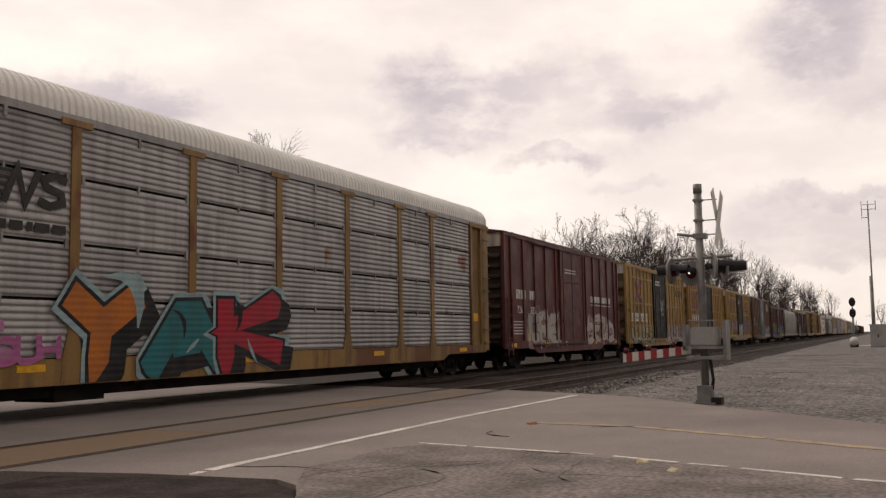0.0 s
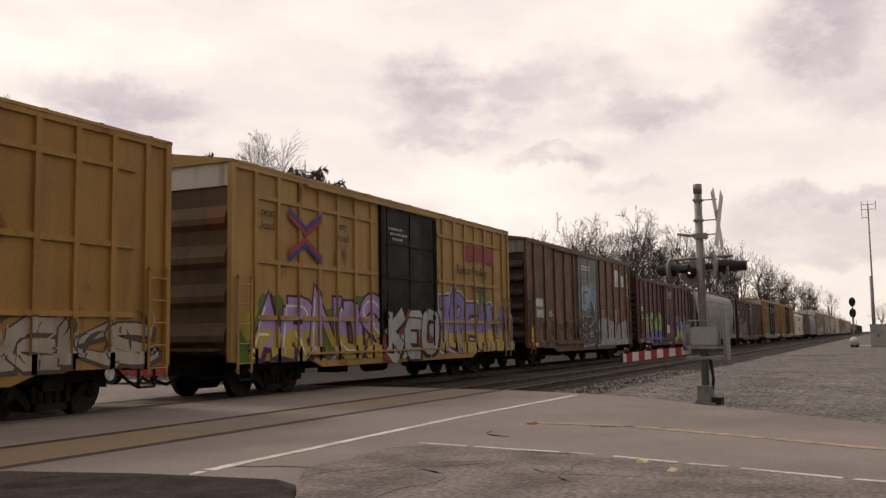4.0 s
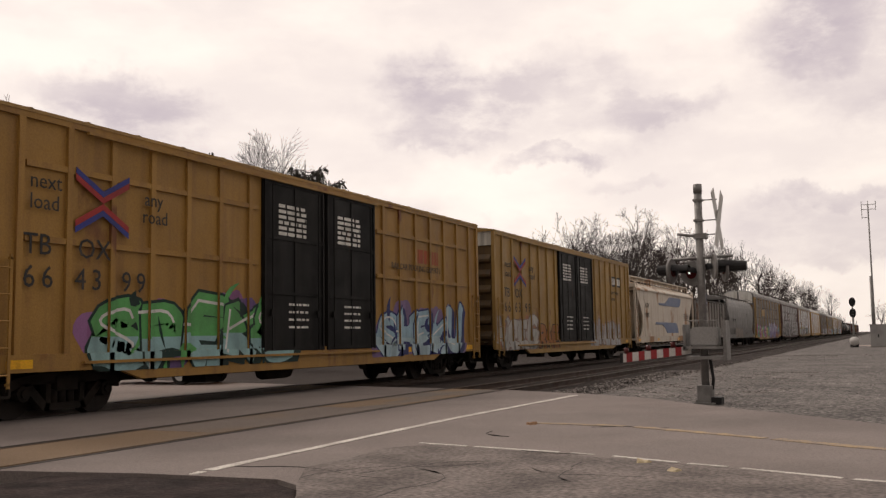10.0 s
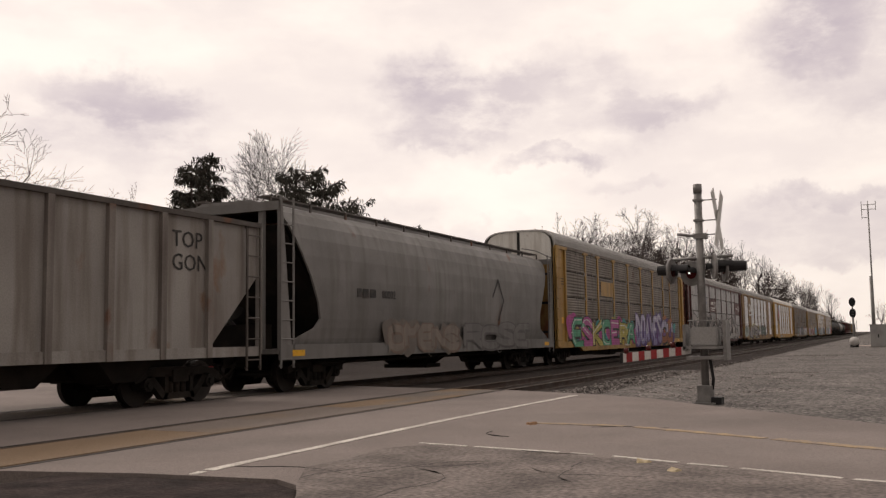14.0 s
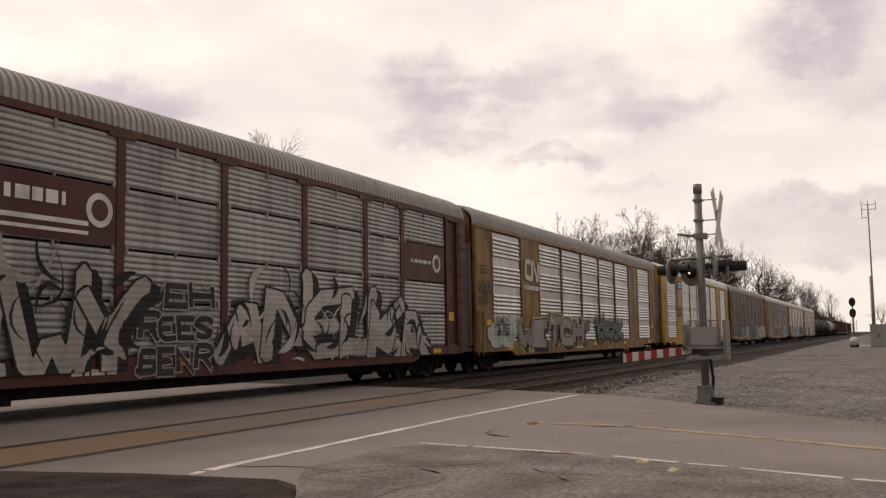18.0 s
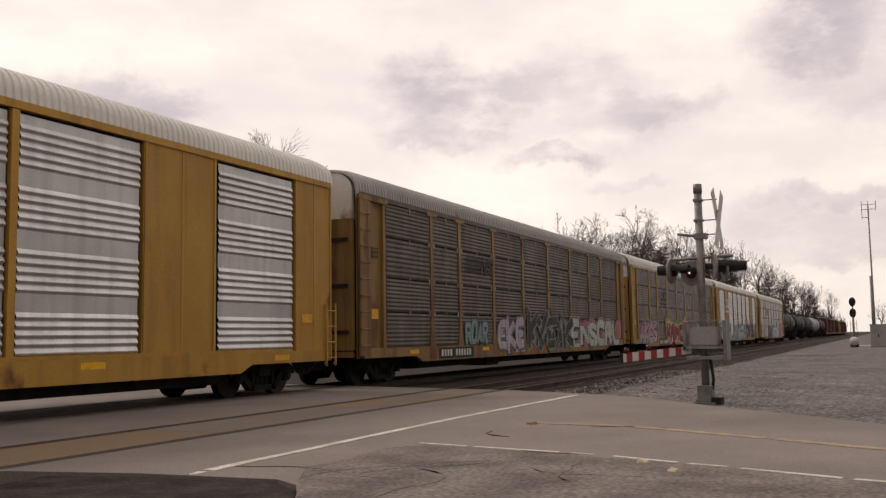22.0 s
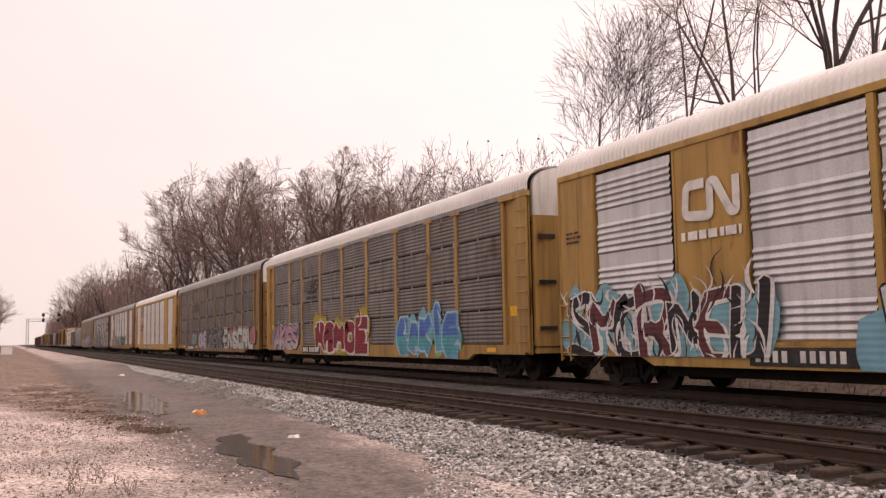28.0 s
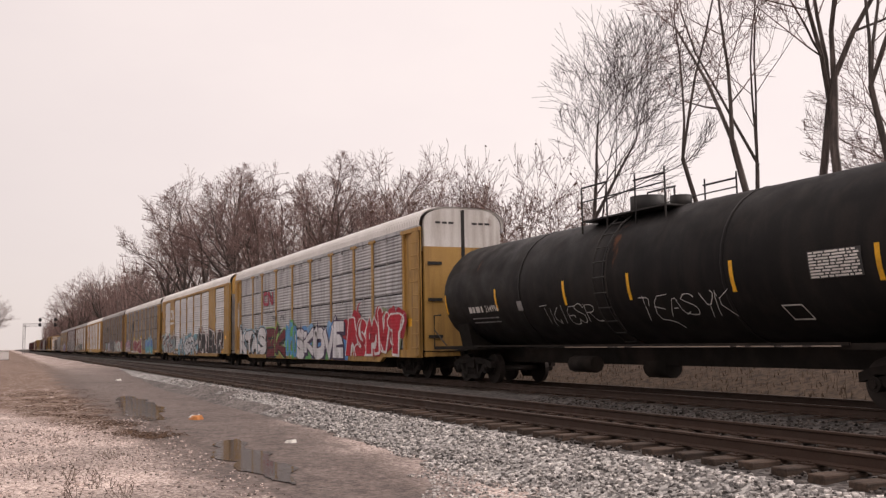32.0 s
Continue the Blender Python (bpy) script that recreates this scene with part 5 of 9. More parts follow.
    bm = bmesh.new()
    disc(bm, (11.75, 3.5), 0.19, -HALF - 0.009, -HALF + 0.004, 20)
    part("emblem_centre", bm, C_RED, c)
    patch_sheet(c, 23.12, 25.75, 2.92, 3.95, C_RED, -HALF + 0.01, "name_board", "maroon name board")
    bm = bmesh.new()
    disc(bm, (25.2, 3.45), 0.27, -HALF - 0.006, -HALF + 0.004, 20)
    part("emblem", bm, M_WHITE, c)
    bm = bmesh.new()
    disc(bm, (25.2, 3.45), 0.17, -HALF - 0.009, -HALF + 0.004, 20)
    part("emblem_centre", bm, C_RED, c)
    bars(c, 23.5, 3.4, 1.3, 1, M_WHITE, -HALF, h=0.1)
    rack_piece(c, "KNWKAEHNWK", 0.4, 9.4, 0.7, 2.55, (0.03, 0.028, 0.028), None, seed=30, wild=0.9, shade=0)
    rack_piece(c, "KREASOKWY", 0.25, 12.6, 0.55, 2.5, (0.4, 0.365, 0.35), BLK, seed=31, wild=0.9, shade=2.4, y=-HALF - 0.023, bold=0.8)
    for k, row in enumerate(("WEH", "REES", "BENR")):
        rack_piece(c, row, 12.7, 14.7, 1.85 - 0.62 * k, 2.4 - 0.62 * k, (0.04, 0.035, 0.035), (0.4, 0.37, 0.36), seed=35 + k, bold=0.9, shade=0)
    rack_piece(c, "ANEUKA", 14.9, 24.2, 0.6, 2.4, (0.5, 0.465, 0.45), BLK, seed=33, wild=0.85, shade=2.6, low=(0.4, 0.365, 0.35), bold=0.85)
    # framed yellow cars with bright panels
    c = auto_rack(328.9, dict(frame=Y_RACK2, panel=P_BRIGHT, roof=R_GREY, style="framed", door=P_GREY, door_top=Y_RACK2,
                               label="yellow auto carrier with bright silver side panels and tags"))
    emblem_loop(c, 4.75, 3.3, 1.75, 0.85, M_WHITE, -HALF)
    bars(c, 4.75, 2.98, 1.7, 1, M_WHITE, -HALF, h=0.17)
    rack_piece(c, "WETCH", 3.9, 12.3, 0.72, 2.0, (0.3, 0.27, 0.27), BLK, fills=((0.3, 0.265, 0.28), (0.36, 0.33, 0.33)), halo=(0.55, 0.5, 0.22), seed=41, bold=1.2, shade=2.0)
    rack_piece(c, "HOE", 12.0, 13.2, 1.35, 1.95, (0.05, 0.07, 0.06), None, cloud=[(0.42, 0.5, 0.42)], seed=45)
    rack_piece(c, "OO", 1.25, 3.4, 0.85, 1.7, (0.5, 0.57, 0.53), None, cloud=[(0.5, 0.57, 0.53), (0.52, 0.55, 0.38)], seed=42)
    tag_scrawl(c, "LOSANGELES", 1.7, 3.1, 1.62, 1.92, BLK, 46, -HALF - 0.03)
    tag_scrawl(c, "WRITERS", 1.85, 3.0, 1.25, 1.52, BLK, 47, -HALF - 0.03)
    rack_piece(c, "KROOK", 14.4, 19.1, 1.0, 2.05, (0.15, 0.2, 0.17), BLK, seed=43, wild=0.7)
    tag_scrawl(c, "WEDGE", 0.3, 1.4, 2.72, 3.1, BLK, 44, -HALF + 0.012)
    tag_scrawl(c, "KRO", 0.3, 1.1, 2.3, 2.65, BLK, 48, -HALF + 0.012)
    c = auto_rack(357.9, dict(frame=car_paint("rack_yellow_clean", (0.5, 0.28, 0.05), (0.43, 0.23, 0.045), rust=0.08, streak_k=0.25), panel=P_BRIGHT, roof=R_WHITE, style="framed", door=P_GREY, door_top=Y_RACK,
                              label="clean golden auto carrier with silver panels and a striped shield"))
    shield(c, 4.92, 3.1, 1.36, 1.7, -HALF)
    for txt, zz in (("BUILDING", 2.74), ("AMERICA", 2.38)):
        lettering(c, txt, 4.68, zz, 0.24, M_LETTER_B, -HALF, wide=1.08)
    number_plate(c, 7.2, 2.4, 9)
    # dark sided pair
    c = auto_rack(386.4, dict(frame=Y_RACK2, rail=P_DARK, panel=P_DARK, roof=R_GREY, style="posts", door=Y_RACK2, door_top=D_WHITE,
                              label="dark grimy auto carrier with yellow posts and tags along the sill"))
    horse_bars(c, 6.9, 3.1, 2.4, 0.75, M_LETTER_B, -HALF)
    rack_piece(c, "ROAR", 6.75, 8.6, 0.95, 1.75, (0.24, 0.36, 0.36), (0.1, 0.13, 0.13), seed=51, shade=0.6)
    rack_piece(c, "EKE", 9.45, 12.2, 0.7, 1.95, (0.44, 0.42, 0.5), (0.16, 0.14, 0.19), low=(0.5, 0.48, 0.52), seed=52, wild=0.4)
    rack_piece(c, "KYEAK", 12.5, 17.9, 0.7, 2.05, (0.035, 0.035, 0.035), (0.3, 0.29, 0.29), seed=53, wild=0.7, shade=0.5)
    rack_piece(c, "ENSCRL", 18.0, 26.0, 0.62, 1.95, (0.48, 0.54, 0.5), BLK, cloud=[(0.42, 0.16, 0.16), (0.36, 0.12, 0.12)], halo=(0.5, 0.28, 0.27), glow=WHT, seed=54, soft_=1, shade=1.5)
    number_plate(c, 4.8, 2.6, 4)
    c = auto_rack(415.25, dict(frame=Y_RACK, rail=P_GREY, panel=P_MID, roof=R_WHITE, style="posts", door=Y_RACK, door_top=D_WHITE,
                               label="dark grey auto carrier with yellow posts and red graffiti"))
    patch_sheet(c, 6.57, 9.18, 2.92, 3.9, P_MID, -HALF + 0.012, "name_board", "grey name board")
    horse_bars(c, 6.9, 3.1, 2.2, 0.75, M_LETTER_B, -HALF)
    bars(c, 7.3, 3.22, 1.6, 2, M_LETTER_B, -HALF, h=0.15, gap=0.08)
    rack_piece(c, "AKES", 1.7, 5.9, 0.68, 1.95, (0.48, 0.27, 0.33), (0.05, 0.02, 0.05), cloud=[(0.18, 0.2, 0.3), (0.2, 0.12, 0.2)], halo=(0.5, 0.48, 0.5), low=(0.5, 0.4, 0.42), seed=61)
    rack_piece(c, "RSMOE", 8.7, 15.2, 0.62, 2.12, (0.26, 0.02, 0.035), (0.66, 0.63, 0.6), cloud=[(0.42, 0.33, 0.03)], seed=62, bold=1.2, wild=0.35, shade=0.7)
    rack_piece(c, "EAKIE", 18.3, 23.0, 0.7, 1.95, (0.08, 0.17, 0.5), (0.12, 0.36, 0.55), cloud=[(0.1, 0.4, 0.36), (0.16, 0.42, 0.5), (0.3, 0.5, 0.2)], low=(0.08, 0.36, 0.4), halo=(0.4, 0.58, 0.66), seed=63, soft_=1, bold=1.15)
    number_plate(c, 6.6, 2.7, 5)
    c = auto_rack(443.95, dict(frame=Y_RACK, panel=P_BRIGHT, roof=R_WHITE, style="framed", door=P_GREY, door_top=Y_RACK,
                               label="yellow auto carrier with silver panels and black and white graffiti"))
    emblem_loop(c, 4.75, 3.35, 1.75, 0.85, M_WHITE, -HALF)
    bars(c, 4.75, 3.02, 1.7, 1, M_WHITE, -HALF, h=0.17)
    rack_piece(c, "SMORNEU", 0.5, 7.0, 0.6, 2.2, (0.035, 0.025, 0.028), (0.72, 0.7, 0.68), fills=((0.03, 0.025, 0.03), (0.13, 0.04, 0.045)), cloud=[(0.2, 0.42, 0.48)], seed=71, wild=1.0, bold=0.85, shade=0.9)
    rack_piece(c, "WISERK", 9.3, 16.8, 0.65, 2.0, (0.66, 0.68, 0.7), BLK, cloud=[(0.2, 0.42, 0.52)], seed=72, wild=0.9, bold=0.8, shade=1.4)
    rack_piece(c, "ORIBLE", 17.2, 25.2, 0.6, 2.2, (0.015, 0.015, 0.017), (0.72, 0.7, 0.68), halo=(0.15, 0.045, 0.04), seed=73, bold=1.25, wild=0.5, shade=0.6)
    number_plate(c, 6.5, 2.4, 6)
    c = auto_rack(472.85, dict(frame=Y_RACK, rail=P_LIGHT, panel=P_LIGHT, roof=R_WHITE, style="posts", door=Y_RACK, door_top=D_WHITE,
                               label="grey auto carrier with yellow posts under a long row of graffiti"))
    emblem_loop(c, 6.75, 3.2, 2.1, 0.75, spray((0.4, 0.04, 0.08)), -HALF)
    rack_piece(c, "KTAS", 1.5, 7.2, 0.62, 2.1, (0.7, 0.69, 0.7), BLK, halo=(0.3, 0.48, 0.58), seed=81, bold=1.15, wild=0.45, shade=1.6)
    tag_scrawl(c, "TSR", 8.6, 9.4, 2.42, 2.62, BLK, 85, -HALF - 0.02)
    tag_scrawl(c, "KTE", 10.2, 11.0, 2.42, 2.62, BLK, 86, -HALF - 0.02)
    tag_scrawl(c, "KAEH", 0.8, 1.2, 2.3, 3.7, WHT, 87, -HALF + 0.01)
    rack_piece(c, "BK", 7.4, 11.2, 0.62, 2.25, (0.15, 0.012, 0.024), (0.02, 0.018, 0.018), halo=(0.3, 0.5, 0.16), seed=90, bold=1.0, wild=0.35, shade=1.2)
    rack_piece(c, "OEO", 11.2, 13.1, 0.65, 2.2, (0.1, 0.34, 0.62), None, cloud=[(0.1, 0.4, 0.1), (0.12, 0.36, 0.62), (0.14, 0.42, 0.12)], seed=88, soft_=1)
    rack_piece(c, "SKOVE", 12.9, 19.9, 0.6, 2.0, (0.74, 0.73, 0.75), (0.07, 0.05, 0.1), cloud=[(0.1, 0.28, 0.6), (0.14, 0.4, 0.14), (0.22, 0.42, 0.66)], seed=83, bold=1.2, wild=0.3, shade=1.6)
    rack_piece(c, "ASMVT", 20.1, 25.8, 0.6, 2.35, (0.5, 0.02, 0.04), (0.74, 0.7, 0.7), cloud=[(0.4, 0.02, 0.04), (0.45, 0.03, 0.05), (0.3, 0.36, 0.22)], seed=84, bold=1.3, wild=0.55, shade=0.6)
    bm = bmesh.new()
    for q in (-1.0, 0.35):
        for i in range(3):
            box(bm, RACK_L - 0.045, RACK_L - 0.03, q + i * 0.24, q + i * 0.24 + 0.18, 5.12, 5.19)
    part("lettering", bm, M_LETTER_B, c)


build_racks()
# ---- box cars, covered hoppers, open hopper and tank cars ----
BX = -HALF + 0.06    # skin of a box car's side; its ribs stand out to -HALF


# rusty end walls coloured near-black for the shade between coupled cars
END_DARK = car_paint("car_end_shaded", (0.04, 0.024, 0.018), (0.026, 0.017, 0.014), rust=0.25)


def box_car(s, spec):
    """spec: length, eave, ribs (x centres), doors [(x0, x1)], paint, door paint, end cap paint, horizontal ribs."""
    L, E = spec["length"], spec["eave"]
    car = thing("box_car", spec["label"], "train car", group="freight train")
    pa, dp = spec["paint"], spec.get("door_paint", spec["paint"])
    running_gear(car, L, 2.25)
    bm = bmesh.new()
    box(bm, 0.05, L - 0.05, BX, BX + 0.07, 1.0, E - 0.08)
    box(bm, 0.05, L - 0.05, -BX - 0.07, -BX, 1.0, E - 0.08)
    part("side_wall", bm, pa, car)
    bm = bmesh.new()
    d0, d1 = spec["doors"][0][0], spec["doors"][-1][1]
    for yy in (-HALF, HALF - 0.1):
        extrude_y(bm, [(0.02, 0.78), (2.9, 0.78), (3.5, 0.58), (L - 3.5, 0.58), (L - 2.9, 0.78), (L - 0.02, 0.78), (L - 0.02, 1.06), (0.02, 1.06)], yy + 0.004, yy + 0.1)
        box(bm, 0.02, L - 0.02, yy + 0.01, yy + 0.1, E - 0.16, E)
    part("sill", bm, pa, car)
    ribs = []
    bmr = {}
    for x in spec["ribs"]:
        ribs.append((x - 0.055, x + 0.055))
        if "rib" not in bmr:
            q = bmesh.new()
            extrude_y(q, [(-0.06, 1.06), (0.06, 1.06), (0.06, E - 0.16), (-0.06, E - 0.16)], -HALF + 0.003, BX + 0.001)
            bmr["rib"] = mesh_of("rib", q, pa)
        part("rib", bmr["rib"], None, car, m=pose(x, 0, 0))
    bm = bmesh.new()
    box(bm, -0.07, 0.07, -0.06, 0.06, 0.8, E - 0.02)
    cpost = mesh_of("corner_post", bm, pa)
    for x in (0.06, L - 0.06):
        for yy in (-HALF + 0.06, HALF - 0.06):
            part("corner_post", cpost, None, car, m=pose(x, yy, 0))
    for z in spec.get("belts", ()):
        for a, b in ((0.9, d0 - 0.12), (d1 + 0.12, L - 0.9)):
            bm = bmesh.new()
            box(bm, a, b, -HALF + 0.012, BX + 0.001, z - 0.05, z + 0.05)
            part("belt_rail", bm, pa, car)
    if spec.get("corrugated"):
        edges = [0.1] + [x for x in spec["ribs"]] + [L - 0.1]
        for a, b in zip(edges, edges[1:]):
            if a < d1 and b > d0 and (b - a) < (d1 - d0) + 0.5 and a >= d0 - 0.3:
                continue
            bm = bmesh.new()
            n = 10
            for i in range(n):
                z = 1.2 + (E - 1.5) * i / n
                extrude_y(bm, [(a + 0.1, z), (b - 0.1, z), (b - 0.16, z + 0.07), (b - 0.16, z + 0.12), (b - 0.1, z + 0.19), (a + 0.1, z + 0.19), (a + 0.16, z + 0.12), (a + 0.16, z + 0.07)], BX - 0.03, BX + 0.001)
            part("pressed_panel", bm, pa, car)
    # doors
    for a, b in spec["doors"]:
        bm = bmesh.new()
        y = -HALF - 0.03
        box(bm, a + 0.03, b - 0.03, y + 0.03, y + 0.09, 0.98, E - 0.2)
        dr = part("door", bm, dp, car)

        def bar(name, *size):
            q = bmesh.new()
            box(q, *size)
            part(name, q, dp, dr)
        for x in (a + 0.05, b - 0.12):
            bar("door_stile", x, x + 0.07, y, y + 0.031, 0.98, E - 0.2)
        nz = spec.get("door_rows", 4)
        for i in range(nz + 1):
            z = 1.0 + (E - 1.28) * i / nz
            bar("door_rail", a + 0.12, b - 0.12, y + 0.008, y + 0.031, z, z + 0.07)
        if spec.get("door_mid", True):
            bar("door_stile", (a + b) / 2 - 0.03, (a + b) / 2 + 0.03, y + 0.012, y + 0.031, 1.0, E - 0.24)
        for x in (a + 0.3, b - 0.35):
            bm = bmesh.new()
            tube(bm, [(x, y - 0.03, 1.0), (x, y - 0.03, E - 0.3)], 0.02, 5)
            box(bm, x - 0.06, x + 0.06, y - 0.05, y - 0.001, 1.75, 1.9)
            part("lock_rod", bm, dp, dr)
    bm = bmesh.new()
    for z in (0.93, E - 0.17):
        box(bm, max(0.2, d0 - (d1 - d0)), d1 + 0.1, -HALF - 0.07, -HALF - 0.005, z - 0.05, z)
    part("door_track", bm, pa, car)
    # ends with pressed ribs
    for x, d in ((0, 1), (L, -1)):
        bm = bmesh.new()
        box(bm, min(x + d * 0.1, x + d * 0.16), max(x + d * 0.1, x + d * 0.16), -1.5, 1.5, 0.95, E)
        n = spec.get("end_ribs", 9)
        box(bm, min(x - d * 0.35, x + d * 0.1), max(x - d * 0.35, x + d * 0.1), -1.3, 1.3, 1.02, 1.07)
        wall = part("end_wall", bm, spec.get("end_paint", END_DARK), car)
        for i in range(n):
            z = 1.1 + (E - 1.75) * i / n
            h = (E - 1.75) / n
            bm = bmesh.new()
            extrude_y(bm, [(x + d * 0.098, z), (x - d * 0.03, z + h * 0.14), (x - d * 0.03, z + h * 0.3), (x + d * 0.098, z + h * 0.62)], -1.42, 1.42)
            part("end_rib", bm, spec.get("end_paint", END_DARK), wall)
        bm = bmesh.new()
        extrude_x(bm, [(-1.47, E - 0.55), (1.47, E - 0.55), (1.47, E - 0.02), (0, E + 0.2), (-1.47, E - 0.02)], min(x + d * 0.04, x + d * 0.11), max(x + d * 0.04, x + d * 0.11))
        part("end_cap", bm, spec.get("cap", pa), car)
        bm = bmesh.new()
        la = 0.14 if d > 0 else L - 0.6
        ladder(bm, la, la + 0.46, -HALF, 0.55, 2.6, 5, depth=0.07)
        part("ladder", bm, pa, car)
    # roof with standing seams
    bm = bmesh.new()
    pr = [(-HALF, E - 0.005), (0, E + 0.24), (HALF, E - 0.005), (HALF, E - 0.06), (-HALF, E - 0.06)]
    extrude_x(bm, pr, -0.03, L + 0.03)
    k = 0.9
    while k < L:
        for sgn in (-1, 1):
            loft(bm, [[(k, sgn * 1.6, E - 0.015), (k + 0.1, sgn * 1.6, E - 0.015), (k + 0.08, sgn * 1.6, E + 0.012), (k + 0.02, sgn * 1.6, E + 0.012)],
                      [(k, 0, E + 0.23), (k + 0.1, 0, E + 0.23), (k + 0.08, 0, E + 0.262), (k + 0.02, 0, E + 0.262)]])
        k += 1.2
    part("roof", bm, spec.get("roof", R_GREY), car)
    bm = bmesh.new()
    box(bm, 0.3, L - 0.3, -0.3, 0.3, 0.5, 0.98)
    box(bm, 0.2, L - 0.2, -1.4, 1.4, 0.9, 1.0)
    tube(bm, [(3.8, -1.1, 0.62), (L - 3.8, -1.1, 0.62)], 0.03, 5)
    tube(bm, [(L * 0.42, -0.9, 0.52), (L * 0.42 + 1.0, -0.9, 0.52)], 0.18, 8)
    box(bm, L * 0.3, L * 0.3 + 0.5, -1.2, -0.6, 0.4, 0.75)
    part("underframe", bm, M_UNDER, car)
    for x in (0.6, L * 0.28, L * 0.72, L - 1.1):
        patch_sheet(car, x, x + 0.5, 0.84, 0.98, M_REFL, -HALF + 0.003, "reflector", "yellow reflector")
    bm = bmesh.new()
    for x in (0.5, L - 0.55):
        for xx in (x - 0.2, x + 0.2):
            box(bm, xx - 0.02, xx + 0.02, -HALF + 0.02, -HALF + 0.06, 0.42, 0.8)
        box(bm, x - 0.2, x + 0.2, -HALF + 0.01, -HALF + 0.08, 0.4, 0.44)
    part("sill_step", bm, M_UNDER, car)
    place_car(car, s)
    return car, ribs


def next_road(car, x, z, s, y):
    """A plain cross device, each arm of a red and a blue band."""
    red, blue = spray((0.38, 0.05, 0.05)), spray((0.055, 0.065, 0.26))
    for sx in (-1, 1):
        for sz in (-1, 1):
            for a, b, ma in ((0.04, 0.17, red), (0.175, 0.3, blue)):
                bm = bmesh.new()
                q = [(0.0, a - 0.04), (0.72, 0.37 + a), (0.72, 0.37 + b), (0.0, b - 0.04)]
                ring = [(x + sx * u * s, z + sz * v * s * 0.98) for u, v in q]
                extrude_y(bm, ring, y - 0.006, y - 0.001)
                part("emblem", bm, ma, car)


BOX_Y = car_paint("boxcar_yellow", (0.39, 0.235, 0.07), (0.31, 0.185, 0.058), rust=0.12, streak=(0.2, 0.12, 0.05), streak_k=0.4)
BOX_Y2 = car_paint("boxcar_yellow_faded", (0.37, 0.205, 0.05), (0.3, 0.165, 0.042), rust=0.18, streak=(0.2, 0.1, 0.04), streak_k=0.5)
BOX_K = car_paint("boxcar_black_door", (0.007, 0.0067, 0.007), (0.012, 0.0115, 0.011), rust=0.03, streak=(0.04, 0.035, 0.03), streak_k=0.2, spec=0.15)
BOX_R = car_paint("boxcar_red", (0.115, 0.021, 0.02), (0.085, 0.017, 0.016), rust=0.15)
BOX_R2 = car_paint("boxcar_maroon", (0.082, 0.016, 0.016), (0.058, 0.013, 0.013), rust=0.12)
BOX_BR = car_paint("boxcar_brown", (0.105, 0.05, 0.028), (0.14, 0.062, 0.03), rust=0.35, rust_rgb=(0.2, 0.07, 0.025), streak=(0.06, 0.035, 0.025), streak_k=0.6)
BOX_GR = car_paint("boxcar_grey_door", (0.2, 0.21, 0.22), (0.15, 0.155, 0.16), rust=0.2)
BOX_NS = car_paint("boxcar_oxide", (0.048, 0.0125, 0.0125), (0.034, 0.0105, 0.0105), rust=0.08)
CAP_W = car_paint("cap_white", (0.6, 0.57, 0.5), (0.5, 0.47, 0.42), rust=0.1)
WHITE_PATCH = material("white_patch", (0.72, 0.71, 0.68), 0.6)


def evenly(a, b, n):
    return [a + (b - a) * i / (n - 1) for i in range(n)]


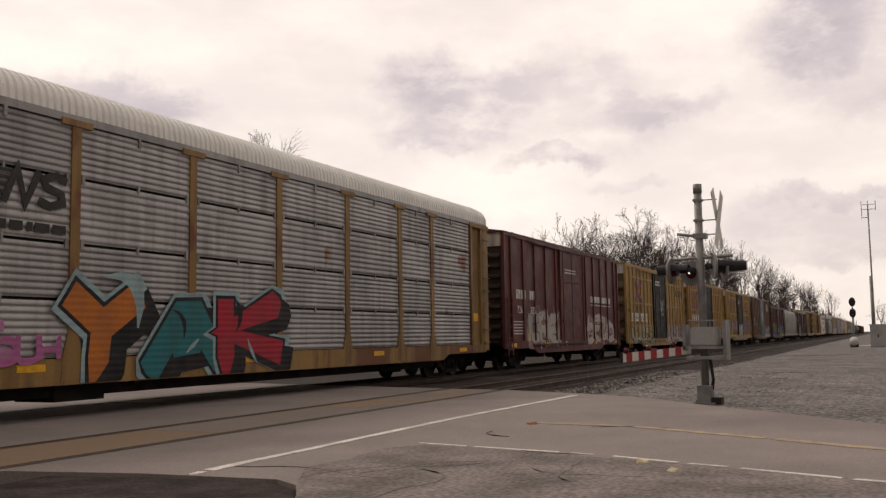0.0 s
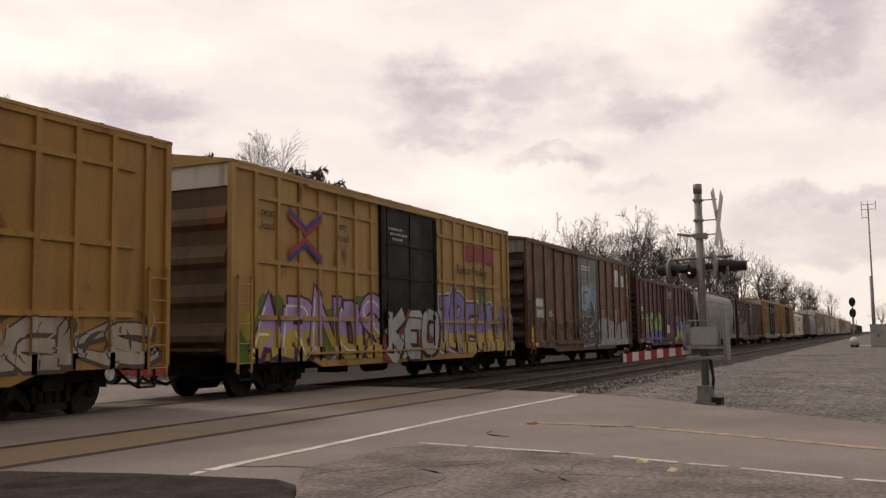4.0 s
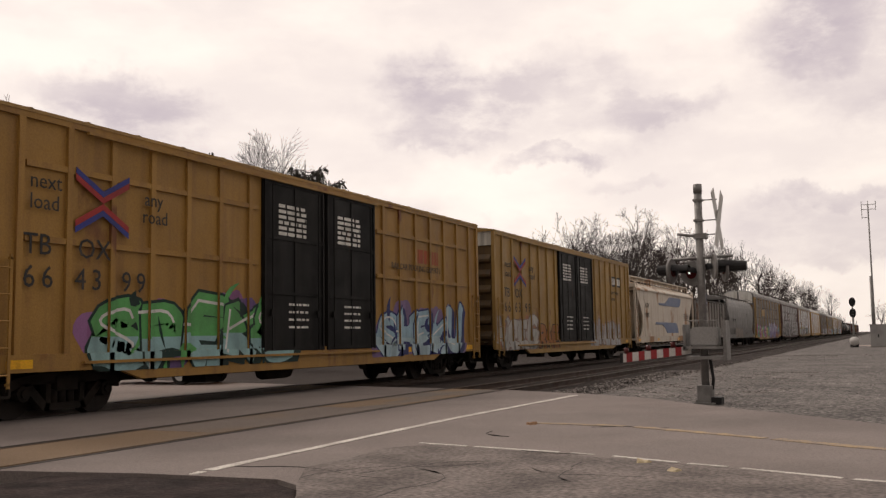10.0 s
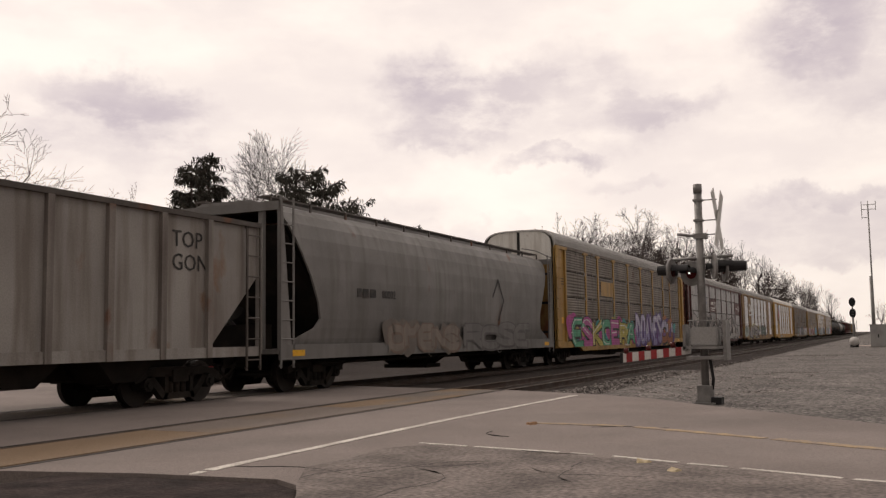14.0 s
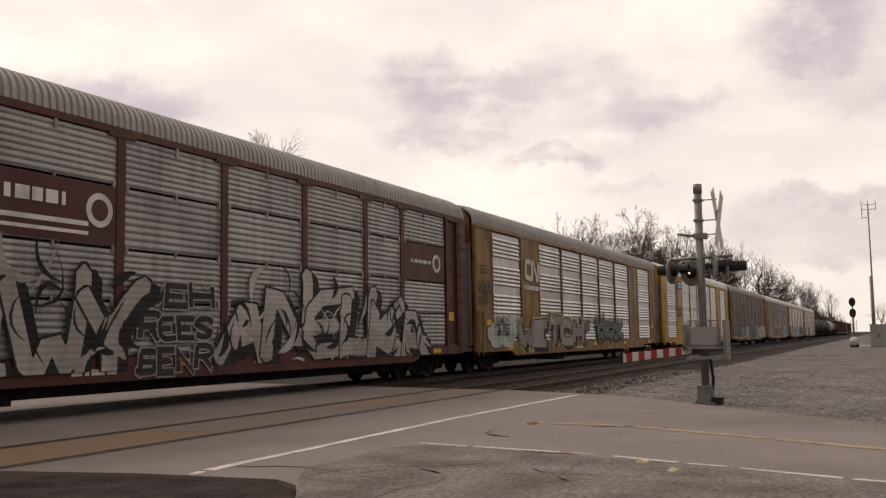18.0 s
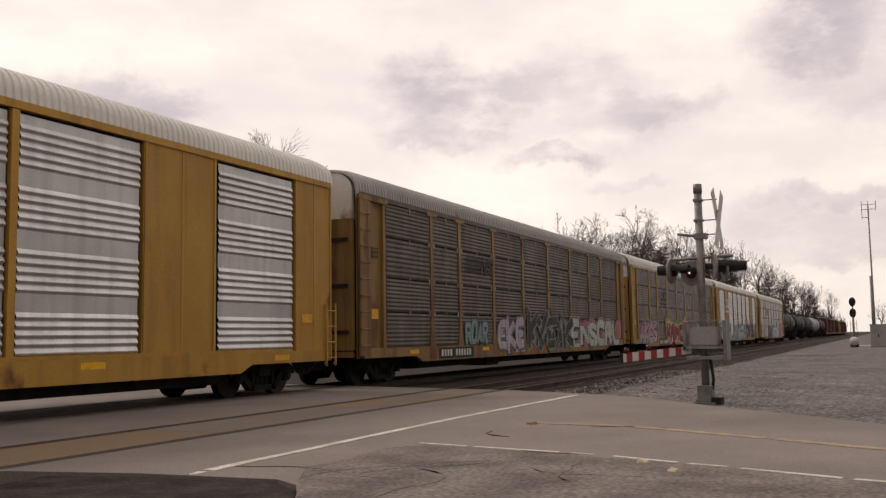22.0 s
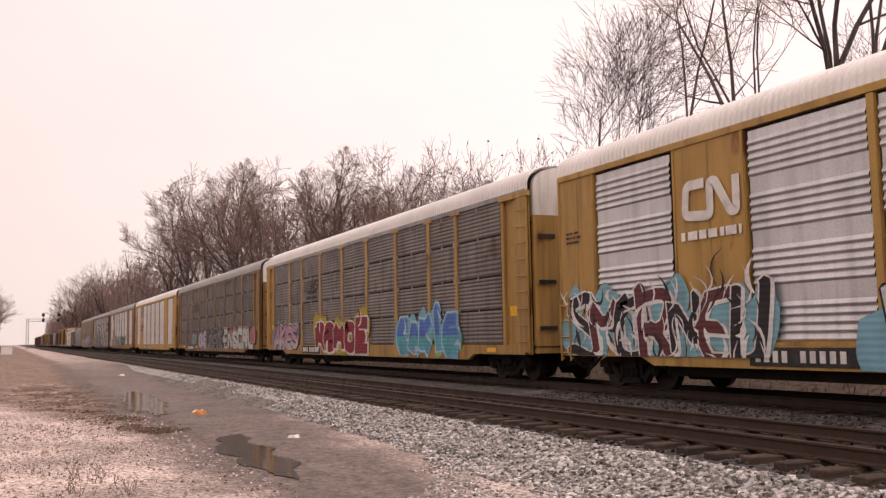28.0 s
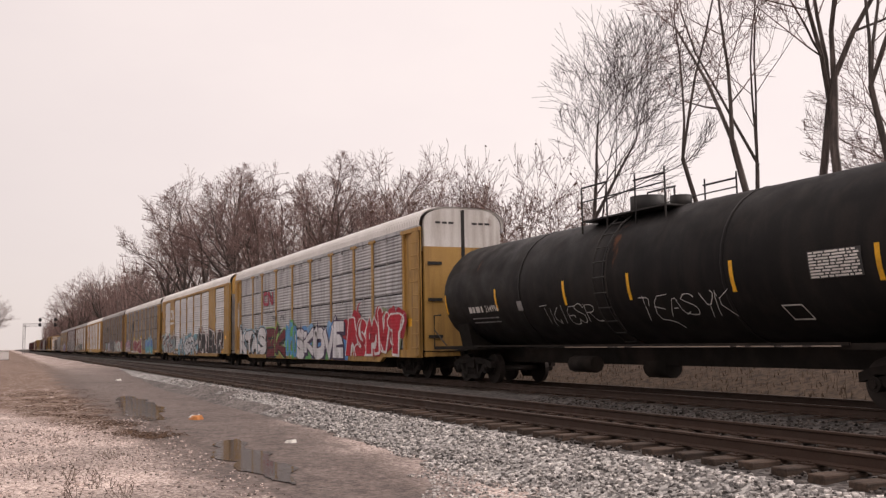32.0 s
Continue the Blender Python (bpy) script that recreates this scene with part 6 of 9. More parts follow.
def build_boxcars():
    c, r = box_car(31.0, dict(length=15.85, eave=5.03, paint=BOX_R, door_rows=3, cap=CAP_W, end_ribs=9, roof=BOX_R, doors=[(6.3, 9.75)], ribs=evenly(0.75, 5.9, 5) + evenly(10.2, 15.1, 5),
                              label="dark red box car with white lettering and smeared white graffiti"))
    for t, x, w in (("", 1.3, 1.0), ("", 2.75, 0.7)):
        bars(c, x, 2.62, w, 1, M_WHITE, BX, h=0.34, seed=3)
    lettering(c, "726", 1.2, 2.08, 0.28, M_WHITE, -HALF + 0.004)
    lettering(c, "225", 2.65, 2.08, 0.28, M_WHITE, -HALF + 0.004)
    bars(c, 11.0, 2.75, 3.4, 1, M_WHITE, BX, h=0.28, gap=0.1, seed=5)
    bars(c, 11.0, 2.6, 3.4, 1, M_WHITE, BX, h=0.05, seed=6)
    bars(c, 7.0, 4.0, 1.5, 2, M_WHITE, -HALF - 0.005, h=0.05, seed=7)
    bars(c, 1.0, 1.75, 1.0, 5, M_WHITE, BX, h=0.04, seed=8)
    graffiti(c, "OREA", 2.6, 7.0, 0.85, 2.2, (0.5, 0.47, 0.43), (0.24, 0.15, 0.13), cloud=[(0.3, 0.22, 0.19), (0.36, 0.3, 0.27)], seed=91, y=BX, ribs=r, wild=0.6)
    graffiti(c, "BEZO", 10.3, 14.6, 0.85, 2.0, (0.56, 0.5, 0.47), (0.2, 0.06, 0.06), cloud=[(0.36, 0.24, 0.22)], seed=92, y=BX, ribs=r, wild=0.7)
    patch_sheet(c, 14.9, 15.35, 1.2, 1.55, WHITE_PATCH, BX, "placard")
    patch_sheet(c, 2.5, 3.4, 1.05, 1.35, M_REFL, BX, "placard")
    # yellow of the ends darkened for the gap's shade, with rust and streaks
    END_Y = car_paint("boxcar_end_shaded", (0.13, 0.08, 0.032), (0.085, 0.053, 0.025), rust=0.3, streak_k=0.6)
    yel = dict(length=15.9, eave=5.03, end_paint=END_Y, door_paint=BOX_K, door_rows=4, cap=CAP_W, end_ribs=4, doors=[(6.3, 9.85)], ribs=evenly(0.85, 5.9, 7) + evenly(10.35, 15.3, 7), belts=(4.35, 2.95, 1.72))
    c, r = box_car(48.6, dict(yel, paint=BOX_Y, roof=BOX_Y, label="yellow box car with a wide black door and dark graffiti"))
    next_road(c, 2.75, 3.62, 0.95, -HALF + 0.002)
    for txt, x in (("5", 0.95), ("0", 1.75), ("4", 2.2), ("0", 3.0), ("3", 3.4), ("3", 4.25)):
        patch_sheet(c, x, x + 0.36, 1.95, 2.4, WHITE_PATCH, -HALF + 0.006, "number_patch")
        lettering(c, txt, x + 0.07, 2.03, 0.28, M_LETTER_B, -HALF + 0.004)
    lettering(c, "FB", 1.95, 2.5, 0.3, M_LETTER_B, -HALF + 0.004)
    lettering(c, "OX", 2.7, 2.5, 0.3, M_LETTER_B, -HALF + 0.004)
    bars(c, 13.2, 3.65, 2.0, 1, M_LETTER_B, BX, h=0.4, seed=12)
    bars(c, 6.8, 4.3, 1.4, 2, M_WHITE, -HALF - 0.005, h=0.1, seed=13)
    graffiti(c, "RKSDE", 0.8, 6.15, 0.64, 1.78, (0.4, 0.36, 0.22), (0.03, 0.03, 0.03), cloud=[(0.4, 0.36, 0.24), (0.34, 0.33, 0.25)], low=(0.42, 0.4, 0.33), seed=101, y=BX, ribs=r, wild=0.6, shade=1.6)
    graffiti(c, "AYNEW", 9.95, 15.3, 0.6, 1.8, (0.5, 0.45, 0.52), (0.12, 0.04, 0.08), cloud=[(0.5, 0.42, 0.42)], low=(0.62, 0.58, 0.55), seed=102, y=BX, ribs=r, wild=0.6)
    for k, (za, zb) in enumerate(((3.1, 3.4), (2.7, 3.0), (2.45, 2.6))):
        tag_scrawl(c, ("KRY", "CTYL", "KYER")[k], 0.12, 0.78, za, zb, BLK, 113 + k, BX, 0.012)
    for k, (za, zb) in enumerate(((2.95, 3.3), (2.6, 2.85), (2.35, 2.5))):
        tag_scrawl(c, ("KEWS", "REOK", "STL")[k], 8.0 + 0.1 * k, 9.1, za, zb, WHT, 104 + k, -HALF - 0.02, 0.012)
    c, r = box_car(66.0, dict(yel, paint=BOX_Y2, roof=BOX_Y, label="yellow box car with a black door and pale graffiti"))
    next_road(c, 2.75, 3.62, 0.95, -HALF + 0.002)
    bars(c, 1.0, 2.2, 3.2, 1, WHITE_PATCH, BX, h=0.4, seed=14)
    graffiti(c, "WEGES", 0.9, 6.2, 0.75, 1.9, (0.52, 0.5, 0.46), (0.24, 0.2, 0.15), cloud=[(0.37, 0.33, 0.26)], seed=111, y=BX, ribs=r)
    graffiti(c, "ALEKS", 10.2, 15.4, 0.75, 1.7, (0.42, 0.37, 0.3), (0.1, 0.08, 0.07), seed=112, y=BX, ribs=r, wild=0.6)
    c, r = box_car(83.75, dict(yel, paint=BOX_Y, roof=BOX_Y, label="yellow box car with a black door and rainbow graffiti"))
    next_road(c, 2.75, 3.62, 0.95, -HALF + 0.002)
    lettering(c, "any", 4.2, 3.95, 0.2, M_LETTER_B, -HALF + 0.004)
    lettering(c, "road", 4.15, 3.65, 0.2, M_LETTER_B, -HALF + 0.004)
    lettering(c, "next", 1.0, 3.95, 0.2, M_LETTER_B, -HALF + 0.004)
    lettering(c, "load", 1.0, 3.65, 0.2, M_LETTER_B, -HALF + 0.004)
    for xa, xb in ((12.0, 12.62), (12.75, 13.4), (13.55, 14.35)):
        patch_sheet(c, xa, xb, 3.72, 4.22, spray((0.3, 0.04, 0.05)), -HALF + 0.004, "emblem_block")
    lettering(c, "Railcar Pooling", 11.3, 3.25, 0.29, M_LETTER_B, -HALF + 0.004)
    lettering(c, "Experts", 12.6, 2.7, 0.27, M_LETTER_B, -HALF + 0.004)
    for i, t in enumerate(("CLOSE AND LOCK", "BOTH DOORS BEFORE", "MOVING CAR")):
        lettering(c, t, 6.75 + 0.1 * i, 4.2 - 0.14 * i, 0.07, M_WHITE, -HALF - 0.02)
    graffiti(c, "ARNOS", 0.6, 6.6, 0.62, 2.3, (0.4, 0.3, 0.55), (0.1, 0.02, 0.08), cloud=[(0.1, 0.2, 0.03), (0.42, 0.36, 0.06), (0.1, 0.2, 0.04)], low=(0.5, 0.38, 0.08), glow=WHT, seed=121, y=BX, ribs=r, bold=1.2)
    graffiti(c, "TREALM", 9.8, 15.9, 0.62, 2.4, (0.25, 0.24, 0.55), (0.17, 0.03, 0.05), cloud=[(0.09, 0.17, 0.03), (0.3, 0.42, 0.6), (0.36, 0.12, 0.14), (0.1, 0.2, 0.03)], low=(0.56, 0.4, 0.1), halo=(0.5, 0.5, 0.55), seed=122, y=BX, ribs=r, bold=1.2, wild=0.4)
    graffiti(c, "KEO", 6.6, 9.7, 0.7, 2.0, (0.42, 0.42, 0.42), BLK, cloud=[(0.3, 0.05, 0.04), (0.42, 0.44, 0.44)], seed=123, y=-HALF - 0.035)
    c, r = box_car(101.55, dict(length=16.0, eave=5.0, paint=BOX_BR, door_paint=BOX_GR, cap=car_paint("cap_grey", (0.3, 0.29, 0.27), (0.24, 0.22, 0.2)), end_ribs=6, roof=BOX_BR, doors=[(6.5, 9.7)], ribs=evenly(0.9, 6.0, 5) + evenly(10.2, 15.2, 5),
                                label="rusty brown box car with a grey door and white patches"))
    patch_sheet(c, 1.0, 2.0, 2.35, 2.72, car_paint("patch_grey", (0.42, 0.43, 0.43), (0.36, 0.36, 0.36)), BX, "number_patch")
    patch_sheet(c, 1.0, 2.0, 1.95, 2.3, car_paint("patch_grey", (0.42, 0.43, 0.43), (0.36, 0.36, 0.36)), BX, "number_patch")
    lettering(c, "409", 1.08, 2.0, 0.24, M_WHITE, -HALF + 0.004)
    lettering(c, "185", 2.4, 2.0, 0.24, M_WHITE, -HALF + 0.004)
    bars(c, 1.1, 2.42, 0.8, 1, M_WHITE, BX - 0.007, h=0.24, seed=16)
    patch_sheet(c, 13.1, 13.75, 3.65, 4.5, WHITE_PATCH, BX, "patch", "bare white patch")
    patch_sheet(c, 14.35, 14.85, 3.7, 4.25, WHITE_PATCH, BX, "patch", "bare white patch")
    bars(c, 7.0, 4.3, 1.4, 2, M_WHITE, -HALF - 0.005, h=0.06, seed=17)
    for x in (10.6, 12.9):
        bars(c, x, 2.4, 0.35, 6, M_WHITE, BX, h=0.035, seed=18)
    patch_sheet(c, 0.35, 0.6, 1.0, 1.6, M_REFL, -HALF, "reflector")
    graffiti(c, "OSEOS", 1.8, 6.1, 0.72, 1.9, (0.1, 0.055, 0.04), (0.27, 0.15, 0.08), cloud=[(0.2, 0.12, 0.08)], seed=131, y=BX, ribs=r, soft_=1, bold=1.15)
    graffiti(c, "OSOLEO", 9.9, 15.2, 0.68, 1.85, (0.36, 0.4, 0.44), (0.36, 0.24, 0.15), cloud=[(0.3, 0.32, 0.35)], low=(0.42, 0.44, 0.46), halo=(0.4, 0.42, 0.44), seed=132, y=BX, ribs=r, soft_=1, bold=1.2)
    graffiti(c, "SEA", 6.7, 9.5, 0.8, 2.1, (0.035, 0.04, 0.05), (0.36, 0.36, 0.35), cloud=[(0.05, 0.06, 0.08)], seed=133, y=-HALF - 0.035, wild=0.6)
    graffiti(c, "GN", 6.8, 9.0, 2.3, 3.5, (0.32, 0.42, 0.5), (0.12, 0.15, 0.18), cloud=[(0.24, 0.3, 0.36)], seed=134, y=-HALF - 0.035)
    tag_scrawl(c, "KS", 15.1, 15.75, 3.75, 4.4, WHT, 135, BX, 0.022)
    tag_scrawl(c, "EY", 15.1, 15.8, 3.25, 3.75, WHT, 136, BX, 0.022)
    c, r = box_car(119.05, dict(length=16.05, eave=4.42, paint=BOX_R2, end_ribs=8, roof=BOX_R2, doors=[(6.9, 10.1)], ribs=evenly(0.85, 6.4, 6) + evenly(10.6, 15.2, 5),
                                label="maroon box car with two large rainbow graffiti pieces"))
    bars(c, 0.95, 2.55, 0.55, 1, M_WHITE, BX, h=0.26, seed=19)
    lettering(c, "66", 0.95, 2.1, 0.26, M_WHITE, -HALF + 0.004)
    lettering(c, "27", 2.2, 2.1, 0.26, M_WHITE, -HALF + 0.004)
    bars(c, 8.1, 3.85, 1.1, 4, M_WHITE, -HALF - 0.005, h=0.05, seed=20)
    graffiti(c, "NEMB", 2.1, 6.2, 0.66, 2.4, (0.3, 0.5, 0.14), (0.03, 0.05, 0.2), cloud=[(0.5, 0.1, 0.1), (0.52, 0.36, 0.14), (0.5, 0.3, 0.16)], low=(0.1, 0.19, 0.52), seed=141, y=BX, ribs=r, bold=1.2)
    graffiti(c, "OKEO", 13.2, 15.7, 0.75, 2.2, (0.04, 0.3, 0.24), None, cloud=[(0.04, 0.26, 0.2), (0.5, 0.14, 0.12), (0.05, 0.28, 0.22)], seed=143, y=BX, ribs=r)
    graffiti(c, "GAUN", 9.95, 14.3, 0.66, 2.36, (0.2, 0.27, 0.55), BLK, cloud=[(0.5, 0.12, 0.1), (0.48, 0.15, 0.12), (0.06, 0.26, 0.2)], low=(0.42, 0.52, 0.14), seed=142, y=BX - 0.012, ribs=r, bold=1.3, shade=2.0)
    patch_sheet(c, 7.6, 8.4, 1.3, 1.8, WHITE_PATCH, -HALF - 0.005, "placard")
    c, r = box_car(158.15, dict(length=19.05, eave=4.38, paint=BOX_NS, end_ribs=9, roof=BOX_NS, corrugated=True, doors=[(8.05, 11.3)], door_rows=9, door_mid=False, ribs=evenly(0.75, 7.2, 7) + evenly(11.7, 18.2, 7),
                                label="dark oxide box car with corrugated sides and a pale graffiti piece"))
    bars(c, 0.95, 3.0, 0.6, 1, M_WHITE, BX - 0.03, h=0.26, seed=22)
    lettering(c, "463", 0.9, 2.35, 0.28, M_WHITE, -HALF + 0.004)
    lettering(c, "529", 2.1, 2.35, 0.28, M_WHITE, -HALF + 0.004)
    bars(c, 8.7, 3.75, 0.9, 2, M_WHITE, -HALF - 0.005, h=0.08, seed=23)
    bars(c, 7.2, 2.75, 0.5, 2, M_WHITE, BX - 0.03, h=0.1, seed=24)
    bars(c, 0.95, 1.75, 0.8, 3, M_WHITE, BX - 0.03, h=0.06, seed=25)
    graffiti(c, "OYEA", 1.6, 6.5, 0.78, 2.15, (0.21, 0.185, 0.19), (0.1, 0.08, 0.075), cloud=[(0.17, 0.165, 0.15), (0.09, 0.13, 0.07), (0.16, 0.12, 0.12)], low=(0.19, 0.145, 0.15), halo=(0.3, 0.285, 0.28), seed=151, y=BX - 0.032, ribs=r, bold=1.2)
    patch_sheet(c, 0.95, 1.7, 0.95, 1.3, M_REFL, -HALF, "placard")
    tag_scrawl(c, "KIRA", 14.0, 15.2, 1.6, 2.1, (0.35, 0.3, 0.3), 152, BX - 0.03, 0.015)
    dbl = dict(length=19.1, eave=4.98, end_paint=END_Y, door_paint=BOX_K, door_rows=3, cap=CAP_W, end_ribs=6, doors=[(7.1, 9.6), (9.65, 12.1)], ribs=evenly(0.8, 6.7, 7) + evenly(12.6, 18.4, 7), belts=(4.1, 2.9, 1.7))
    for s, pa, bl, lab in ((178.5, BOX_Y2, (4.1, 2.9), "golden box car with double black doors and green graffiti"), (199.08, BOX_Y, (), "yellow box car with double black doors and faded graffiti")):
        c, r = box_car(s, dict(dbl, paint=pa, roof=BOX_Y, belts=bl, label=lab))
        next_road(c, 2.5, 3.62, 0.85, -HALF + 0.002)
        lettering(c, "next", 0.95, 3.72, 0.25, M_LETTER_B, -HALF + 0.004)
        lettering(c, "load", 0.95, 3.38, 0.25, M_LETTER_B, -HALF + 0.004)
        lettering(c, "any", 3.5, 3.72, 0.25, M_LETTER_B, -HALF + 0.004)
        lettering(c, "road", 3.45, 3.4, 0.25, M_LETTER_B, -HALF + 0.004)
        num = "666399" if s > 190 else "664399"
        for i, ch in enumerate(num):
            lettering(c, ch, 0.85 + 0.36 * (i % 2) + 1.05 * (i // 2), 2.12, 0.36, M_LETTER_B, -HALF + 0.004)
        lettering(c, "TB", 0.85, 2.65, 0.34, M_LETTER_B, -HALF + 0.004)
        lettering(c, "OX", 1.95, 2.65, 0.34, M_LETTER_B, -HALF + 0.004)
        for x in (7.7, 10.2):
            bars(c, x, 4.2, 1.1, 6, M_WHITE, -HALF - 0.002, h=0.075, gap=0.05, seed=27)
        for x in (7.9, 10.3):
            bars(c, x + 0.2, 2.0, 0.8, 4, M_WHITE, -HALF - 0.002, h=0.05, gap=0.12, seed=28)
        if s < 190:
            graffiti(c, "SPEKS", 2.4, 8.1, 0.68, 2.1, (0.12, 0.4, 0.13), (0.02, 0.045, 0.04), cloud=[(0.34, 0.16, 0.34), (0.3, 0.12, 0.28), (0.16, 0.1, 0.24)], low=(0.3, 0.5, 0.52), glow=WHT, seed=161, y=BX, ribs=r, bold=1.25, wild=0.35, shade=1.6)
            graffiti(c, "SHEKU", 12.3, 17.6, 0.62, 2.05, (0.34, 0.5, 0.6), (0.04, 0.05, 0.16), cloud=[(0.24, 0.16, 0.3)], low=(0.45, 0.6, 0.66), glow=WHT, seed=162, y=BX, ribs=r, bold=1.2, wild=0.45, shade=1.5)
            bars(c, 14.5, 3.4, 1.6, 1, spray((0.4, 0.1, 0.05)), BX, h=0.4, seed=29)
            lettering(c, "RAILCAR POOLING EXPERTS", 13.0, 3.15, 0.17, M_LETTER_B, -HALF + 0.004)
        else:
            graffiti(c, "WEEG", 0.3, 4.3, 0.7, 1.95, (0.5, 0.48, 0.45), (0.28, 0.2, 0.17), cloud=[(0.45, 0.42, 0.4), (0.42, 0.2, 0.12)], seed=163, y=BX, ribs=r, wild=0.4)
            graffiti(c, "RAE", 4.5, 7.0, 0.7, 1.8, (0.38, 0.16, 0.06), (0.06, 0.04, 0.03), seed=164, y=BX, ribs=r)
            graffiti(c, "SHEGE", 12.0, 17.0, 0.66, 1.9, (0.42, 0.41, 0.43), (0.24, 0.17, 0.13), cloud=[(0.42, 0.4, 0.4), (0.36, 0.34, 0.36)], low=(0.55, 0.54, 0.54), halo=(0.5, 0.3, 0.2), seed=165, y=BX, ribs=r, soft_=1, bold=1.1)
            patch_sheet(c, 15.4, 17.6, 3.65, 4.15, M_LETTER_B, BX - 0.002, "name_board")
            bars(c, 15.5, 3.74, 2.0, 1, M_WHITE, BX - 0.008, h=0.32, seed=30)
            for i, t in enumerate(("Railcar Pooling", "Experts")):
                lettering(c, t, 15.3, 3.25 - 0.3 * i, 0.17, M_LETTER_B, -HALF + 0.004)
            patch_sheet(c, 1.75, 2.35, 0.72, 0.9, M_REFL, BX - 0.02, "placard")


H_DARK = car_paint("gondola_dark", (0.09, 0.075, 0.065), (0.06, 0.05, 0.045), rust=0.2)


def covered_hopper(s, spec):
    L, E = spec["length"], spec["eave"]
    pa = spec["paint"]
    car = thing("covered_hopper_car", spec["label"], "train car", group="freight train")
    running_gear(car, L, 2.3)
    sl = spec.get("slope", 1.5)
    left = [(0.3, E - 0.3), (0.75, E - 0.8), (1.2, E - 1.2), (1.55, E - 1.6), (1.75, 2.3), (1.72, 1.75), (1.5, 1.35), (1.15, 1.1)]
    ring = left + [(L - x, z) for x, z in left[::-1]]
    if spec.get("round"):
        # bulging side sheets, cut back at the ends, with a flared gusset at the sill
        sect = [(1.45, 1.08, 0.25), (1.5, 1.25, 0.75), (1.545, 1.5, 1.5), (1.57, 1.72, 1.72), (1.59, 2.1, 1.62), (1.6, 2.7, 1.3), (1.58, 3.2, 0.98), (1.53, 3.6, 0.72), (1.44, E - 0.42, 0.52), (1.3, E - 0.18, 0.36), (1.1, E - 0.02, 0.28)]
        for sg in (-1, 1):
            bm = bmesh.new()
            loft(bm, [[(xl, sg * w_, z), (L - xl, sg * w_, z), (L - xl, sg * (w_ - 0.05), z), (xl, sg * (w_ - 0.05), z)] for w_, z, xl in sect])
            part("side_sheet", bm, pa, car)
    else:
        for ya in (-HALF + 0.024, HALF - 0.084):
            bm = bmesh.new()
            extrude_y(bm, ring, ya, ya + 0.06)
            part("side_sheet", bm, pa, car)
    bm = bmesh.new()
    wide_ = 1.0 if spec.get("round") else 1.45
    extrude_y(bm, [(0.7, E - 0.4), (sl + 1.75, 1.1), (L - sl - 1.75, 1.1), (L - 0.7, E - 0.4)], -wide_, wide_)
    part("hopper_body", bm, spec.get("slope_paint", H_DARK), car)
    bm = bmesh.new()
    eave = [(-HALF - 0.035, E - 0.36), (-HALF - 0.035, E - 0.27), (-1.25, E - 0.02), (-0.7, E + 0.16), (0.7, E + 0.16), (1.25, E - 0.02), (HALF + 0.035, E - 0.27), (HALF + 0.035, E - 0.36)]
    if spec.get("round"):
        eave = [(-1.12, E - 0.06), (-0.7, E + 0.1), (0.7, E + 0.1), (1.12, E - 0.06)]
    extrude_x(bm, eave, 0.14, L - 0.14)
    part("roof", bm, pa, car)
    k = L if spec.get("round") else 2.2
    while k < L - 2.0:
        bm = bmesh.new()
        box(bm, k - 0.03, k + 0.03, -HALF + 0.012, -HALF + 0.03, 1.14, E - 0.37)
        part("seam", bm, pa, car)
        k += spec.get("seam", 1.6)
    # sloped end sheets, posts and ladders
    for x, d in ((0, 1), (L, -1)):
        X = lambda u: x + d * u
        bm = bmesh.new()
        loft(bm, [[(X(0.55), -1.3, E - 0.5), (X(sl + 1.6), -1.3, 1.05), (X(sl + 1.6), 1.3, 1.05), (X(0.55), 1.3, E - 0.5)], [(X(0.62), -1.3, E - 0.45), (X(sl + 1.7), -1.3, 1.1), (X(sl + 1.7), 1.3, 1.1), (X(0.62), 1.3, E - 0.45)]])
        part("slope_sheet", bm, spec.get("slope_paint", M_UNDER), car)
        bm = bmesh.new()
        for q in (-1.0, 1.0):
            box(bm, min(X(0.1), X(0.22)), max(X(0.1), X(0.22)), q - 0.06, q + 0.06, 0.9, E)
        box(bm, min(X(0.02), X(0.14)), max(X(0.02), X(0.14)), -HALF + 0.05, HALF - 0.05, E - 0.2, E)
        box(bm, min(X(0.02), X(sl + 0.6)), max(X(0.02), X(sl + 0.6)), -HALF + 0.05, HALF - 0.05, 0.92, 1.02)
        loft(bm, [[(X(0.05), -HALF + 0.02, 1.0), (X(0.5), -HALF + 0.02, 1.0), (X(0.14), -HALF + 0.02, E), (X(0.05), -HALF + 0.02, E)], [(X(0.05), -HALF + 0.1, 1.0), (X(0.5), -HALF + 0.1, 1.0), (X(0.14), -HALF + 0.1, E), (X(0.05), -HALF + 0.1, E)]])
        part("end_frame", bm, pa, car)
        bm = bmesh.new()
        la = X(0.08) if d > 0 else X(0.56)
        ladder(bm, la, la + 0.48, -HALF + 0.06, 0.6, E + 0.12, 9, depth=0.06)
        tube(bm, [(X(0.3), -HALF, E + 0.05), (X(0.35), -1.0, E + 0.35), (X(0.9), -0.6, E + 0.42)], 0.02, 5)
        part("ladder", bm, spec.get("ladder", pa), car)
    bm = bmesh.new()
    for yy in (-HALF, HALF - 0.1):
        extrude_x(bm, [(yy, 0.78), (yy + 0.1, 0.78), (yy + 0.1, 1.12), (yy, 1.12)], 0.1, L - 0.1)
    part("side_sill", bm, pa, car)
    # roof walk, hatches, running boards
    bm = bmesh.new()
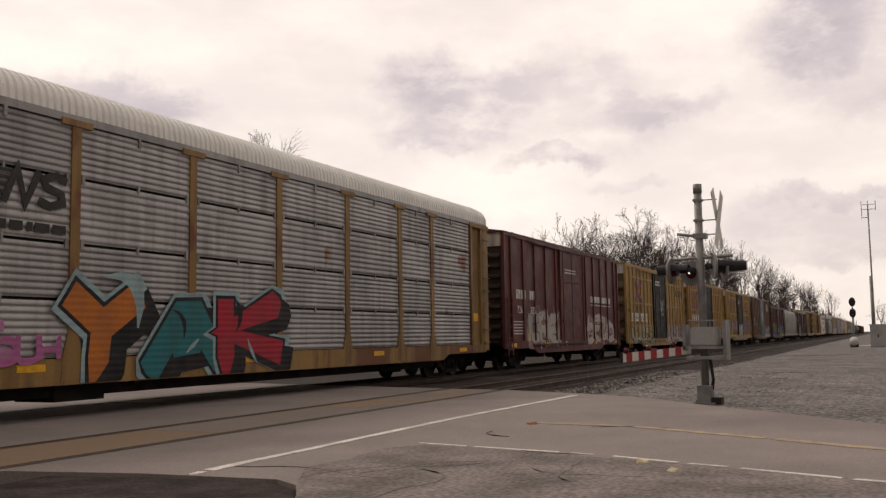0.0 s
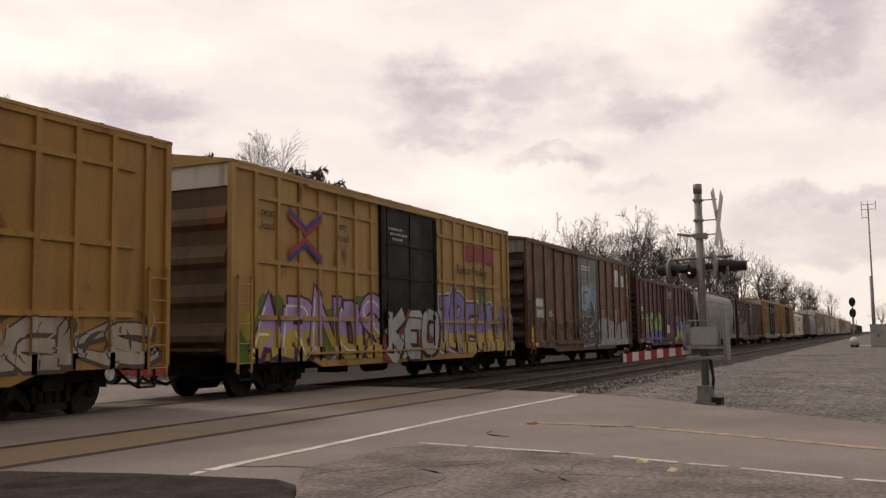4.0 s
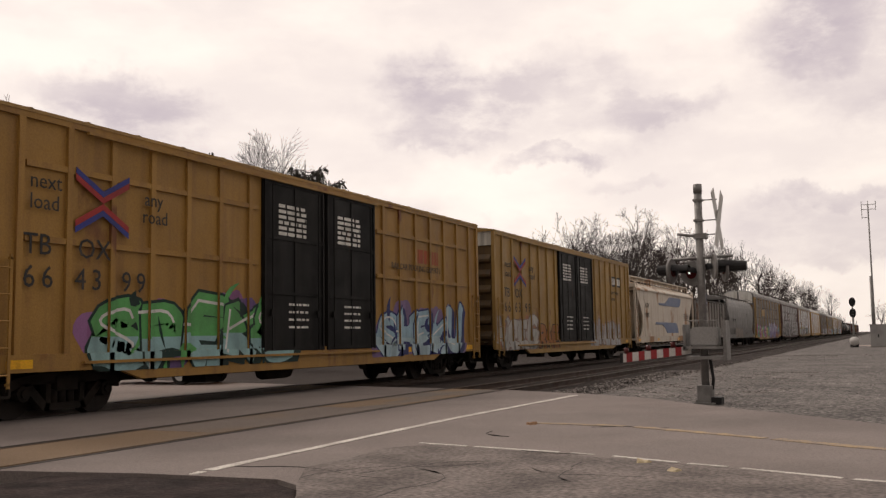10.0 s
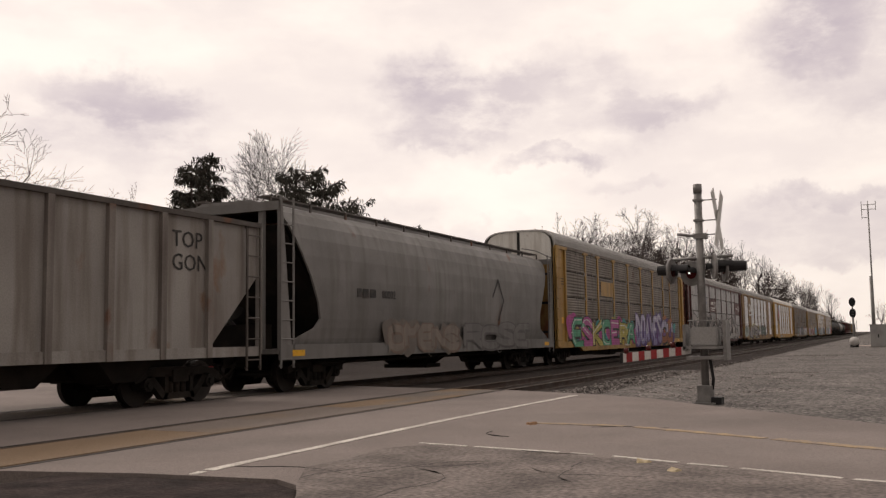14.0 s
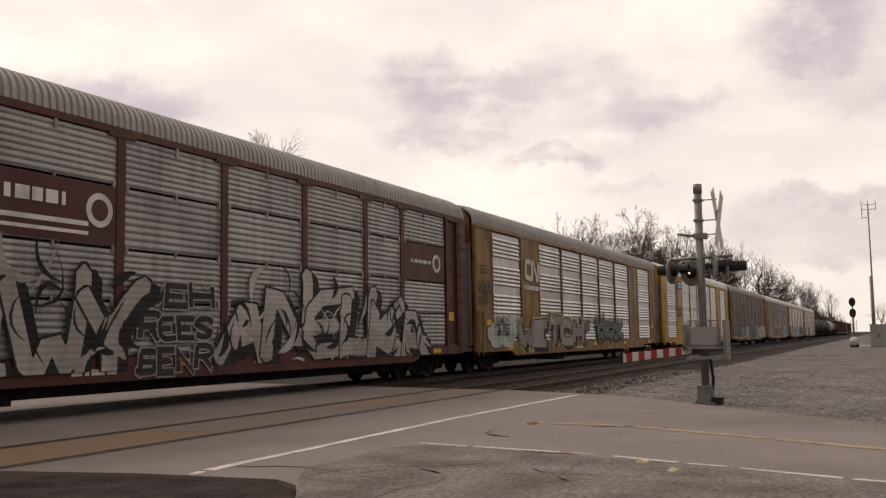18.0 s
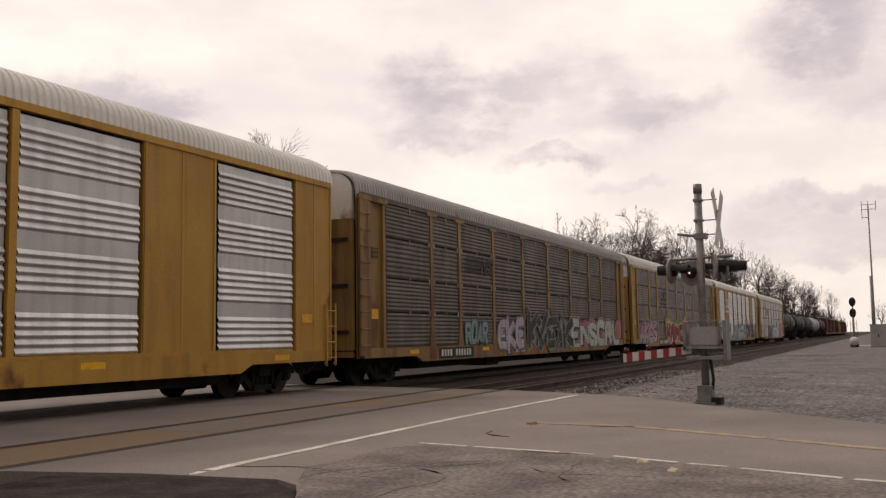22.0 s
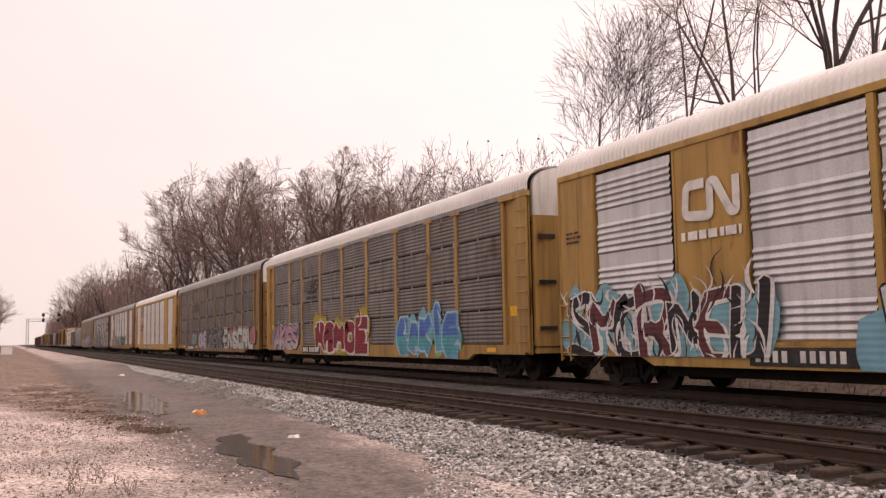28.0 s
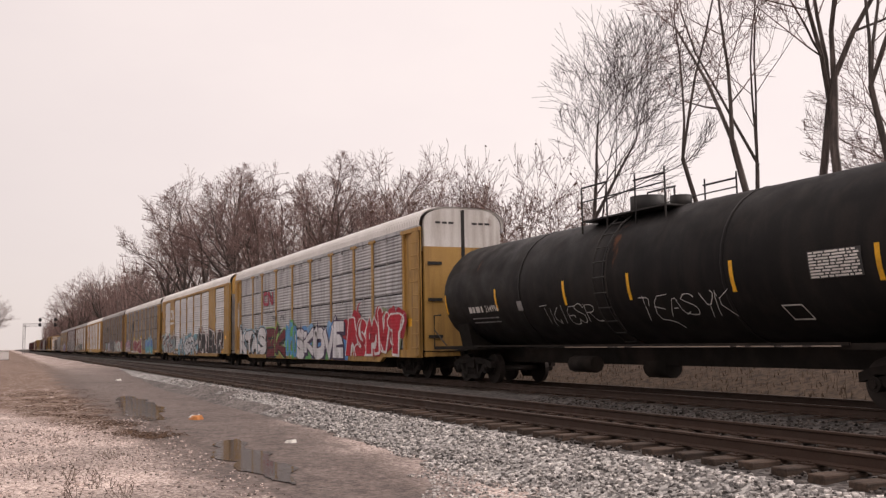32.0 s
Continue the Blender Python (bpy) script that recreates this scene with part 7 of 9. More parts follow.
    for q in (-1.05, 0.75):
        box(bm, 0.3, L - 0.3, q, q + 0.3, E + (0.16 if spec.get("round") else 0.3), E + (0.2 if spec.get("round") else 0.34))
    n = int(L / 1.6)
    for i in range(n + 1):
        x = 0.4 + (L - 0.8) * i / n
        for q in (-1.08, 1.04):
            box(bm, x - 0.03, x + 0.03, q, q + 0.04, E - 0.02, E + (0.18 if spec.get("round") else 0.32))
    if spec.get("rails"):
        box(bm, 0.3, L - 0.3, -1.24, -0.72, E + 0.4, E + 0.46)
        for i in range(n + 1):
            x = 0.4 + (L - 0.8) * i / n
            box(bm, x - 0.04, x + 0.04, -1.24, -1.2, E - 0.08, E + 0.4)
    part("roof_walk", bm, spec.get("walk", pa), car)
    bm = bmesh.new()
    box(bm, sl, L - sl, -0.4, 0.4, E + 0.17, E + 0.28)
    part("roof_hatch", bm, pa, car)
    # outlet hoppers
    m = spec.get("bays", 3)
    for i in range(m):
        x = sl + 1.9 + (L - 2 * sl - 3.8) * i / max(1, m - 1)
        bm = bmesh.new()
        loft(bm, [[(x - 1.3, -1.3, 1.05), (x + 1.3, -1.3, 1.05), (x + 1.3, 1.3, 1.05), (x - 1.3, 1.3, 1.05)], [(x - 0.4, -0.6, 0.4), (x + 0.4, -0.6, 0.4), (x + 0.4, 0.6, 0.4), (x - 0.4, 0.6, 0.4)]])
        box(bm, x - 0.5, x + 0.5, -0.75, 0.75, 0.3, 0.42)
        part("outlet", bm, spec.get("outlet", M_UNDER), car)
    bm = bmesh.new()
    box(bm, 0.3, L - 0.3, -0.22, 0.22, 0.6, 0.98)
    tube(bm, [(2, -1.2, 0.66), (L - 2, -1.2, 0.66)], 0.045, 6)
    box(bm, 0.4, 1.1, -0.6, 0.6, 1.02, 1.6)
    tube(bm, [(0.9, 0.3, 1.9), (1.9, 0.3, 1.3)], 0.2, 8)
    part("underframe", bm, spec.get("under", M_UNDER), car)
    for x in (0.5, L * 0.3, L * 0.65, L - 1.2):
        patch_sheet(car, x, x + 0.5, 0.86, 1.0, M_REFL, -HALF, "reflector", "yellow reflector")
    return place_car(car, s)


H_GREY = car_paint("hopper_grey", (0.27, 0.255, 0.24), (0.19, 0.175, 0.162), rust=0.0, streak=(0.07, 0.05, 0.04), streak_k=0.95)
H_GREY2 = car_paint("hopper_slate", (0.2, 0.19, 0.184), (0.145, 0.137, 0.132), rust=0.04, streak=(0.12, 0.11, 0.1), streak_k=0.6)
H_CREAM = car_paint("hopper_cream", (0.66, 0.59, 0.5), (0.58, 0.5, 0.42), rust=0.34, rust_rgb=(0.36, 0.17, 0.065), streak=(0.4, 0.28, 0.17), streak_k=0.5, rust_scale=0.6)
H_SILVER = car_paint("gondola_silver", (0.33, 0.31, 0.29), (0.25, 0.23, 0.215), rust=0.22, rust_rgb=(0.2, 0.1, 0.05), streak=(0.12, 0.09, 0.07), streak_k=0.6)
BLUE = material("faded_blue", (0.2, 0.24, 0.36), 0.7, second=(0.26, 0.29, 0.38), patch=(1.5, 0.4, 0.7))


def build_hoppers():
    c = covered_hopper(136.3, dict(length=20.5, eave=4.4, round=True, paint=H_GREY, slope_paint=H_GREY, slope=1.3, seam=3.2, bays=4, label="streaked grey covered hopper with stains running down"))
    for z, yy, xx in ((3.3, 1.585, 1.0), (3.72, 1.52, 0.75)):
        bm = bmesh.new()
        tube(bm, [(xx, -yy, z), (20.5 - xx, -yy, z)], 0.022, 6)
        part("hoop", bm, H_GREY, c)
    bars(c, 3.0, 2.75, 0.9, 1, M_LETTER_B, -HALF - 0.002, h=0.26, seed=31)
    lettering(c, "12364", 2.6, 2.35, 0.24, M_LETTER_B, -HALF - 0.002, spacing=1.2)
    patch_sheet(c, 2.3, 2.6, 1.3, 1.55, M_LETTER_B, -HALF - 0.001, "placard")
    c = covered_hopper(219.45, dict(length=17.4, eave=4.05, paint=H_CREAM, slope=1.2, seam=60.0, bays=3, rails=True, walk=H_CREAM, under=H_CREAM, slope_paint=H_CREAM, outlet=M_UNDER, label="rust-stained cream covered hopper with faded blue bands"))
    lettering(c, "ACFX", 2.35, 2.75, 0.27, M_LETTER_B, -HALF + 0.02, spacing=1.1)
    lettering(c, "59707", 2.35, 2.2, 0.27, M_LETTER_B, -HALF + 0.02)
    for a, b, z, z1, up in ((6.0, 12.7, 2.98, 3.55, 1), (5.0, 11.6, 1.3, 1.95, -1)):
        bm = bmesh.new()
        top = [(a, z1 - 0.08 if up < 0 else z + 0.02), (a + 3.2, z1 - 0.08 if up < 0 else z + 0.02)]
        body = []
        for i in range(12):
            t = i / 11
            body.append((b - 0.9 + 0.9 * math.sin(t * math.pi / 2), (z1 if up < 0 else z) - up * -0 + ((z - z1) if up < 0 else (z1 - z)) * (1 - math.cos(t * math.pi / 2))))
        if up > 0:
            ring = [(a, z), (b - 0.9, z)] + body[1:-1] + [(b, z1), (b - 3.6, z1), (b - 4.4, z + 0.3), (b - 5.0, z + 0.14), (a, z + 0.14)]
        else:
            ring = [(a, z1), (b - 0.9, z1)] + body[1:-1] + [(b, z), (b - 3.4, z), (b - 4.1, z1 - 0.3), (b - 4.8, z1 - 0.14), (a, z1 - 0.14)]
        loft(bm, [[(x, -HALF + 0.0, q) for x, q in ring], [(x, -HALF + 0.05, q) for x, q in ring]])
        part("colour_band", bm, BLUE, c, "faded blue band")
    bars(c, 13.6, 2.5, 1.6, 4, material("grey_lettering", (0.2, 0.19, 0.18), 0.7), -HALF + 0.01, h=0.05, seed=33)
    patch_sheet(c, 14.6, 15.05, 1.45, 1.75, M_LETTER_B, -HALF + 0.02, "placard")
    bm = bmesh.new()
    tube(bm, [(1.5, -1.45, 0.55), (15.8, -1.45, 0.55)], 0.055, 8)
    for x in (3, 6, 9, 12, 15):
        box(bm, x - 0.04, x + 0.04, -1.5, -1.4, 0.5, 0.82)
    part("brake_pipe", bm, H_GREY2, c)
    c = covered_hopper(252.45, dict(length=19.15, eave=4.36, round=True, paint=H_GREY2, slope=1.5, seam=2.4, bays=3, walk=H_DARK, label="slate grey covered hopper with a diamond outline mark"))
    bars(c, 3.4, 2.3, 1.0, 1, M_LETTER_B, -HALF - 0.002, h=0.22, seed=34)
    lettering(c, "80002", 4.7, 2.3, 0.22, M_LETTER_B, -HALF - 0.002)
    bm = bmesh.new()
    for q in stroke_quads([Vector((12.6, 2.6)), Vector((13.1, 3.2)), Vector((13.6, 2.5)), Vector((13.1, 1.8))], 0.05):
        bm.faces.new([bm.verts.new((p.x, -HALF - 0.006, p.y)) for p in q])
    part("emblem", bm, M_LETTER_B, c)
    graffiti(c, "OMENS", 5.0, 9.5, 0.85, 1.7, (0.26, 0.22, 0.19), (0.22, 0.16, 0.13), cloud=[(0.2, 0.17, 0.15)], seed=171, soft_=1)
    graffiti(c, "ROSE", 10.0, 16.0, 0.85, 1.75, (0.2, 0.19, 0.185), (0.13, 0.12, 0.12), seed=172, soft_=1)


def build_gondola(s=237.7, L=14.1, E=3.68):
    car = thing("open_hopper_car", "rusty silver open-top hopper with dark vertical posts", "train car", group="freight train")
    running_gear(car, L, 2.0)
    bm = bmesh.new()
    for yy in (-HALF + 0.06, HALF - 0.11):
        extrude_y(bm, [(0.1, E), (0.1, 2.6), (1.7, 1.05), (L - 1.7, 1.05), (L - 0.1, 2.6), (L - 0.1, E)], yy, yy + 0.05)
    part("side_sheet", bm, H_SILVER, car)
    bm = bmesh.new()
    for x, d in ((0, 1), (L, -1)):
        X = lambda u: x + d * u
        loft(bm, [[(X(0.15), -1.5, E), (X(0.15), 1.5, E), (X(0.2), 1.5, E), (X(0.2), -1.5, E)], [(X(0.15), -1.5, 2.5), (X(0.15), 1.5, 2.5), (X(0.2), 1.5, 2.5), (X(0.2), -1.5, 2.5)], [(X(3.0), -1.5, 0.95), (X(3.0), 1.5, 0.95), (X(3.05), 1.5, 0.95), (X(3.05), -1.5, 0.95)]])
    part("end_sheet", bm, H_DARK, car)
    bm = bmesh.new()
    box(bm, 0.2, L - 0.2, -1.5, 1.5, 3.05, 3.2)
    part("coal_load", bm, M_UNDER, car)
    bm = bmesh.new()
    for yy in (-HALF - 0.02, HALF - 0.12):
        box(bm, 0.05, L - 0.05, yy, yy + 0.14, E - 0.03, E + 0.07)
    for x in (0.05, L - 0.15):
        box(bm, x, x + 0.1, -HALF + 0.12, HALF - 0.12, E - 0.03, E + 0.07)
    part("top_chord", bm, H_DARK, car)
    q = bmesh.new()
    box(q, -0.07, 0.07, -HALF - 0.03, -HALF + 0.065, 0.9, E - 0.03)
    post = mesh_of("post", q, car_paint("post_stained", (0.24, 0.215, 0.195), (0.16, 0.13, 0.115), rust=0.3))
    q = bmesh.new()
    box(q, -0.06, 0.06, -HALF, -HALF + 0.09, 0.95, E - 0.03)
    post2 = mesh_of("post", q, H_SILVER)
    part("corner_post", post2, None, car, m=pose(0.06, 0, 0))
    part("corner_post", post2, None, car, m=pose(L - 0.06, 0, 0))
    for x in evenly(1.75, L - 1.75, 9):
        part("post", post, None, car, m=pose(x, 0, 0))
    bm = bmesh.new()
    for yy in (-HALF, HALF - 0.12):
        box(bm, 0.1, L - 0.1, yy, yy + 0.12, 0.9, 1.1)
    part("side_sill", bm, H_SILVER, car)
    bm = bmesh.new()
    box(bm, 0.2, L - 0.2, -0.3, 0.3, 0.55, 0.95)
    for x in evenly(3.6, L - 3.6, 4):
        loft(bm, [[(x - 0.8, -1.3, 0.95), (x + 0.8, -1.3, 0.95), (x + 0.8, 1.3, 0.95), (x - 0.8, 1.3, 0.95)], [(x - 0.3, -1.2, 0.5), (x + 0.3, -1.2, 0.5), (x + 0.3, 1.2, 0.5), (x - 0.3, 1.2, 0.5)]])
    part("underframe", bm, M_UNDER, car)
    bm = bmesh.new()
    for la in (0.08, L - 0.55):
        ladder(bm, la, la + 0.46, -HALF + 0.03, 0.6, E, 7, depth=0.06)
    part("ladder", bm, H_DARK, car)
    horse_bars(car, 1.95, 2.35, 3.3, 1.15, M_LETTER_B, -HALF + 0.055)
    bars(car, 3.9, 2.35, 0.6, 1, M_LETTER_B, -HALF + 0.055, h=0.28, seed=35)
    lettering(car, "34", 3.75, 1.75, 0.3, M_LETTER_B, -HALF + 0.055)
    lettering(car, "906", 4.75, 1.75, 0.3, M_LETTER_B, -HALF + 0.055)
    lettering(car, "TOP", 11.3, 3.05, 0.32, M_LETTER_B, -HALF + 0.055)
    lettering(car, "GON", 11.3, 2.6, 0.32, M_LETTER_B, -HALF + 0.055)
    bm = bmesh.new()
    extrude_y(bm, [(0.2, 3.5), (1.2, 3.45), (1.3, 2.7), (1.6, 2.2), (1.5, 1.7), (0.5, 2.5), (0.2, 2.7)], -HALF + 0.053, -HALF + 0.058)
    part("rust_patch", bm, material("rust_bloom", (0.2, 0.09, 0.04), 0.9, second=(0.34, 0.27, 0.22), patch=(1.6, 0.4, 0.6)), car, "rusty patch")
    place_car(car, s)


def tank_car(s, spec):
    L = spec["length"]
    pa = spec["paint"]
    car = thing("tank_car", spec["label"], "train car", group="freight train")
    running_gear(car, L, 2.0)
    R, cz, n = 1.56, 2.6, 28
    bm = bmesh.new()
    ends = [(0.0, 0.02), (0.06, 0.3), (0.2, 0.58), (0.42, 0.8), (0.7, 0.94), (1.0, 1.0)]
    st = [(0.25 + x, k) for x, k in ends]
    st += [(L - x, k) for x, k in st[::-1]]
    loft(bm, [[(x, R * k * math.cos(2 * math.pi * i / n), cz + R * k * math.sin(2 * math.pi * i / n)) for i in range(n)] for x, k in st], smooth=True)
    part("tank", bm, pa, car)
    for x in (L * 0.3, L * 0.5, L * 0.7):
        bm = bmesh.new()
        loft(bm, [[(x + q, (R + 0.012) * math.cos(2 * math.pi * i / n), cz + (R + 0.012) * math.sin(2 * math.pi * i / n)) for i in range(n)] for q in (-0.04, 0.04)], smooth=True)
        part("weld_band", bm, pa, car)
    bm = bmesh.new()
    box(bm, 0.1, 3.2, -1.45, 1.45, 0.98, 1.08)
    box(bm, L - 3.2, L - 0.1, -1.45, 1.45, 0.98, 1.08)
    box(bm, 0.2, L - 0.2, -0.2, 0.2, 0.6, 1.0)
    for x in (2.0, L - 2.0):
        loft(bm, [[(x - 0.35, -1.2, 1.08), (x + 0.35, -1.2, 1.08), (x + 0.35, 1.2, 1.08), (x - 0.35, 1.2, 1.08)], [(x - 0.35, -1.35, 1.75), (x + 0.35, -1.35, 1.75), (x + 0.35, 1.35, 1.75), (x - 0.35, 1.35, 1.75)]])
    box(bm, 3.0, L - 3.0, -HALF + 0.1, -HALF + 0.16, 1.05, 1.1)
    tube(bm, [(L * 0.5 - 0.4, 0, 0.55), (L * 0.5 + 0.4, 0, 0.55)], 0.25, 10)
    tube(bm, [(L * 0.38, -0.9, 0.62), (L * 0.38 + 1.0, -0.9, 0.62)], 0.2, 8)
    part("underframe", bm, M_UNDER, car)
    bm = bmesh.new()
    for x in (0.15, L - 0.15):
        for q in (-1.45, 1.45):
            tube(bm, [(x, q, 1.05), (x, q, 2.05), (x + (0.5 if x < 2 else -0.5), q, 2.05)], 0.025, 5)
            tube(bm, [(x, q, 1.6), (x + (0.9 if x < 2 else -0.9), q, 1.1)], 0.02, 5)
    part("handrail", bm, M_BLACK, car)
    c = L / 2
    bm = bmesh.new()
    box(bm, c - 1.6, c + 1.6, -1.0, 1.0, cz + R - 0.1, cz + R - 0.06)
    for q in (-1.0, 1.0):
        for x in (c - 1.6, c - 0.55, c + 0.55, c + 1.6):
            tube(bm, [(x, q, cz + R - 0.4), (x, q, cz + R + 0.75)], 0.022, 5)
        tube(bm, [(c - 1.6, q, cz + R + 0.75), (c - 0.5, q, cz + R + 0.75)], 0.025, 5)
        tube(bm, [(c + 0.5, q, cz + R + 0.6), (c + 1.6, q, cz + R + 0.6)], 0.025, 5)
        tube(bm, [(c - 1.6, q, cz + R + 0.4), (c + 1.6, q, cz + R + 0.4)], 0.018, 5)
    part("top_platform", bm, M_BLACK, car)
    bm = bmesh.new()
    tube(bm, [(c - 0.3, 0, cz + R - 0.05), (c - 0.3, 0, cz + R + 0.4)], 0.42, 14)
    tube(bm, [(c + 0.9, 0, cz + R - 0.05), (c + 0.9, 0, cz + R + 0.25)], 0.25, 12)
    part("valve_dome", bm, M_BLACK, car)
    bm = bmesh.new()
    for x in (c - 0.25, c + 0.25):
        pts = [(x, -(R + 0.12) * math.cos(a), cz + (R + 0.12) * math.sin(a)) for a in [radians(d) for d in range(-60, 62, 15)]]
        tube(bm, pts, 0.022, 5)
    for d in range(-60, 62, 12):
        a = radians(d)
        tube(bm, [(c - 0.25, -(R + 0.12) * math.cos(a), cz + (R + 0.12) * math.sin(a)), (c + 0.25, -(R + 0.12) * math.cos(a), cz + (R + 0.12) * math.sin(a))], 0.018, 5)
    part("ladder", bm, M_BLACK, car)
    for x in (1.2, 4.4, 7.9, 10.5, 13.7, 16.95):
        if x < L - 0.6:
            bm = bmesh.new()
            a0 = R + 0.006
            loft(bm, [[(x, -a0 * math.cos(t), cz + a0 * math.sin(t)) for t in (-0.36, -0.22, -0.1, 0.02)], [(x + 0.1, -a0 * math.cos(t), cz + a0 * math.sin(t)) for t in (-0.36, -0.22, -0.1, 0.02)]], closed=False, caps=False)
            part("reflector", bm, M_REFL, car, "yellow reflector stripe")
    if spec.get("marks"):
        y = -R - 0.012

        def wrapped(ob):
            """Lay a flat marking onto the round shell."""
            for v in ob.data.vertices:
                v.co.y = -math.sqrt(max(0.2, (-v.co.y + 0.004) ** 2 - (v.co.z - cz) ** 2))
            return ob
        wrapped(bars(car, 2.75, 2.03, 0.85, 1, M_WHITE, y, h=0.17, seed=41))
        wrapped(lettering(car, "214996", 3.75, 2.03, 0.18, M_WHITE, y))
        wrapped(bars(car, 2.8, 1.85, 1.6, 2, M_GALV, y, h=0.035, gap=0.08, seed=42))
        wrapped(patch_sheet(car, 5.6, 5.85, 2.0, 2.25, M_GALV, y, "placard"))
        wrapped(tag_scrawl(car, "TKIESR", 6.7, 9.0, 1.62, 2.05, WHT, 43, y + 0.01, 0.009))
        wrapped(tag_scrawl(car, "TEASYK", 10.7, 13.6, 1.62, 2.1, WHT, 44, y + 0.01, 0.009))
        a0 = R + 0.01
        arc = lambda xx, ts, k=0.0: [(xx, -(a0 + k) * math.cos(t), cz + (a0 + k) * math.sin(t)) for t in ts]
        bm = bmesh.new()
        loft(bm, [arc(xx, (-0.29, -0.19, -0.09, 0.01)) for xx in (15.6, 16.7)], closed=False, caps=False)
        panel = part("data_panel", bm, material("data_panel_black", (0.05, 0.05, 0.05), 0.6), car, "black data panel with pale rows of writing")
        bm = bmesh.new()
        rr = random.Random(9)
        for i in range(9):
            t0 = -0.28 + i * 0.0325
            u = 15.63
            while u < 16.62:
                ln = min(rr.uniform(0.06, 0.3), 16.66 - u)
                loft(bm, [arc(u, (t0, t0 + 0.02), 0.004), arc(u + ln, (t0, t0 + 0.02), 0.004)], closed=False, caps=False)
                u += ln + 0.03
        tagged(part("data_rows", bm, M_WHITE, panel), "", "", "", "stuff")
        bm = bmesh.new()
        for q in stroke_quads([Vector((14.75, 1.75)), Vector((15.2, 1.75)), Vector((15.3, 1.5)), Vector((14.85, 1.5)), Vector((14.75, 1.75))], 0.012):
            bm.faces.new([bm.verts.new((p.x, y, p.y)) for p in q])
        wrapped(part("outline_mark", bm, M_WHITE, car))
    return place_car(car, s)


def build_rest():
    k = car_paint("tank_black", (0.012, 0.0113, 0.0118), (0.02, 0.0185, 0.018), rust=0.02, streak=(0.04, 0.033, 0.028), streak_k=0.3, rough=0.55, spec=0.1)
    w = car_paint("tank_pale", (0.4, 0.39, 0.37), (0.3, 0.29, 0.28), rust=0.1)
    s = 500.85
    for i, ma in enumerate((k, k, k, w, k)):
        tank_car(s, dict(length=19.3, paint=ma, marks=i == 0, label="black tank car with yellow reflector stripes and white scrawls" if i == 0 else ("pale grey tank car in the far part of the train" if ma is w else "black tank car in the far part of the train")))
        s += 20.6
    pal = [BOX_R, BOX_R2, BOX_BR, BOX_NS, BOX_Y2, BOX_R]
    for i in range(8):
        box_car(s, dict(length=15.9, eave=4.6, paint=pal[i % 6], roof=R_GREY, doors=[(6.3, 9.6)], ribs=evenly(0.9, 5.9, 5) + evenly(10.0, 15, 5), label=("dark red" if i % 2 == 0 else "brown") + " box car far along the train"))
        s += 17.4
    s = -15.5
    for i in range(7):
        box_car(s, dict(length=15.9, eave=4.9, paint=pal[(i * 2 + 1) % 6], roof=R_GREY, doors=[(6.3, 9.6)], ribs=evenly(0.9, 5.9, 5) + evenly(10.0, 15, 5), label="weathered box car at the head of the train"))
        s -= 17.4


build_boxcars()
build_hoppers()
build_gondola()
build_rest()
# ---- trees ----
M_BARK = material("grey_bark", (0.11, 0.088, 0.078), 0.9, second=(0.055, 0.045, 0.04), patch=(3, 0.4, 0.6), stretch=(3, 3, 0.4), bump=0.5, bump_scale=20)
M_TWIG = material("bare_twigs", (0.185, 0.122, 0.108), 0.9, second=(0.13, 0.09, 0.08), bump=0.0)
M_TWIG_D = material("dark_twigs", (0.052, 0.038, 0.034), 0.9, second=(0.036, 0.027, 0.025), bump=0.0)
M_NEEDLE = material("spruce_needles", (0.045, 0.045, 0.036), 0.8, second=(0.06, 0.052, 0.042), patch=(4, 0.4, 0.6), bump=0.0, vary=0.2)
M_BRUSH = material("dry_brush", (0.12, 0.085, 0.06), 0.95, second=(0.1, 0.07, 0.05), patch=(2, 0.4, 0.6), bump=0.0)
M_LEAF = material("withered_leaves", (0.14, 0.075, 0.045), 0.9, second=(0.1, 0.06, 0.04), bump=0.0)


def sticks(segs, sides):
    """Tapered prisms (p, q, r0, r1) as one mesh."""
    V, F = [], []
    for p, q, r0, r1 in segs:
        d = (q - p).normalized()
        a = d.orthogonal().normalized()
        b = d.cross(a)
        n = len(V)
        for c, r in ((p, r0), (q, r1)):
            for k in range(sides):
                t = 2 * math.pi * k / sides
                V.append(c + (a * math.cos(t) + b * math.sin(t)) * r)
        for k in range(sides):
            j = (k + 1) % sides
            F.append((n + k, n + j, n + sides + j, n + sides + k))
    me = bpy.data.meshes.new("sticks")
    me.from_pydata([v[:] for v in V], [], F)
    return me


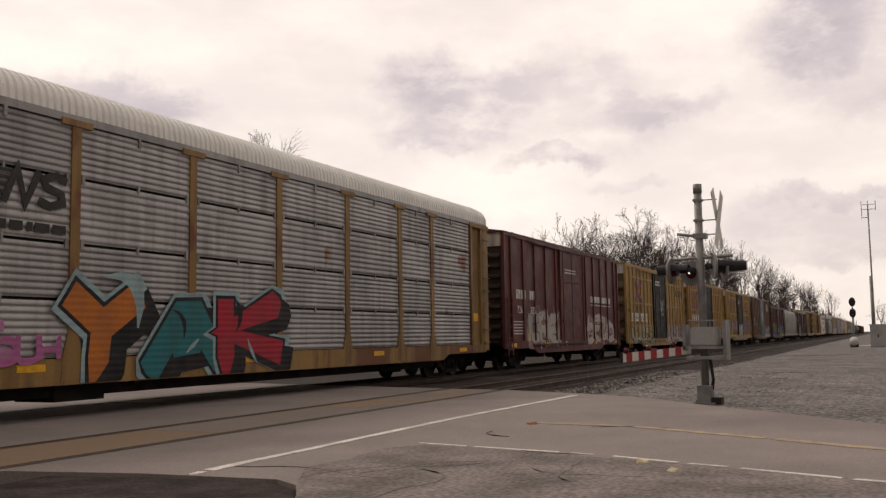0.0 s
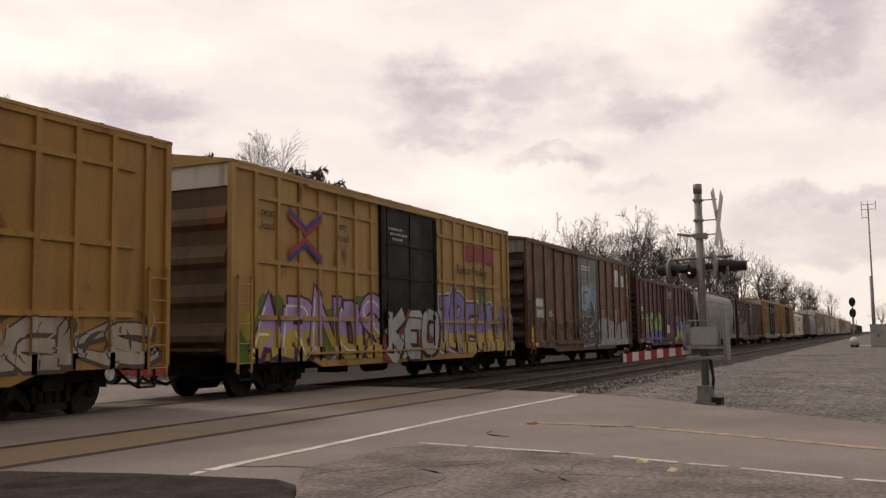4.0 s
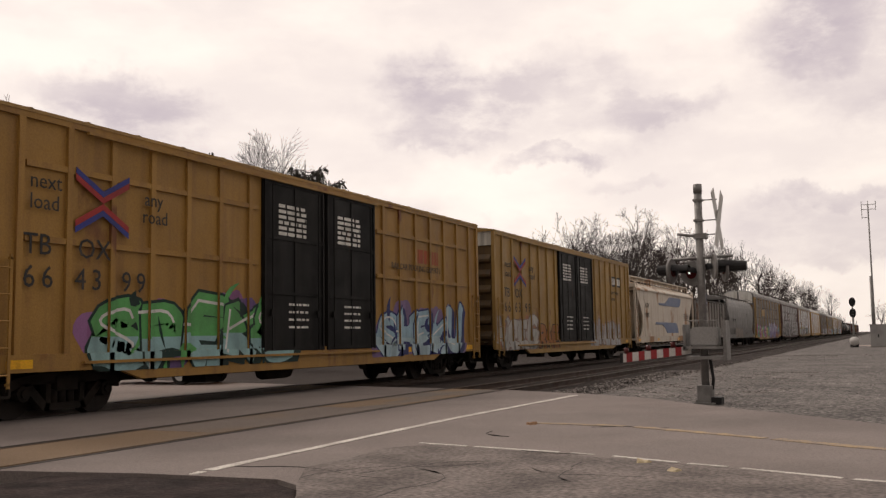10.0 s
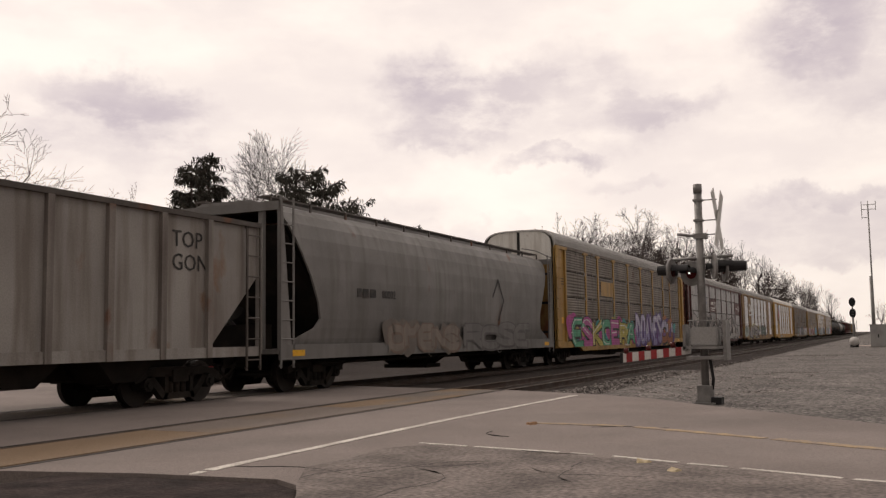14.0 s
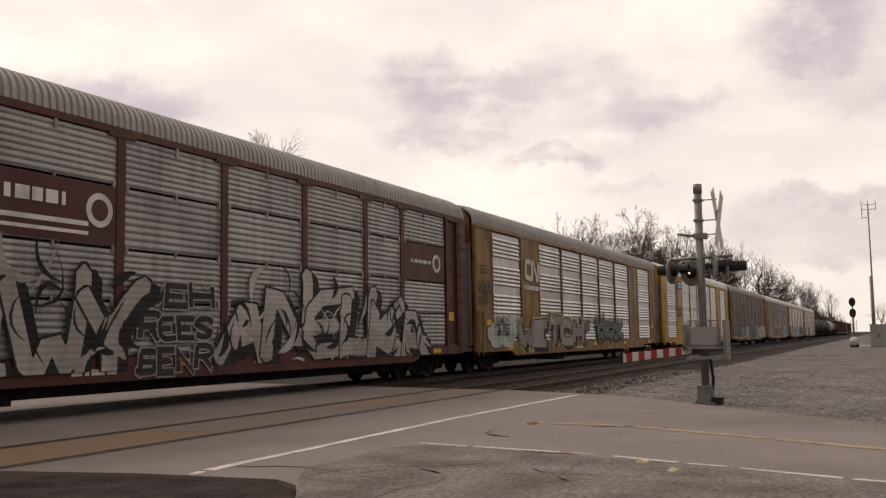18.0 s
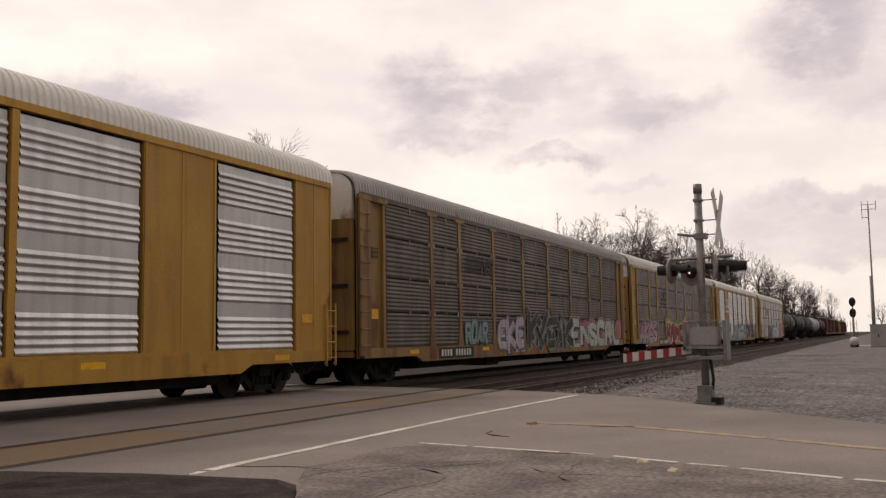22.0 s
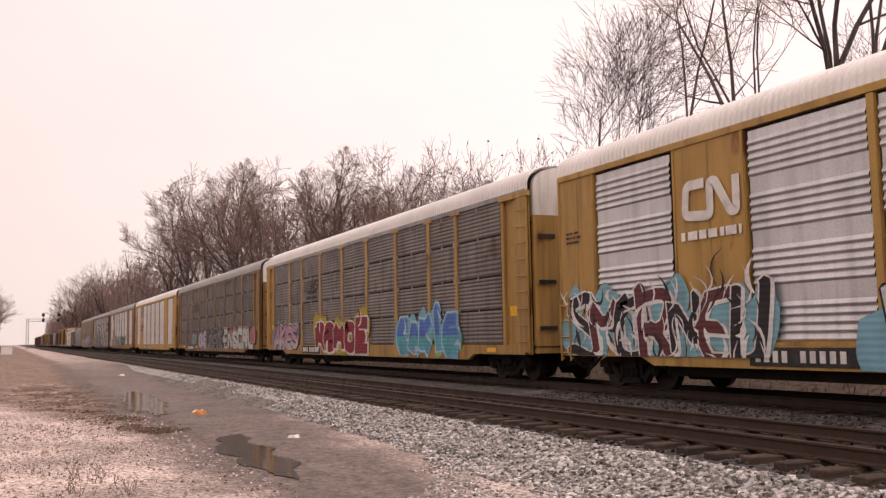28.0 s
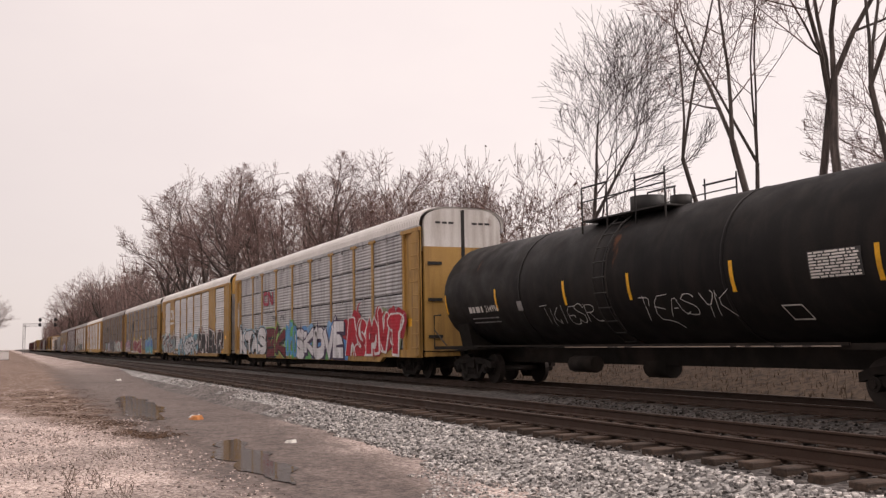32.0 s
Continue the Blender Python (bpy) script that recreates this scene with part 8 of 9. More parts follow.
def grow_tree(seed, height, levels, stems=1, trunk=0.28, first=0.3, side=0.8, up=0.1, open_=0.75, fork=0.4, fine=0.006, wob=0.13, keep=(0.5, 0.75), dome=(0.2, 4.5)):
    """Bare tree: (thick limbs, fine twigs) as segment lists; limbs bend gently up and carry side shoots."""
    rr = random.Random(seed)
    thick, thin = [], []
    mid, rz, rx = height * (1 + dome[0]) / 2, height * (1 - dome[0]) / 2, dome[1]
    bulge = [(rr.uniform(0, 6.28), rr.uniform(-0.5, 0.9)) for _ in range(5)]

    def room(p, d):
        """Way left along d to the crown's uneven skin."""
        a = Vector((p.x / rx, p.y / rx, (p.z - mid) / rz))
        b = Vector((d.x / rx, d.y / rx, d.z / rz))
        t = math.atan2(a.y, a.x)
        swell = 0.86 + 0.16 * max(math.cos(t - u) * math.cos(1.6 * (a.z - w)) for u, w in bulge)
        bb, ab = b.dot(b), a.dot(b)
        q = ab * ab - bb * (a.dot(a) - swell * swell)
        return max(0.0, (-ab + math.sqrt(q)) / bb) if q > 0 else 0.0

    def turn(p, d, ln, r, lev, ang):
        ax = d.orthogonal().normalized()
        ax.rotate(Matrix.Rotation(rr.uniform(0, 6.28), 3, d))
        e = d.copy()
        e.rotate(Matrix.Rotation(ang * rr.uniform(0.7, 1.3), 3, ax))
        if e.z < -0.1:
            e.z *= -0.3
        e.normalize()
        left = room(p, e) * rr.uniform(0.8, 1.05)
        if left > 0.12:
            shoot(p, e, min(ln, left), r, lev)
        elif lev >= levels - 1:
            shoot(p, e, min(ln, 0.3), r, lev)

    def shoot(p, d, ln, r, lev):
        n = 4 if lev < levels - 1 else 1
        last = lev == levels - 1
        for i in range(n):
            j = Vector((rr.uniform(-1, 1), rr.uniform(-1, 1), rr.uniform(-0.6, 0.8))) * wob
            d = (d + j + Vector((0, 0, up))).normalized()
            q = p + d * ln / n
            r2 = r * (0.9 if lev == 0 else 0.84)
            (thick if r > 0.03 else thin).append((p, q, max(r, fine), max(r2, fine * 0.8)))
            p, r = q, r2
            if not last and i >= (2 if lev == 0 else 0) and i < n - 1:
                for _ in range(1 + (rr.random() < side - 1)):
                    if rr.random() < side:
                        turn(p, d, ln * rr.uniform(*keep) * (1.05 - 0.12 * i), r * rr.uniform(0.42, 0.62), lev + 1, open_)
        if not last:
            for k in range(2 + (lev == 0 and rr.random() < 0.6)):
                turn(p, d, ln * (rr.uniform(0.62, 0.9) if lev < 2 else rr.uniform(0.42, 0.66)), r * rr.uniform(0.66, 0.82), lev + 1, fork)
    for k in range(stems):
        a = 6.28 * k / stems + rr.uniform(-0.4, 0.4)
        o = Vector((math.cos(a) * 0.25, math.sin(a) * 0.25, -0.25)) if stems > 1 else Vector((0, 0, -0.25))
        d = Vector((math.cos(a) * 0.3, math.sin(a) * 0.3, 1)).normalized() if stems > 1 else Vector((rr.uniform(-0.06, 0.06), 0, 1))
        shoot(o, d, height * first * rr.uniform(0.85, 1.1), trunk / math.sqrt(stems), 0)
    top = max(q.z for _, q, _, _ in thick + thin)
    k = height / top
    sc = lambda L: [(p * k, q * k, a, b) for p, q, a, b in L]
    return sc(thick), sc(thin)


TREES = {}


def tree_kind(key, sides=(6, 3), leaf=0, twig=None, **kw):
    thick, thin = grow_tree(**kw)
    a, b = sticks(thick, sides[0]), sticks(thin, sides[1])
    a.materials.append(M_BARK)
    b.materials.append(twig or M_TWIG)
    TREES[key] = (a, b)
    if leaf:
        rr = random.Random(3)
        V, F = [], []
        for p, q, _, _ in rr.sample(thin, min(leaf, len(thin))):
            n = len(V)
            c = q + Vector((rr.uniform(-0.1, 0.1), rr.uniform(-0.1, 0.1), rr.uniform(-0.15, 0.05)))
            u = Vector((rr.uniform(-1, 1), rr.uniform(-1, 1), rr.uniform(-1, 1))).normalized() * 0.07
            v = u.orthogonal().normalized() * 0.05
            V += [(c - u)[:], (c + v)[:], (c + u)[:], (c - v)[:]]
            F.append((n, n + 1, n + 2, n + 3))
        me = bpy.data.meshes.new("leaves")
        me.from_pydata(V, [], F)
        me.materials.append(M_LEAF)
        TREES[key] += (me,)


def plant(key, x, y, k=1.0, turn=0.0, label="bare grey deciduous tree in winter behind the train", lean=0.0, z=None):
    t = thing("tree", label, "tree", group="bare trees along the railway")
    zz = ground_z(x, y) if z is None else z
    t.matrix_basis = pose(x, y, zz, 0, lean, turn) @ Matrix.Diagonal((k, k, k, 1))
    part("trunk", TREES[key][0], None, t)
    part("crown", TREES[key][1], None, t)
    if len(TREES[key]) > 2:
        part("leaves", TREES[key][2], None, t)
    return t


def spruce(x, y, h, seed, width=0.9, reach_most=6.0):
    """Ragged open conifer: long boughs with lifted tips, side sprays and hanging needle fringes."""
    rr = random.Random(seed)
    t = thing("spruce_tree", "dark ragged evergreen spruce behind the train", "tree", group="evergreens")
    t.matrix_basis = pose(x, y, ground_z(x, y))
    segs = [(Vector((0, 0, -0.2)), Vector((0, 0, h * 0.5)), 0.2, 0.13), (Vector((0, 0, h * 0.5)), Vector((0, 0, h)), 0.13, 0.02)]
    V, F = [], []

    def needle(c, tip, w):
        n = len(V)
        V.extend(((c - w)[:], (c + w)[:], (tip + w * 0.35)[:], (tip - w * 0.35)[:]))
        F.append((n, n + 1, n + 2, n + 3))
    z = h * 0.25
    while z < h * 0.97:
        reach = min(reach_most, (h - z) * width + 0.35)
        for _ in range(5 if h - z > 1.5 else 4):
            a = rr.uniform(0, 6.28)
            d = Vector((math.cos(a), math.sin(a), 0))
            side = d.cross(Vector((0, 0, 1)))
            ln = reach * rr.uniform(0.5, 1.12)
            p = Vector((0, 0, z + rr.uniform(-0.25, 0.25)))
            sag, lift = rr.uniform(0.02, 0.16), rr.uniform(0.1, 0.34)
            at = lambda u: p + d * ln * u + Vector((0, 0, ln * (lift * u * u - sag * math.sin(u * math.pi) * 0.6)))
            pts = [at(k / 5) for k in range(6)]
            segs += [(q, r, 0.045 - 0.008 * k, 0.037 - 0.006 * k) for k, (q, r) in enumerate(zip(pts, pts[1:]))]
            m = int(3 + ln * 2.6)
            for k in range(m):
                u = 0.22 + 0.78 * (k + rr.random() * 0.6) / m
                c = at(u)
                for sg in (-1, 1):
                    sl = (0.3 + 0.5 * (1 - u)) * rr.uniform(0.5, 1.2)
                    e = c + side * sg * sl + d * sl * 0.6 + Vector((0, 0, rr.uniform(-0.22, 0.06)))
                    segs.append((c, e, 0.012, 0.006))
                    for j in range(7):
                        q = c.lerp(e, (j + rr.random()) / 7)
                        needle(q, q + Vector((rr.uniform(-0.12, 0.12), rr.uniform(-0.12, 0.12), rr.uniform(-0.34, -0.05))) + d * 0.08, Vector((rr.uniform(-1, 1), rr.uniform(-1, 1), 0.3)) * 0.045)
                for j in range(3):
                    needle(c, c + Vector((rr.uniform(-0.1, 0.1), rr.uniform(-0.1, 0.1), rr.uniform(0.04, 0.22))) + d * 0.15, side * 0.04)
        z += 0.34 + 0.02 * (h - z)
    a = sticks(segs, 4)
    a.materials.append(M_BARK)
    part("trunk", a, None, t)
    me = bpy.data.meshes.new("needles")
    me.from_pydata(V, [], F)
    me.materials.append(M_NEEDLE)
    part("needles", me, None, t)


def thicket(name, count, where, hgt, ma, label, seed, width=(0.02, 0.08), cat="woods"):
    """Uncountable thin stems and blades as one object; where() gives x, y, ground, tallest."""
    rr = random.Random(seed)
    V, F = [], []
    for _ in range(count):
        x, y, z, top = where(rr)
        ln = top * rr.uniform(*hgt)
        b = z + (top - ln) * rr.random()
        a = rr.uniform(0, 3.14)
        w = rr.uniform(*width)
        dx, dy = math.cos(a) * w, math.sin(a) * w
        lx, ly = rr.uniform(-0.3, 0.3) * ln, rr.uniform(-0.3, 0.3) * ln
        n = len(V)
        V += [(x - dx, y - dy, b), (x + dx, y + dy, b), (x + lx, y + ly, b + ln)]
        F.append((n, n + 1, n + 2))
    me = bpy.data.meshes.new(name)
    me.from_pydata(V, [], F)
    me.materials.append(ma)
    tagged(new(name, me), label, cat, "", "stuff")


def build_trees():
    tree_kind("spread", seed=3, height=12.5, levels=6, trunk=0.2, first=0.3, up=0.04, side=0.85, open_=0.75, fork=0.5, keep=(0.6, 0.85), dome=(0.15, 4.6), fine=0.007)
    tree_kind("fan", seed=5, height=14.0, levels=6, trunk=0.15, first=0.42, up=0.03, side=1.0, open_=0.62, fork=0.5, keep=(0.62, 0.95), wob=0.07, fine=0.008, dome=(0.36, 4.6), twig=M_TWIG_D)
    tree_kind("tall", seed=8, height=19.0, levels=6, trunk=0.16, first=0.45, up=0.05, side=0.85, open_=0.8, fork=0.4, keep=(0.5, 0.75), wob=0.12, dome=(0.35, 3.8), fine=0.008)
    tree_kind("leaning", seed=15, height=18.0, levels=6, stems=2, trunk=0.17, first=0.42, up=0.05, side=0.7, open_=0.75, fork=0.42, keep=(0.45, 0.7), wob=0.12, dome=(0.3, 4.2), fine=0.008)
    tree_kind("bushy", seed=21, height=9.5, levels=5, stems=4, trunk=0.2, first=0.36, up=0.04, leaf=220, side=0.95, open_=0.75, fork=0.5, fine=0.009, dome=(0.05, 3.0))
    tree_kind("far_a", seed=31, height=15.0, levels=6, trunk=0.3, first=0.36, up=0.03, side=0.95, open_=0.8, fork=0.5, sides=(4, 3), fine=0.011, keep=(0.55, 0.8), wob=0.14, dome=(0.12, 4.8))
    tree_kind("far_b", seed=37, height=15.0, levels=6, trunk=0.32, first=0.3, up=0.02, side=0.95, open_=0.8, fork=0.55, sides=(4, 3), fine=0.011, keep=(0.55, 0.8), wob=0.14, dome=(0.08, 5.4))
    tree_kind("far_c", seed=43, height=15.0, levels=5, trunk=0.32, first=0.34, up=0.03, side=0.95, open_=0.85, fork=0.5, sides=(4, 3), fine=0.018, keep=(0.55, 0.8), wob=0.18, dome=(0.08, 5.2))
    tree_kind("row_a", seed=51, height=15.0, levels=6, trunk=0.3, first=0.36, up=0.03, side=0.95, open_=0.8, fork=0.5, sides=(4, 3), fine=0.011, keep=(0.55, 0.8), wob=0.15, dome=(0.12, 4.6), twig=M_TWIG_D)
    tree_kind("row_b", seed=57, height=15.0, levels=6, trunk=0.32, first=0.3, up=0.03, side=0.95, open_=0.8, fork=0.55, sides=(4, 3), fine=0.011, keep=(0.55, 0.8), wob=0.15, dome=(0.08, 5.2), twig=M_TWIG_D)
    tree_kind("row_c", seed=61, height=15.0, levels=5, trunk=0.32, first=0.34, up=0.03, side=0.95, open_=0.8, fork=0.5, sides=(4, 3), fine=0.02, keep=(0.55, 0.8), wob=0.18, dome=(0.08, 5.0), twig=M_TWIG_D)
    rr = random.Random(12)
    # past the pan: tall trees on the bank behind the train
    plant("fan", -31.3, 22.0, 1.0, 20)
    plant("leaning", -25.2, 23.0, 0.95, 100, lean=-9)
    plant("tall", -22.8, 22.5, 0.95, 10, lean=-6)
    plant("tall", -21.8, 22.6, 1.05, 130, lean=-4)
    plant("tall", -19.5, 22.0, 1.15, 250, lean=-5)
    plant("leaning", -17.5, 24.0, 1.1, 250, lean=-4)
    plant("spread", -21.5, 30.0, 1.1, 140)
    plant("far_b", -26.0, 34.0, 0.85, 80)
    plant("tall", -14.0, 23.0, 1.0, 75)
    plant("spread", -10.0, 25.0, 1.1, 310)
    for x, y, k in ((-36, 21.5, 1.05), (-39.5, 22.5, 1.12), (-43, 21.5, 1.18), (-47, 22.5, 1.24), (-51, 21.5, 1.26), (-55, 22.5, 1.28), (-33.5, 24, 0.95)):
        plant("bushy", x, y, k, rr.uniform(0, 360), "bushy bare tree with a few withered brown leaves")
    for x, y, k, q in ((-60, 23, 0.98, "far_b"), (-64, 22, 1.0, "far_a"), (-69, 22, 0.95, "far_b"), (-74, 23, 1.0, "far_a"), (-80, 22, 0.96, "far_b"), (-86, 22.5, 1.05, "far_a"), (-93, 22, 1.3, "far_a"), (-99, 21.5, 1.36, "far_b"),
                       (-106, 22, 1.42, "far_a"), (-113, 21.5, 1.45, "far_b"), (-121, 21, 1.5, "far_a"), (-129, 22, 1.4, "far_b"), (-139, 21, 1.3, "far_a"), (-150, 21, 1.2, "far_b"), (-162, 21.5, 1.2, "far_a"), (-176, 21, 1.25, "far_b"), (-190, 20, 1.25, "far_a"),
                       (-205, 20, 1.3, "far_b"), (-222, 19.5, 1.35, "far_a"), (-240, 19.5, 1.4, "far_b"), (-258, 19, 1.5, "far_a"), (-276, 19, 1.55, "far_b"), (-295, 18.5, 1.6, "far_a"), (-315, 18.5, 1.6, "far_b"), (-340, 18.5, 1.6, "far_a"), (-370, 18.5, 1.5, "far_b")):
        q = q if x > -150 else "far_c"
        plant(q, x, y + rr.uniform(-0.5, 0.5), k, rr.uniform(0, 360))
        plant("far_a" if x > -90 else "far_c", x - 3, y + 6 + rr.uniform(-1, 2), k * 0.95, rr.uniform(0, 360))
    # beyond the crossing
    plant("fan", 49.5, 35.0, 1.06, 60)
    plant("far_a", 44.5, 36.0, 0.78, 140)
    plant("far_b", 30.0, 36.0, 0.75, 10)
    plant("far_a", 33.5, 36.0, 0.62, 200)
    plant("far_b", 36.5, 37.0, 0.64, 90)
    plant("far_a", 26.5, 34.5, 0.8, 300)
    spruce(46.8, 31.0, 12.0, 5, 1.25, 6.3)
    spruce(36.0, 30.5, 10.2, 6, 0.3, 0.85)
    spruce(37.7, 30.8, 10.9, 7, 0.3, 0.95)
    for x, y, k, q in ((64, 25, 0.52, "far_b"), (69, 26, 0.58, "far_a"), (74, 25, 0.62, "far_b"), (79, 25, 0.66, "far_a"), (85, 26, 0.72, "far_b"), (92, 25, 0.86, "far_a"), (99, 24, 0.98, "far_b"), (104, 24, 1.12, "far_a"), (112, 25, 1.0, "far_b"),
                       (121, 24, 1.02, "far_a"), (130, 25, 1.12, "far_b"), (140, 24, 1.1, "far_a"), (151, 25, 1.15, "far_b"), (163, 24, 1.15, "far_a"), (177, 24.5, 1.2, "far_a"), (192, 24, 1.22, "far_a"), (206, 23, 1.22, "far_b"), (225, 24, 0.95, "far_a"),
                       (250, 23, 0.95, "far_b"), (280, 24, 0.95, "far_a"), (315, 23, 1.0, "far_b"), (355, 24, 1.0, "far_a"), (400, 23, 1.05, "far_b"), (460, 22, 1.1, "far_a")):
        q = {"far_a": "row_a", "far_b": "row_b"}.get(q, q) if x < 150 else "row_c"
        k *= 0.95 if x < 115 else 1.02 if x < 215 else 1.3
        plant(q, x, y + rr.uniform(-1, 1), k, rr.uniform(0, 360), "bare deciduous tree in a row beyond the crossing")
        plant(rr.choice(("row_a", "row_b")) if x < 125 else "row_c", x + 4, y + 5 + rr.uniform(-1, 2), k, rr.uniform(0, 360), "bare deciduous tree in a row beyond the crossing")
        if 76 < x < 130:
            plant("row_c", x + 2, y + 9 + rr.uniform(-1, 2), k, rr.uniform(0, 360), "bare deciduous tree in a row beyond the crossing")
    for x, y, k in ((165, -6.5, 0.55), (180, -5.0, 0.6), (150, -9.0, 0.6), (200, -2.5, 0.55), (240, 0.5, 0.6), (-228, -4.0, 0.95), (-244, -2.5, 1.05), (-258, -6.0, 1.1), (-280, -3.5, 1.1), (-300, -14, 0.8), (-380, -6, 1.0)):
        plant("far_c", x, y, k, rr.uniform(0, 360), "bare tree on the open side of the tracks")

    def band(x0, x1, y0, y1, top):
        def f(r):
            x, y = r.uniform(x0, x1), r.uniform(y0, y1)
            n = noise.noise((x * 0.06, y * 0.05, 1.0)) * 0.5 + 0.75
            return x, y, ground_z(x, y) - 0.1, top * max(0.25, n)
        return f
    thicket("distant_woods", 30000, band(-620, -170, 18.5, 50, 21), (0.1, 0.4), M_TWIG, "dense bare brown woods along the far tracks", 5, (0.05, 0.16))
    thicket("distant_woods", 6000, band(-150, -48, 24, 36, 5), (0.15, 0.5), M_TWIG, "dense bare brown woods behind the train", 6, (0.02, 0.06))
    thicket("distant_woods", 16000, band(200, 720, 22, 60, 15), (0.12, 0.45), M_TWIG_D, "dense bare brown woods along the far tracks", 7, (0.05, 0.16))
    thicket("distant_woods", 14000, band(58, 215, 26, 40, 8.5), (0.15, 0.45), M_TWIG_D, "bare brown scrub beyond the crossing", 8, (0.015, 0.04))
    thicket("distant_woods", 3000, band(140, 420, -14, -2, 7), (0.15, 0.5), M_TWIG, "bare brown scrub on the open side", 9, (0.04, 0.12))
    thicket("distant_woods", 3000, band(-700, -260, -40, -8, 13), (0.15, 0.5), M_TWIG, "bare brown woods on the open side", 10, (0.06, 0.2))
    # added out of view behind the camera: darkens what the flat rack panels reflect
    thicket("distant_woods", 9000, band(-280, 320, -85, -52, 17), (0.3, 0.6), M_TWIG_D, "unseen dark woods added behind the camera to dim reflections", 13, (0.25, 0.9))
    thicket("dry_brush", 12000, band(-70, 0, 17.2, 23, 0.42), (0.3, 1.0), M_BRUSH, "dry brown grass and brush on the bank", 11, (0.008, 0.03), "brush")
    thicket("dry_brush", 5000, band(-220, -70, 17.4, 24, 0.9), (0.3, 1.0), M_BRUSH, "dry brown grass and brush on the bank", 12, (0.02, 0.06), "brush")


build_trees()
# ---- trackside things ----
M_ALU = material("dull_aluminium", (0.27, 0.26, 0.25), 0.55, 0.4, second=(0.2, 0.19, 0.185), patch=(4, 0.4, 0.6))
M_HOOD = material("black_hood", (0.016, 0.015, 0.016), 0.6)
M_LENS = material("dark_red_lens", (0.09, 0.012, 0.012), 0.2)
M_STRIPE_R = material("red_stripe", (0.36, 0.035, 0.04), 0.5, second=(0.28, 0.03, 0.035))
M_STRIPE_W = material("white_stripe", (0.62, 0.6, 0.58), 0.5, second=(0.5, 0.48, 0.46))
M_BOXG = material("grey_cabinet_paint", (0.33, 0.32, 0.31), 0.6, second=(0.26, 0.25, 0.245))
M_GREEN_GLOW = material("lit_lamp", (0.9, 0.85, 0.8), 0.4, emit=1.3)


def round_lamp(parent, x, y, z, face, hood_len=0.33):
    """One flashing-light unit: backing disc, hood, lens; face: +1 or -1 along the road."""
    m = pose(x, y, z, 0, 0, face)
    bm = bmesh.new()
    tube(bm, [(0, 0.0, 0), (0, 0.05, 0)], 0.25, 20)
    lamp = part("light_unit", bm, M_ALU, parent, "grey round backing plate", m=m)
    bm = bmesh.new()
    n = 14
    outer = [[(r * math.cos(math.pi * i / n), yy, r * math.sin(math.pi * i / n)) for i in range(n + 1)] for r, yy in ((0.13, -0.0), (0.115, -hood_len), (0.105, -hood_len), (0.12, 0.0))]
    loft(bm, outer, closed=False, caps=False)
    part("hood", bm, M_HOOD, lamp)
    bm = bmesh.new()
    tube(bm, [(0, -0.02, 0), (0, -0.002, 0)], 0.11, 16)
    part("lens", bm, M_LENS, lamp)


